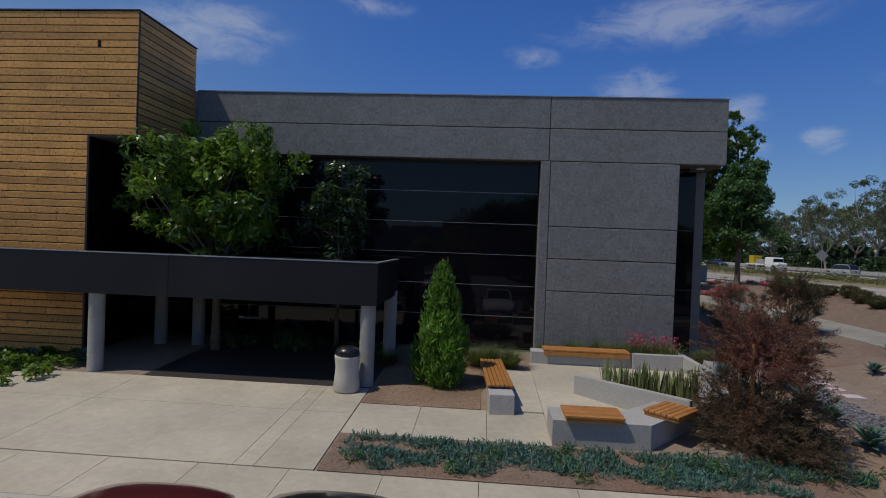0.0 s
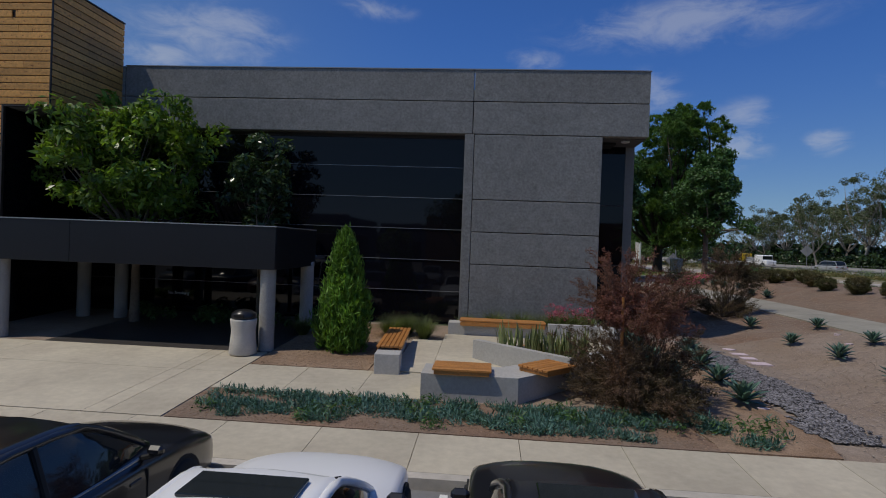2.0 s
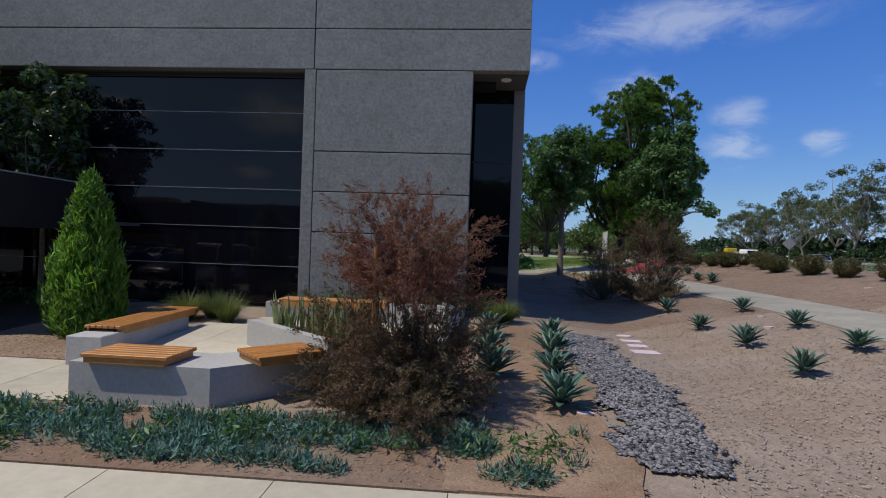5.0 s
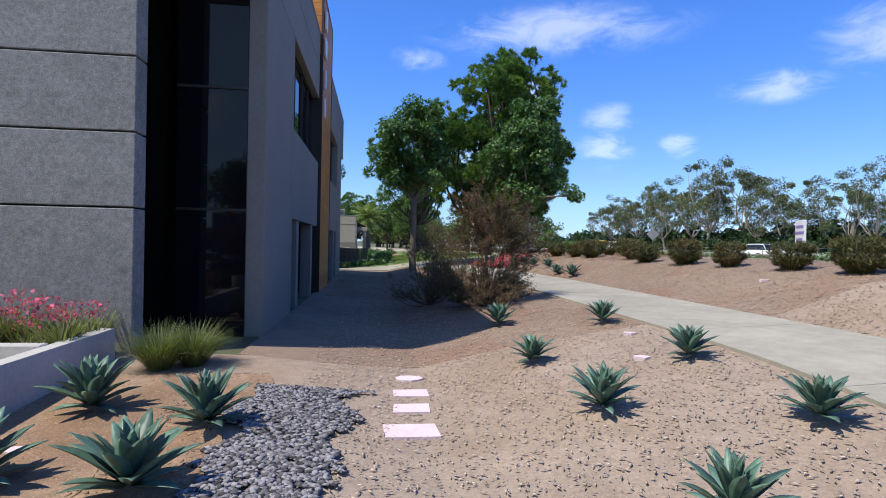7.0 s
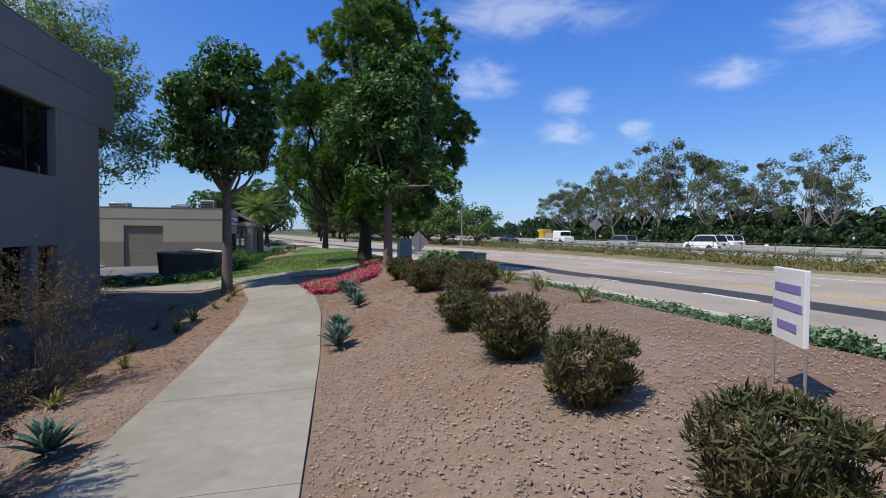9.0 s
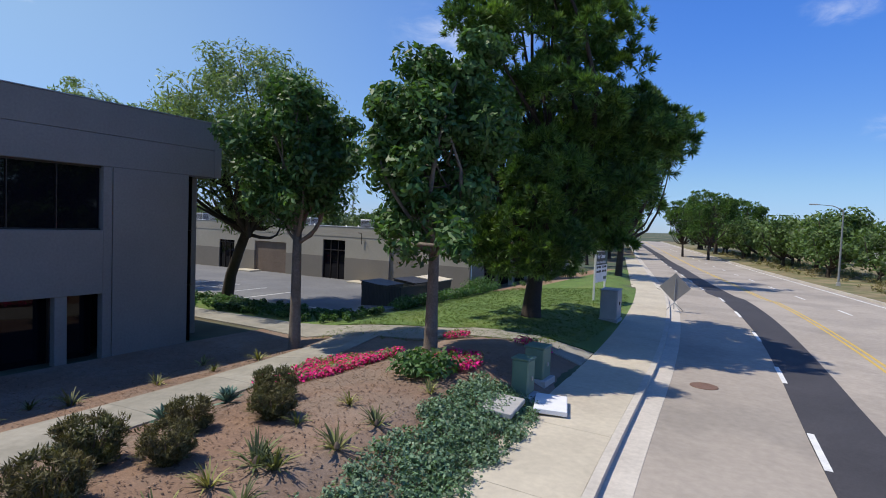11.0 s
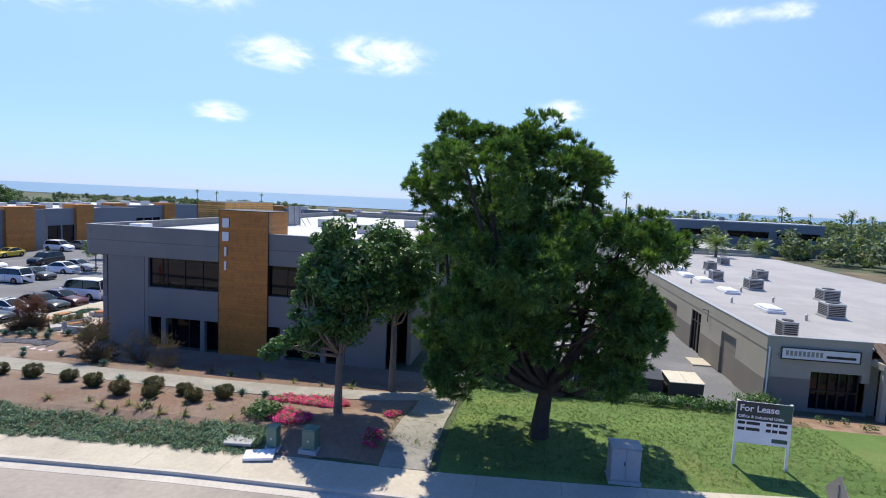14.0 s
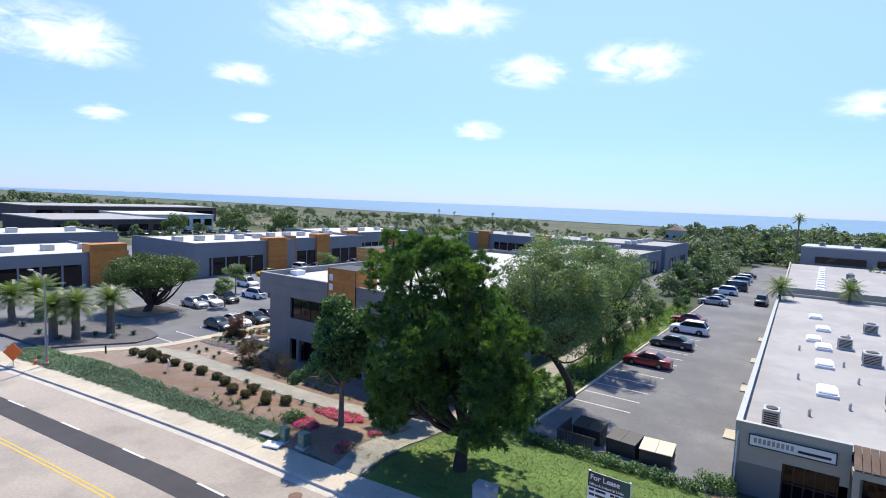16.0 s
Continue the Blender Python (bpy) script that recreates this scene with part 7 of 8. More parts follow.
# upright blades in the wedge planter
WEDGE = [(-4.6, -4.3), (-3.05, -5.75), (-2.5, -5.25), (-2.85, -4.9)]
spots = []
for i in range(26):
    a, b = PR.random(), PR.random()
    p = (1 - a) * ((1 - b) * Vector(WEDGE[0]) + b * Vector(WEDGE[3])) + a * ((1 - b) * Vector(WEDGE[1]) + b * Vector(WEDGE[2]))
    spots.append((p.x, p.y, ground_z(p.x, p.y) + 0.33))
v, f = joined(PR, [blades(np.random.default_rng(k), 8, 0.66, 0.7, 0.06, 0.36, 0.06, 0.1, 0.2) for k in range(3)], spots, 0.75, 1.15)
stuff("upright_succulents", v, f, L_SPIKE, "upright yellow-edged green blades massed in a concrete planter", "succulents")

# pink flowers with leaves in the corner planter
spots = [(PR.uniform(-2.95, -1.65), PR.uniform(-1.35, -0.15), 0.2) for i in range(40)]
v, f = joined(PR, [blades(np.random.default_rng(60 + k), 26, 0.4, 1.0, 0.014, 0.7, 0.08, 0.5) for k in range(3)], spots)
stuff("planter_leaves", v, f, L_TUFT, "fine grey-green grassy leaves in the corner planter", "planting")
v, f = joined(PR, [cloud(np.random.default_rng(k), [(0, 0, 0.34), (0.08, 0.05, 0.46)], [0.12, 0.1], 9, 0.05, 0.7) for k in range(3)], spots)
stuff("planter_flowers", v, f, L_PINK, "pink flowers over the leaves of the corner planter", "flowers")

# crimson bracts by the forked path, with their leaves
def in_flowers(x, y):
    d = min((x - 8.3) ** 2 / 2.0 + (y - 19.7) ** 2 / 4.4, (x - 11.6) ** 2 / 0.6 + (y - 20.2) ** 2 / 0.8, (x - 12.2) ** 2 / 0.25 + (y - 24.2) ** 2 / 0.3, (x - 9.6) ** 2 / 0.3 + (y - 24.1) ** 2 / 0.15)
    return d < 0.85 + 0.55 * noise.noise(Vector((x * 0.9, y * 0.9, 3)))


spots = scatter(PR, 640, 6.3, 12.9, 16.6, 24.4, in_flowers)
v, f = joined(PR, [cloud(np.random.default_rng(k), [(0, 0, 0.1)], [0.14], 12, 0.075, 0.6) for k in range(3)], spots)
stuff("bougainvillea_leaves", v, f, L_OLIVE, "low green leaves of the flowering groundcover on mulch", "groundcover")
v, f = joined(PR, [cloud(np.random.default_rng(20 + k), [(0, 0, 0.11)], [0.18], 20, 0.075, 0.8, lift=1.4, flat=0.5) for k in range(3)], spots)
stuff("bougainvillea_bracts", v, f, L_FLOWER, "bright crimson bracts spread over the low groundcover", "flowers")

# grey-green groundcover along the pavement
def ivy_edge(y):
    return curve(y, [(-12, 14.3), (3, 13.6), (11, 13.35), (14, 13.2), (16.5, 12.9), (18.3, 12.7), (20, 12.6)])


spots = scatter(PR, 4300, 12.0, 17.4, -13, 20.0, lambda x, y: ivy_edge(y) + 0.25 * noise.noise(Vector((x, y, 0))) < x < walk_x(y) + 0.3 + 0.15 * noise.noise(Vector((x * 2, y * 2, 2))) and noise.noise(Vector((x * 1.1, y * 1.1, 7))) > -0.62)
v, f = joined(PR, [cloud(np.random.default_rng(30 + k), [(0, 0, 0.07)], [0.17], 44, 0.06, 0.6, lift=0.9, flat=0.6) for k in range(4)], spots)
stuff("groundcover_strip", v, f, L_IVY, "grey-green leafy groundcover strip beside the roadside pavement", "groundcover")

# blue chalk sticks before the plaza
def in_chalk(x, y):
    k = noise.noise(Vector((x * 0.9, y * 1.6, 1))) + 0.5 * noise.noise(Vector((x * 2.6, y * 2.6, 8)))
    return k > -0.34 + 0.5 * clamp((x + 2.2) / 2.2) + 0.5 * clamp((-8.45 - y) / 0.3)


spots = scatter(PR, 760, -9.6, 0.2, -8.72, -7.5, in_chalk)
v, f = joined(PR, [cloud(np.random.default_rng(40 + k), [(0, 0, 0.04)], [0.12], 46, 0.085, 0.2, outward=True, lift=1.3, flat=0.75) for k in range(4)], spots, 0.7, 1.25)
stuff("chalk_sticks", v, f, L_CHALK, "low blue-green chalk stick succulents with bare soil between", "succulents")
spots = scatter(PR, 60, -9.6, 0.3, -8.8, -7.45, lambda x, y: noise.noise(Vector((x * 1.3, y * 1.3, 1))) < -0.15)
v, f = joined(PR, [cloud(np.random.default_rng(44 + k), [(0, 0, 0.1)], [0.16], 26, 0.09, 0.25, lift=0.6) for k in range(2)], spots)
stuff("low_green_plants", v, f, L_BROAD, "small dark green plants among the chalk sticks", "planting")


# dark gravel and wood chips
def pebble(rng, sx, sy, sz):
    s = np.array([[sx, 0, 0], [-sx, 0, 0], [0, sy, 0], [0, -sy, 0], [0, 0, sz], [0, 0, -sz]]) * rng.uniform(0.7, 1.2, (6, 1))
    return s, np.array([[0, 2, 4], [2, 1, 4], [1, 3, 4], [3, 0, 4], [2, 0, 5], [1, 2, 5], [3, 1, 5], [0, 3, 5]])


def gravel_edges(y):
    return curve(y, [(-8.5, 0.55), (-7, 0.68), (-5.3, 0.66), (-2.3, 0.55), (-1.6, 0.7)]), curve(y, [(-8.5, 1.4), (-7, 1.66), (-5.2, 1.62), (-2, 1.65), (-1.6, 1.9)])


spots = scatter(PR, 11000, 0.2, 2.1, -8.3, -1.5, lambda x, y: gravel_edges(y)[0] + 0.3 * noise.noise(Vector((x * 1.5, y * 1.5, 0))) + 0.12 * noise.noise(Vector((x * 7, y * 7, 0))) < x < gravel_edges(y)[1] + 0.35 * noise.noise(Vector((x * 1.5, y * 1.5, 5))) + 0.15 * noise.noise(Vector((x * 7, y * 7, 4))), 0.015)
v, f = joined(PR, [pebble(PR, 0.04, 0.026, 0.011) for k in range(12)], spots, 0.5, 1.5)
stuff("gravel", v, f, ROCK, "dark grey angular gravel in a dry drainage strip", "gravel")

def chips(n, sx, sy, sz, spots_args, keep, material, name, label, lo=0.5, hi=1.5):
    spots = scatter(PR, n, *spots_args, keep, 0.002)
    v, f = joined(PR, [pebble(PR, sx, sy, sz) for k in range(12)], spots, lo, hi)
    stuff(name, v, f, material, label, "mulch")


chips(40000, 0.024, 0.008, 0.0025, (1.0, 13.4, -8.9, 9.0), lambda x, y: abs(x - path_mid(y)) > 1.02, CHIP, "wood_chips", "loose tan and brown wood chips on the planting bed")
chips(7000, 0.032, 0.011, 0.0025, (1.0, 13.4, -8.9, 9.0), lambda x, y: abs(x - path_mid(y)) > 1.02, CHIP_PALE, "pale_chips", "larger bleached wood chips strewn over the bed", 0.5, 1.2)
chips(12000, 0.03, 0.01, 0.004, (-9.8, 0.6, -8.85, -0.9), lambda x, y: x < -7.3 and y > -5.6 or y < -7.45 or x > -1.6 and y < -1.0, BARKCHIP, "orange_chips", "loose orange-brown bark chips on the earth beds")
spots = scatter(PR, 16000, -3.0, 13.4, 9.0, 22.0, lambda x, y: x > 0.3 and abs(x - path_mid(y)) > 1.02, 0.0)
v, f = joined(PR, [pebble(PR, 0.03, 0.011, 0.005) for k in range(12)], spots, 0.6, 1.5)
stuff("bark_chips", v, f, BARKCHIP, "loose bark chips on the bank above the path", "mulch")


# wispy russet shrubs: stems, then feathery sprays along their outer half
def sprays(rng, tips, root, n, per, size, aspect, droop=0.1, loose=0.12):
    """Feathers of fine leaves that lie along the outer half of each stem."""
    at, along = [], []
    for tip in tips:
        out = (tip - root).normalized()
        for j in range(n):
            k = rng.uniform(0.35, 1.0)
            p = root.lerp(tip, k) + Vector(rng.normal(0, loose, 3)) * (0.5 + k * 0.6)
            d = (out + Vector((out.x, out.y, 0)) * 0.7 + Vector(rng.normal(0, 0.45, 3)) - Vector((0, 0, droop))).normalized()
            ln = rng.uniform(0.16, 0.36)
            for i in range(per):
                at.append(p + d * ln * rng.random() + Vector(rng.normal(0, 0.022, 3)))
                along.append(d)
    at, along = np.array(at), np.array(along)
    return leaf_quads(rng, at, unit(rng.normal(0, 1, at.shape)), size, aspect, along * 1.1 + rng.normal(0, 0.45, at.shape), 0.5)


def build_russet(x, y, height, width, seed, label, stake=False, upper=L_RED, lower=L_BROWN, n=7, per=26, stems=64, plume=0.45, lean=(0.0, 0.0)):
    rng = np.random.default_rng(seed)
    p = thing("russet_shrub", label, "shrub", *ground_spot(x, y), group="russet shrubs")
    s = Shape()
    tops, skirt = [], []
    root = Vector((0, 0, 0.02))
    for i in range(stems):
        a, k = rng.uniform(0, 6.28), rng.random() ** 0.5
        if i < stems * plume:
            r, h = width * 0.42 * k, height * (rng.uniform(0.58, 1.0) - 0.16 * k * k)
            tip = Vector((math.cos(a) * r + lean[0] * h / height, math.sin(a) * r + lean[1] * h / height, h))
            tops.append(tip)
        else:
            r, h = width * 0.5 * (0.35 + 0.65 * k), height * rng.uniform(0.06, 0.5) * (1 - 0.35 * k)
            tip = Vector((math.cos(a) * r, math.sin(a) * r, h + 0.08))
            skirt.append(tip)
        limb(s, rng, (rng.uniform(-0.1, 0.1), rng.uniform(-0.1, 0.1), -0.05), tip, 0.011, 0.003, 0.12, 4, 5)
    s.part("trunk", TWIG, p)
    for tips, leaves, low in ((tops, upper, 0.42), (skirt, lower, 0.0)):
        v, f = sprays(rng, tips, Vector((lean[0] * low, lean[1] * low, height * low)), n, per, 0.056, 0.2)
        v[:, 2] = np.maximum(v[:, 2], 0.01)
        new("foliage", fast_mesh("foliage", v, f, leaves)).parent = p
    if stake:
        Shape().tube([(-0.3, -0.35, -0.2), (-0.3, -0.35, 1.95)], [0.028, 0.028], 8).part("stake", SLAT, p, "thin wooden stake")
    return p


build_russet(-1.95, -6.6, 3.0, 2.5, 51, "large wispy russet shrub tied to a stake at the plaza edge", True, n=17, per=60, stems=96, lower=L_RUST, plume=0.45, lean=(0.12, 0.0))
build_russet(-1.75, -7.15, 1.2, 2.0, 52, "low wispy russet shrub beside the larger one", n=12, per=52, stems=50, plume=0.2, upper=L_RUST, lower=L_RUST)
build_russet(4.35, 4.6, 2.9, 2.4, 53, "open brown wispy shrub beside the concrete path", upper=L_RUST, n=14, per=60, stems=84, plume=0.5, lean=(0.45, 0.0))
build_russet(3.3, 6.6, 2.2, 2.2, 54, "thin brownish shrub near the path", upper=L_BROWN, n=8, per=26)
build_russet(4.0, 8.9, 2.3, 2.0, 55, "thin brownish shrub on the bank by the wall", upper=L_BROWN, n=8, per=26)

# clipped cone beside the entrance
rng = np.random.default_rng(61)
cone = thing("conical_juniper", "bright green cone-shaped juniper beside the entrance paving", "juniper", *ground_spot(-8.3, -3.85))
Shape().tube([(0, 0, -0.2), (0, 0, 2.6)], [0.07, 0.02], 8).part("trunk", BARK, cone)
cs, rs = [], []
for i in range(380):
    k = rng.random() ** 0.62
    z = 0.1 + 2.9 * (1 - k)
    r = 0.56 * min(1.0, k * 1.25) ** 0.8 * (1.0 if k < 0.76 else 1.0 - (k - 0.76) * 0.9) * rng.uniform(0.5, 1.28)
    a = rng.uniform(0, 6.28)
    cs.append((r * math.cos(a), r * math.sin(a), z))
    rs.append(rng.uniform(0.1, 0.2))
v, f = cloud(rng, cs, rs, 62, 0.17, 0.17, outward=True, lift=2.4, flat=1.7)
new("foliage", fast_mesh("foliage", v, f, L_CONE)).parent = cone


# ---- trees ----
def copies_at(first, rows, rng):
    for x, y, z, s in rows:
        copy_thing(first, Matrix.Translation((x, y, z)) @ Matrix.Rotation(rng.uniform(0, 6.28), 4, "Z") @ Matrix.Diagonal((s * rng.uniform(0.9, 1.15), s * rng.uniform(0.9, 1.15), s, 1)))


def broad_tree(label, x, y, top, low, wide, seed, leaves, bark, fork, trunk_r, clumps, per, size, group="", lean=(0, 0), extra=(), name="broadleaf_tree", deep=None, aspect=0.5, base=None, r0=0.1, r1=0.19):
    rng = np.random.default_rng(seed)
    z0 = ground_z(x, y) if base is None else base
    hz = (top - low) / 2
    c, r = crown_clumps(rng, clumps, (lean[0], lean[1], low + hz - z0), (wide * 0.5, (deep or wide) * 0.5, hz), wide * r0, wide * r1, 0.5)
    for ex, ey, ez, er in extra:
        c = np.vstack([c, [(ex, ey, ez)]])
        r = np.append(r, er)
    return make_tree(name, label, (x, y, z0), fork - z0, c, r, leaves, bark, trunk_r, max(8, clumps // 7), seed, lean, group, per, size, aspect)


broad_tree("glossy green broadleaf tree standing behind the entrance canopy", -15.2, -1.7, 7.1, 2.3, 5.1, 71, L_BRIGHT, BARK, 2.6, 0.12, 120, 95, 0.23, aspect=0.36, r0=0.06, r1=0.12, extra=[(-2.5, -0.3, 5.7, 0.4), (-2.7, -0.2, 4.3, 0.45), (2.3, 0.1, 5.6, 0.45)])
broad_tree("small dark broadleaf tree between canopy and glass wall", -11.75, -0.9, 5.8, 2.3, 2.4, 72, L_DARK, BARK, 2.6, 0.06, 60, 85, 0.19, aspect=0.38, r0=0.09, r1=0.16)
broad_tree("round-headed glossy green tree on a pale trunk by the path", 10.05, 21.8, 10.1, 3.5, 4.9, 73, L_BROAD, BARK, 4.0, 0.17, 130, 190, 0.24, aspect=0.42, r0=0.07, r1=0.15, extra=[(1.2, -1.5, 3.7, 0.6), (1.7, -2.0, 3.3, 0.55), (2.0, -2.3, 3.0, 0.45), (-0.6, -1.2, 3.4, 0.5)])
broad_tree("round-headed glossy green tree on a pale trunk in the bank", 3.9, 22.7, 9.6, 4.0, 4.9, 74, L_BROAD, BARK, 4.2, 0.18, 110, 180, 0.24, aspect=0.42, r0=0.07, r1=0.15)

# pines: tufts of needles on rising limbs
def build_pine(label, x, y, z, masses, n, brush, per, size, seed, limbs, trunk_r, group="", fork=3.0, r0=0.5, r1=0.95):
    """Masses are (x, y, z, rx, ry, rz, share) round the trunk's foot."""
    rng = np.random.default_rng(seed)
    cs, rs = [], []
    for mx, my, mz, ax, ay, az, share in masses:
        for i in range(int(n * share)):
            d = unit(rng.normal(0, 1, (1, 3)))[0]
            k = 0.45 + 0.55 * rng.random() ** 0.5
            bulge = 0.9 + 0.35 * noise.noise(Vector(d * 2.1) + Vector((seed * 0.05 + mx, my, mz)))
            cs.append((mx + d[0] * ax * k * bulge, my + d[1] * ay * k * bulge, mz + d[2] * az * k * bulge))
            rs.append(rng.uniform(r0, r1))
    return make_tree("pine_tree", label, (x, y, z), fork, np.array(cs), np.array(rs), L_PINE, BARK_D, trunk_r, limbs, seed + 1, (0.1, 0.2), group, per, size, 0.13, brush=brush)


PINE_MASSES = [(1.2, -2.1, 10.9, 3.7, 2.6, 1.9, 0.22), (0.4, -4.9, 10.8, 1.9, 1.1, 1.2, 0.07), (1.2, -3.6, 12.5, 1.0, 0.8, 0.6, 0.03), (1.2, -0.6, 12.3, 1.1, 0.9, 0.7, 0.03),
               (1.2, 0.9, 11.0, 1.8, 0.9, 0.8, 0.05), (1.0, -2.4, 8.1, 4.3, 2.6, 2.1, 0.2), (1.0, 0.4, 8.4, 4.1, 2.2, 1.9, 0.16), (1.5, 3.4, 8.4, 1.7, 1.4, 0.7, 0.07),
               (1.3, 2.7, 8.9, 1.6, 1.1, 0.8, 0.05), (0.8, 3.1, 5.6, 3.2, 1.3, 1.2, 0.1), (0.9, -3.3, 5.2, 3.7, 1.8, 1.7, 0.15), (1.0, -3.5, 3.1, 3.0, 1.4, 0.8, 0.1),
               (0.6, 2.4, 3.5, 3.0, 1.2, 0.8, 0.09), (4.2, -0.9, 7.2, 1.6, 2.0, 0.9, 0.07), (0.4, 3.5, 4.8, 2.2, 1.0, 1.1, 0.07), (1.3, 2.4, 6.7, 2.2, 1.3, 1.0, 0.09), (-3.6, -2.0, 8.0, 2.2, 2.4, 1.6, 0.1), (0.6, -0.8, 6.6, 2.8, 2.6, 2.4, 0.16),
               (3.0, -1.4, 4.9, 2.6, 2.4, 1.0, 0.1), (-2.2, 0.0, 4.8, 2.4, 2.2, 1.0, 0.08)]
build_pine("large dark-trunked pine with dense irregular green crown on lawn", 9.55, 30.7, ground_z(9.55, 30.7), PINE_MASSES, 215, 19, 46, 0.31, 81, 28, 0.36, fork=2.2)
road_pine = build_pine("tall dark pine beside the road past the shops", 6.8, 58.5, 0.5, [(0, 0, 11.0, 5.9, 5.9, 5.2, 0.8), (3.4, -2.2, 12.2, 2.6, 2.6, 1.8, 0.12), (-1.0, 1.0, 6.4, 4.0, 4.0, 1.6, 0.15)], 140, 10, 22, 0.6, 95, 30, 0.28, "roadside pines", 3.6, 0.55, 1.0)

# leaning olive-leaved tree by the north units and the row behind the office
broad_tree("tall leaning olive-green tree behind the office", -9.0, 30.0, 13.6, 3.2, 12.4, 91, L_OLIVE, BARK_D, 4.0, 0.3, 250, 190, 0.27, lean=(2.9, -1.0), base=-0.3, aspect=0.3, r0=0.05, r1=0.11)
broad_tree("round grey-green tree in the verge behind the office", -20.5, 28.3, 13.2, 4.0, 9.5, 92, L_OLIVE, BARK_D, 4.0, 0.25, 130, 150, 0.27, aspect=0.35, r0=0.06, r1=0.12, base=-0.3, group="verge trees")
verge = broad_tree("green broadleaf tree in the verge behind the office", -28, 27.5, 9.0, 2.6, 6.0, 93, L_BROAD, BARK_D, 3.0, 0.2, 50, 90, 0.3, base=-0.3, group="verge trees")


copies_at(verge, [(-30, 27.0, -0.3, 0.55), (-38, 27, -0.3, 0.4), (-45, 27, -0.3, 0.42), (-80, 24, -0.3, 0.7), (-88, 26, -0.3, 0.85)] + [(-18.0 - 4.6 * i, PR.uniform(26.8, 29.2), -0.3, PR.uniform(0.25, 0.42)) for i in range(18)], PR)

# pines and broad trees further along the road
copies_at(road_pine, [(9.4, 112, 0.2, 0.73), (4.5, 119, 0.2, 0.65), (14.0, 128, 0.2, 0.7), (-1, 76, 0.3, 0.54), (-5, 94, 0.3, 0.52), (-11, 112, 0.3, 0.65), (-12, 126, 0.3, 0.52), (-12, 92, 0.3, 0.52), (-18, 146, 0.3, 0.6)], PR)
far_tree = broad_tree("round distant green tree beside the far road", 22, 104, 8.2, 1.0, 8.0, 96, L_MID, BARK_D, 1.6, 0.25, 44, 60, 0.5, group="distant round trees", base=0.2)
rows = [(walk_x(y) + 19.5 + PR.uniform(0, 5), y, 0.1, PR.uniform(0.75, 1.1)) for y in np.arange(78.0, 190.0, 5.5)] + [(27, 122, 0.2, 1.0), (14, 133, 0.2, 1.1), (30, 138, 0.2, 1.2), (8.4, 140, 0.2, 1.6), (2.5, 168, 0.2, 1.8), (-4, 99, 0.2, 1.25), (-9, 117, 0.2, 1.4), (-15, 138, 0.2, 1.5), (-20, 158, 0.2, 1.5)]
rows += [(PR.uniform(-90, -34), PR.uniform(96, 190), 0.0, PR.uniform(0.7, 1.2)) for i in range(16)]
rows += [(PR.uniform(-190, -160), PR.uniform(20, 60), -0.6, PR.uniform(0.5, 1.0)) for i in range(14)]
rows += [(-74.4, -147.4, -1.0, 1.15), (-95.1, -144.5, -1.0, 1.35), (-115.4, -139, -1.0, 1.3), (-44, -156, -1.0, 0.8), (-20, -150, -1.0, 0.9), (-33, -128, -1.0, 0.6)]
copies_at(far_tree, rows, PR)


def far_kind(seed, per=17, size=1.05):
    rng = np.random.default_rng(seed)
    c, r = crown_clumps(rng, 14, (0, 0, 2.9), (3.3, 3.3, 2.9), 1.0, 1.6, 0.4)
    return cloud(rng, c, r, per, size, 0.6)


FAR_KINDS = [far_kind(200 + k) for k in range(5)]
SCRUB_KINDS = [far_kind(220 + k, 6, 1.5) for k in range(5)]
NEAR_KINDS = [far_kind(210 + k, 26, 0.85) for k in range(5)]


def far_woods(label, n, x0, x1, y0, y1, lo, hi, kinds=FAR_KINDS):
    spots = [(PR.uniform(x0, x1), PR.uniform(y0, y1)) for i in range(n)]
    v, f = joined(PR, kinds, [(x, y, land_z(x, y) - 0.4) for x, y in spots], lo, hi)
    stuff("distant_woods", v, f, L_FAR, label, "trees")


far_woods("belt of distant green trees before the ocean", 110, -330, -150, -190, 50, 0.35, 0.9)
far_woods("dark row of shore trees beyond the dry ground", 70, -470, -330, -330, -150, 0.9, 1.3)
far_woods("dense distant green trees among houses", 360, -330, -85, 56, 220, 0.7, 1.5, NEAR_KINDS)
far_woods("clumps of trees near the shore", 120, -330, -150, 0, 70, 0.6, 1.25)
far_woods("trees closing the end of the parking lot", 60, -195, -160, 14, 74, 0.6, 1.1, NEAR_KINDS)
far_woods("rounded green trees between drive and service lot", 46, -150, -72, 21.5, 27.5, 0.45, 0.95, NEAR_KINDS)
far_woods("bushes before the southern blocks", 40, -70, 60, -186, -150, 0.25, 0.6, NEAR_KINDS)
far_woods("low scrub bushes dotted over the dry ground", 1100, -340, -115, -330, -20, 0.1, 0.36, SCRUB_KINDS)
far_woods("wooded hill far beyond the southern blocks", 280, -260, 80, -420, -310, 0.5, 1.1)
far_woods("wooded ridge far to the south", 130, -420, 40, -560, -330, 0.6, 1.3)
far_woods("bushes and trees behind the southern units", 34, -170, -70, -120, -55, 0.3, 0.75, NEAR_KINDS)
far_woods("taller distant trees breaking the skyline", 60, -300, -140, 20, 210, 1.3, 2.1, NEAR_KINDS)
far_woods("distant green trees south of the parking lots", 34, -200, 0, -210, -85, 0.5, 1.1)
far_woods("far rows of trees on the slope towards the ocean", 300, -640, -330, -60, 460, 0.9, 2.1)

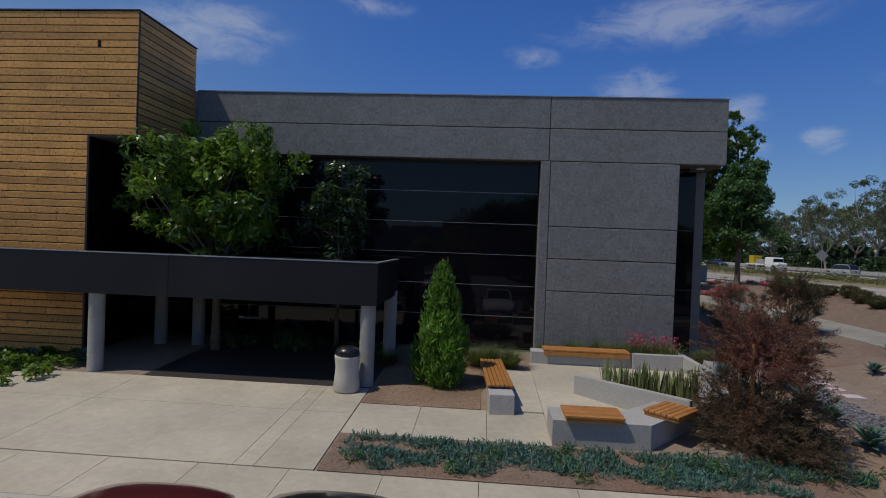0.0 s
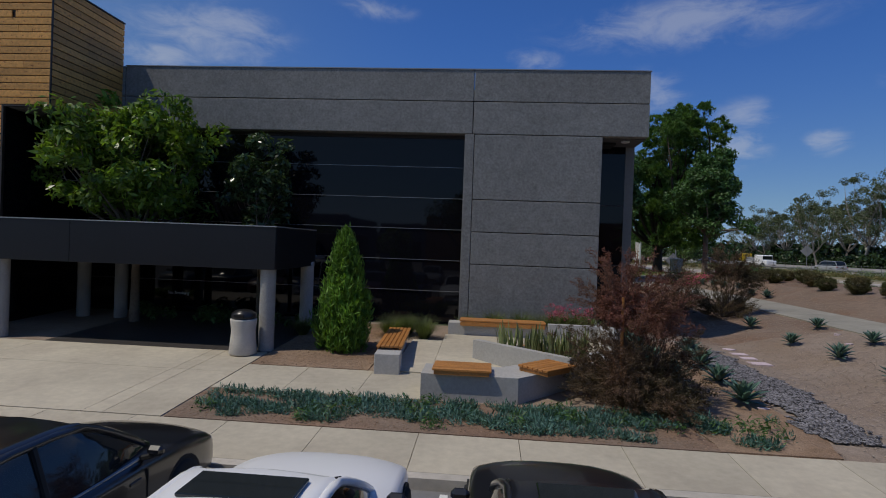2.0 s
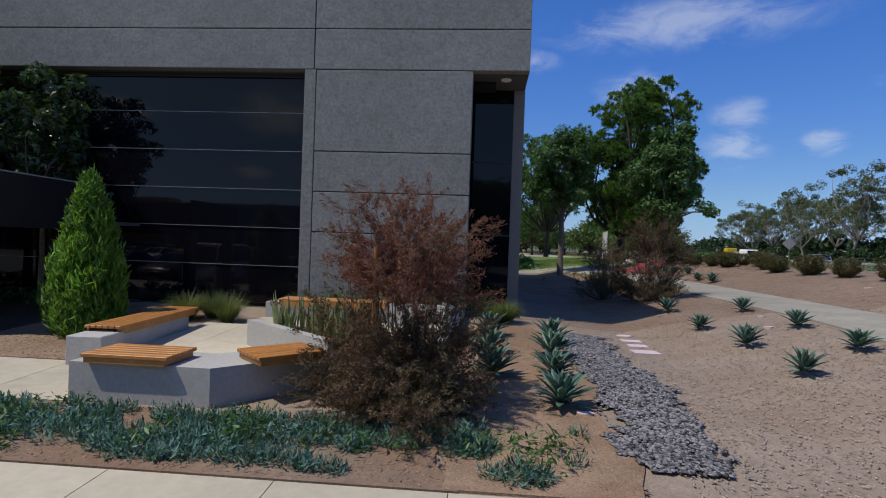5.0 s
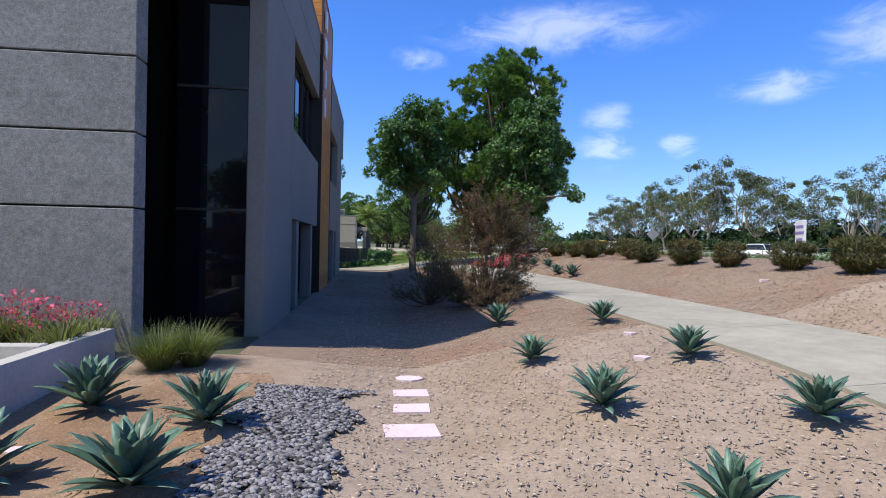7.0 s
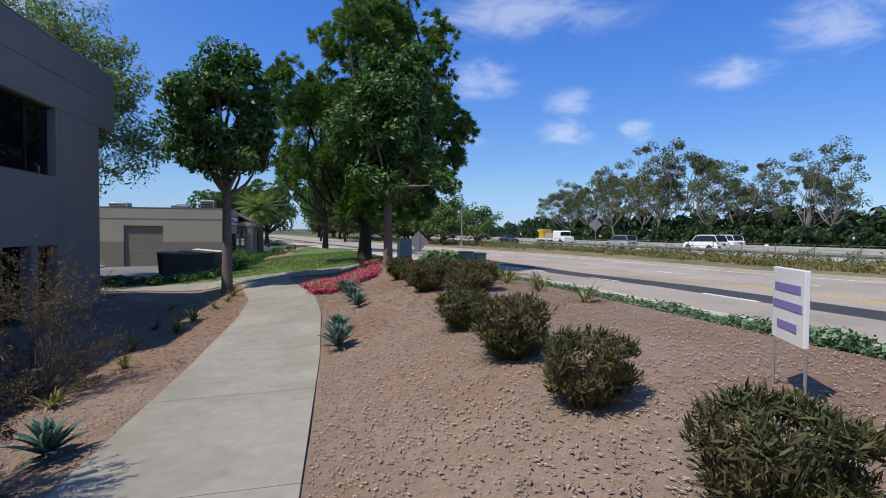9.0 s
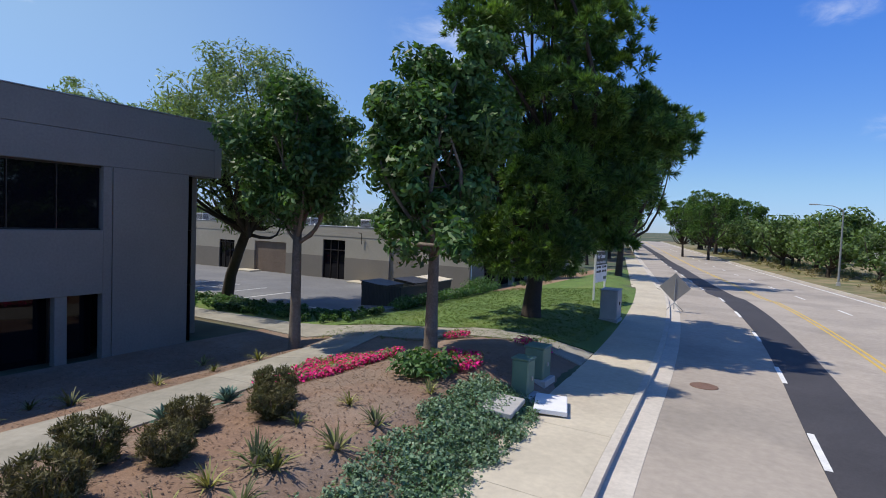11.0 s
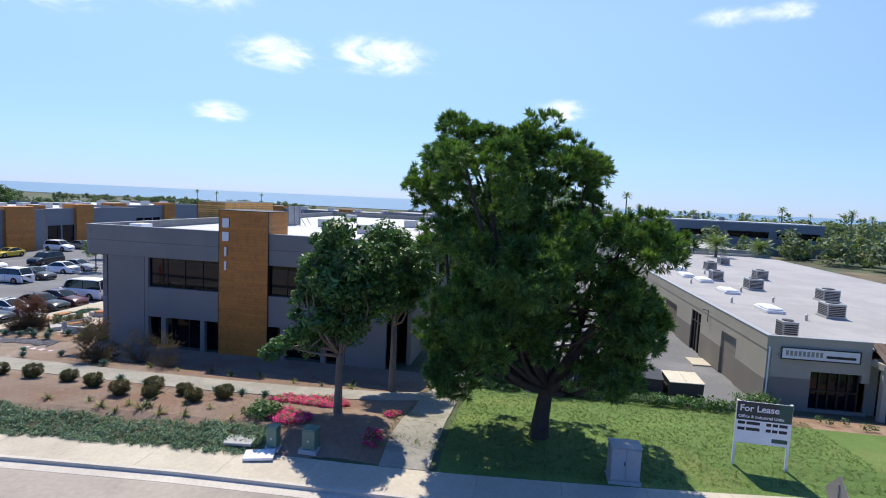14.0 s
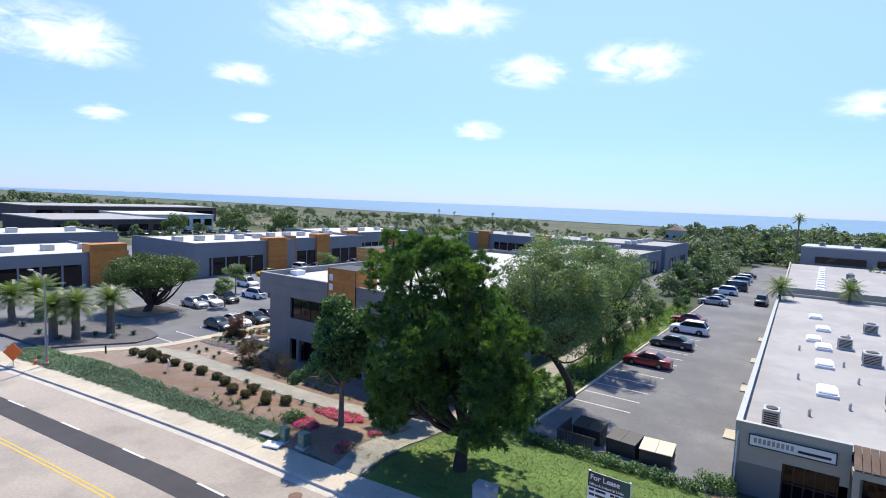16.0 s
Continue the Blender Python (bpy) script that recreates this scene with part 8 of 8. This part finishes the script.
# tall thin-crowned eucalyptus across the freeway
rng = np.random.default_rng(97)
cs, rs = [], []
for i in range(44):
    a, k = rng.uniform(0, 6.28), rng.random() ** 0.5
    cs.append((4.6 * k * math.cos(a), 4.6 * k * math.sin(a), 10.8 - 2.6 * k * k - rng.uniform(0, 3.2) * (0.4 + k)))
    rs.append(rng.uniform(0.4, 1.05))
euc = make_tree("eucalyptus_tree", "tall spreading eucalyptus with bare pale stems beyond the freeway", (60, 118, 0), 3.0, np.array(cs), np.array(rs), L_EUC, BARK_PALE, 0.2, 12, 98, (0.6, 0.3), "eucalyptus beyond the freeway", 125, 0.32, 0.35)
cs, rs = [], []
for i in range(34):
    a, k, h = rng.uniform(0, 6.28), rng.random() ** 0.5, rng.random()
    cs.append((3.2 * k * math.cos(a) + 1.4 * math.sin(h * 5), 2.6 * k * math.sin(a), 5.5 + 6.5 * h))
    rs.append(rng.uniform(0.4, 1.1))
euc_thin = make_tree("eucalyptus_tree", "thin open eucalyptus with wispy crown beyond the freeway", (57, 92, 0.3), 3.4, np.array(cs), np.array(rs), L_EUC, BARK_PALE, 0.17, 10, 197, (-0.4, 0.5), "eucalyptus beyond the freeway", 105, 0.32, 0.35)
rows = []
y = 126.0
while y > -30:
    rows.append((far_x(y) + 48 + PR.uniform(0, 7), y, 0.3, PR.uniform(1.1, 1.55) * (1.0 if y > 78 else 0.72)))
    y -= PR.uniform(3.5, 9.0)
copies_at(euc, rows[::2], PR)
copies_at(euc_thin, rows[1::2], PR)
hedge_tree = broad_tree("dense dark green bush beyond the freeway fence", 60, 60, 3.0, 0.0, 4.4, 99, L_DARK, BARK_D, 0.6, 0.1, 26, 40, 0.48, group="freeway bushes", name="bush", base=0.2)
copies_at(hedge_tree, [(far_x(y) + 54 + PR.uniform(-1, 3), y + PR.uniform(-1, 1), 0.1, PR.uniform(1.7, 2.4)) for y in np.arange(-30.0, 170.0, 4.2)], PR)
copies_at(hedge_tree, [(far_x(y) + 47.5 + PR.uniform(-0.6, 2.5), y + PR.uniform(-1, 1), 0.1, PR.uniform(0.9, 1.4)) for y in np.arange(-30.0, 170.0, 2.6)], PR)
copies_at(far_tree, [(far_x(y) + 58 + PR.uniform(0, 30), y + PR.uniform(-4, 4), 0.1, PR.uniform(0.55, 0.95)) for y in np.arange(-20.0, 170.0, 9.0)], PR)


# ---- palms ----
def build_palm(x, y, height, frond, seed, label, group, name="palm_tree", trunk_r=0.17, fronds=26):
    rng = np.random.default_rng(seed)
    p = thing(name, label, "palm", x, y, land_z(x, y) if x > -60 else -0.6, group=group)
    s = Shape()
    n = 12
    s.tube([(0.02 * math.sin(i), 0.02 * math.cos(i * 1.3), -0.2 + (height + 0.2) * i / n) for i in range(n + 1)], [trunk_r * (1.25 - 0.35 * i / n + (0.05 if i % 2 else 0)) for i in range(n + 1)], 9)
    s.part("trunk", BARK, p)
    for i in range(fronds):
        a, e = i * 2.4, 1.35 - 1.75 * (i / fronds)
        vs, fs = [], []
        m = 9
        pts = []
        q, el = Vector((0, 0, height)), e
        for k in range(m):
            pts.append(q.copy())
            q = q + Vector((math.cos(a) * math.cos(el), math.sin(a) * math.cos(el), math.sin(el))) * frond / m
            el -= 0.115
        side = Vector((-math.sin(a), math.cos(a), 0))
        for k in range(1, m):
            w = frond * 0.25 * math.sin(math.pi * (k + 0.4) / (m + 0.6)) + 0.03
            d = (pts[k] - pts[k - 1])
            for sg in (-1, 1):
                for u in (0.0, 0.33, 0.67):
                    b = pts[k - 1] + d * u
                    j = len(vs)
                    tip = b + side * sg * w + d.normalized() * w * 0.55 + Vector((0, 0, -w * 0.35))
                    vs += [b, b + d * 0.26, tip]
                    fs.append((j, j + 1, j + 2))
        sh = Shape().add(vs, fs)
        sh.part("frond", L_FROND, p)
    return p


palm = build_palm(6.1, -18.2, 3.9, 2.7, 101, "young feathery palm on the gravel island", "palms on the island", trunk_r=0.36, fronds=40)
copies_at(palm, [(10.6, -15.6, -0.2, 1.05), (12.4, -16.2, -0.1, 1.0), (9.3, -28.6, -0.5, 1.05), (12.6, -26.6, -0.3, 1.0)], PR)
copies_at(palm, [(0.9, 53.6, 0.3, 1.0)], PR)
yard_palm = build_palm(-56.7, 41.8, 5.6, 2.7, 105, "feathery palm rising between the flat shop roofs", "palms between the roofs", trunk_r=0.2, fronds=30)
copies_at(yard_palm, [(-61.7, 50.0, -0.3, 1.0), (-58.5, 58.0, -0.3, 1.05), (-63.0, 66.0, -0.3, 0.95)], PR)
sky_palm = build_palm(-150, 40, 15.0, 2.6, 102, "tall thin fan palm on the skyline", "skyline palms", trunk_r=0.2, fronds=22)
copies_at(sky_palm, [(-240, 72, -3.0, 1.25), (-140, 118, -0.6, 0.8), (-250, 20, -3.0, 0.8), (-290, -170, -4.0, 0.75), (-130, 130, -0.6, 0.8), (-205, 126, -1.6, 0.9), (-300, -190, -4.0, 0.8), (-100, 150, -0.6, 0.8), (-310, -150, -4.0, 0.75)] + [(PR.uniform(-330, -180), PR.uniform(40, 210), -2.0, PR.uniform(0.5, 0.85)) for i in range(22)], PR)

# the spreading ficus in the parking island, and small lot trees
broad_tree("broad dark green ficus spreading over the parking island", -3, -28, 7.0, 3.0, 13.4, 103, L_FICUS, BARK_D, 0.45, 0.5, 210, 250, 0.22, lean=(-0.4, 0.3), base=-0.6, name="ficus_tree", r0=0.05, r1=0.125)
lot_tree = broad_tree("small pale green tree in the parking lot", -12, -24, 3.9, 1.4, 3.4, 104, L_OLIVE, BARK, 1.6, 0.08, 34, 110, 0.2, base=-0.6, group="parking lot trees")
copies_at(lot_tree, [(-20, -33, -0.6, 1.1), (-30, -26, -0.6, 1.0), (-42, -35, -0.6, 1.2), (-55, -24, -0.6, 1.0), (-66, -40, -0.6, 1.2)], PR)

# hedge along the lot, bush at the shop corner, low plants by the court
def hedge_band(name, label, n, x0, x1, y0, y1, material, high, seed, zf=ground_z):
    rng = np.random.default_rng(seed)
    spots = [(rng.uniform(x0, x1), rng.uniform(y0, y1)) for i in range(n)]
    spots = [(x, y, zf(x, y)) for x, y in spots]
    v, f = joined(rng, [cloud(np.random.default_rng(seed + k), [(0, 0, high * 0.5)], [high * 0.55], 60, 0.13, 0.5, lift=0.6) for k in range(3)], spots)
    stuff(name, v, f, material, label, "hedge")


hedge_band("lot_hedge", "low green hedge between lawn and parking lot", 150, 1.9, 2.9, 31, 42, L_BROAD, 0.6, 111)
hedge_band("corner_bush", "rounded green bush at the shop corner", 36, 0.3, 1.9, 41.8, 43.4, L_BROAD, 0.9, 112)
hedge_band("shop_bed_plants", "scattered low green plants in the bed before the shop", 26, 1.9, 3.9, 44.5, 60, L_BROAD, 0.5, 117, land_z)
hedge_band("court_plants", "low green plants beside the entrance court", 46, -19.8, -17.7, -6.4, -3.6, L_BRIGHT, 0.32, 113)
hedge_band("canopy_plants", "low green plants under the entrance canopy", 26, -15.6, -10.0, -1.6, -0.4, L_BROAD, 0.4, 114)
hedge_band("verge_shrubs", "mixed green shrubs in the verge beside the parked cars", 420, -62, -15, 26.8, 29.7, L_BRIGHT, 0.8, 116, land_z)
hedge_band("verge_undergrowth", "dense mixed undergrowth beside the service lot", 300, -15, 2.6, 26.9, 29.8, L_BROAD, 0.34, 118)
hedge_band("green_shrub", "leafy green shrub beside the crimson flowers", 22, 11.2, 12.2, 18.5, 19.7, L_BROAD, 0.5, 115)

def scrub_row(name, label, n, off0, off1, material, high, seed):
    rng = np.random.default_rng(seed)
    spots = []
    for i in range(n):
        y = rng.uniform(-30, 150)
        x = walk_x(y) + rng.uniform(off0, off1)
        spots.append((x, y, land_z(x, y) + 0.05))
    v, f = joined(rng, [cloud(np.random.default_rng(seed + k), [(0, 0, high * 0.45)], [high * 0.6], 46, 0.17, 0.4, lift=0.6) for k in range(3)], spots, 0.5, 1.4)
    stuff(name, v, f, material, label, "scrub")


# shares the leaf colour paled for haze on the distant woods
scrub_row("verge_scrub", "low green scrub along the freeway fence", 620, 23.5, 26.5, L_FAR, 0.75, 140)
scrub_row("dry_scrub", "dry straw-coloured scrub along the freeway fence", 420, 18.5, 26.5, L_DRY, 0.55, 150)

# dry grass on the freeway verge and grass blades on the lawn
spots = [(PR.uniform(32.5, 39.5), PR.uniform(20, 120), 0) for i in range(2600)]
spots = [(x, y, land_z(x, y)) for x, y, z in spots]
v, f = joined(PR, [blades(np.random.default_rng(120 + k), 16, 0.34, 1.0, 0.03, 0.8, 0.16, 0.6) for k in range(4)], spots, 0.6, 1.4)
stuff("verge_grass", v, f, L_DRY, "dry straw-coloured grass on the freeway verge", "grass")
spots = scatter(PR, 9000, 3.0, 12.6, 24.4, 44.0, lambda x, y: x < walk_x(y) - 0.3, 0.0)
v, f = joined(PR, [blades(np.random.default_rng(130 + k), 7, 0.07, 1.0, 0.012, 0.8, 0.06, 0.4) for k in range(4)], spots, 0.6, 1.3)
stuff("lawn_blades", v, f, L_GRASS, "short uneven blades of grass over the lawn", "grass")
place_copies(first_agave, [(4.6, -16.2), (7.4, -15.0), (8.2, -17.0), (12.0, -15.6), (4.2, -20.4), (7.9, -20.6), (12.6, -19.2), (8.6, -24.6), (12.4, -24.0)], PR, 0.9, 1.3)
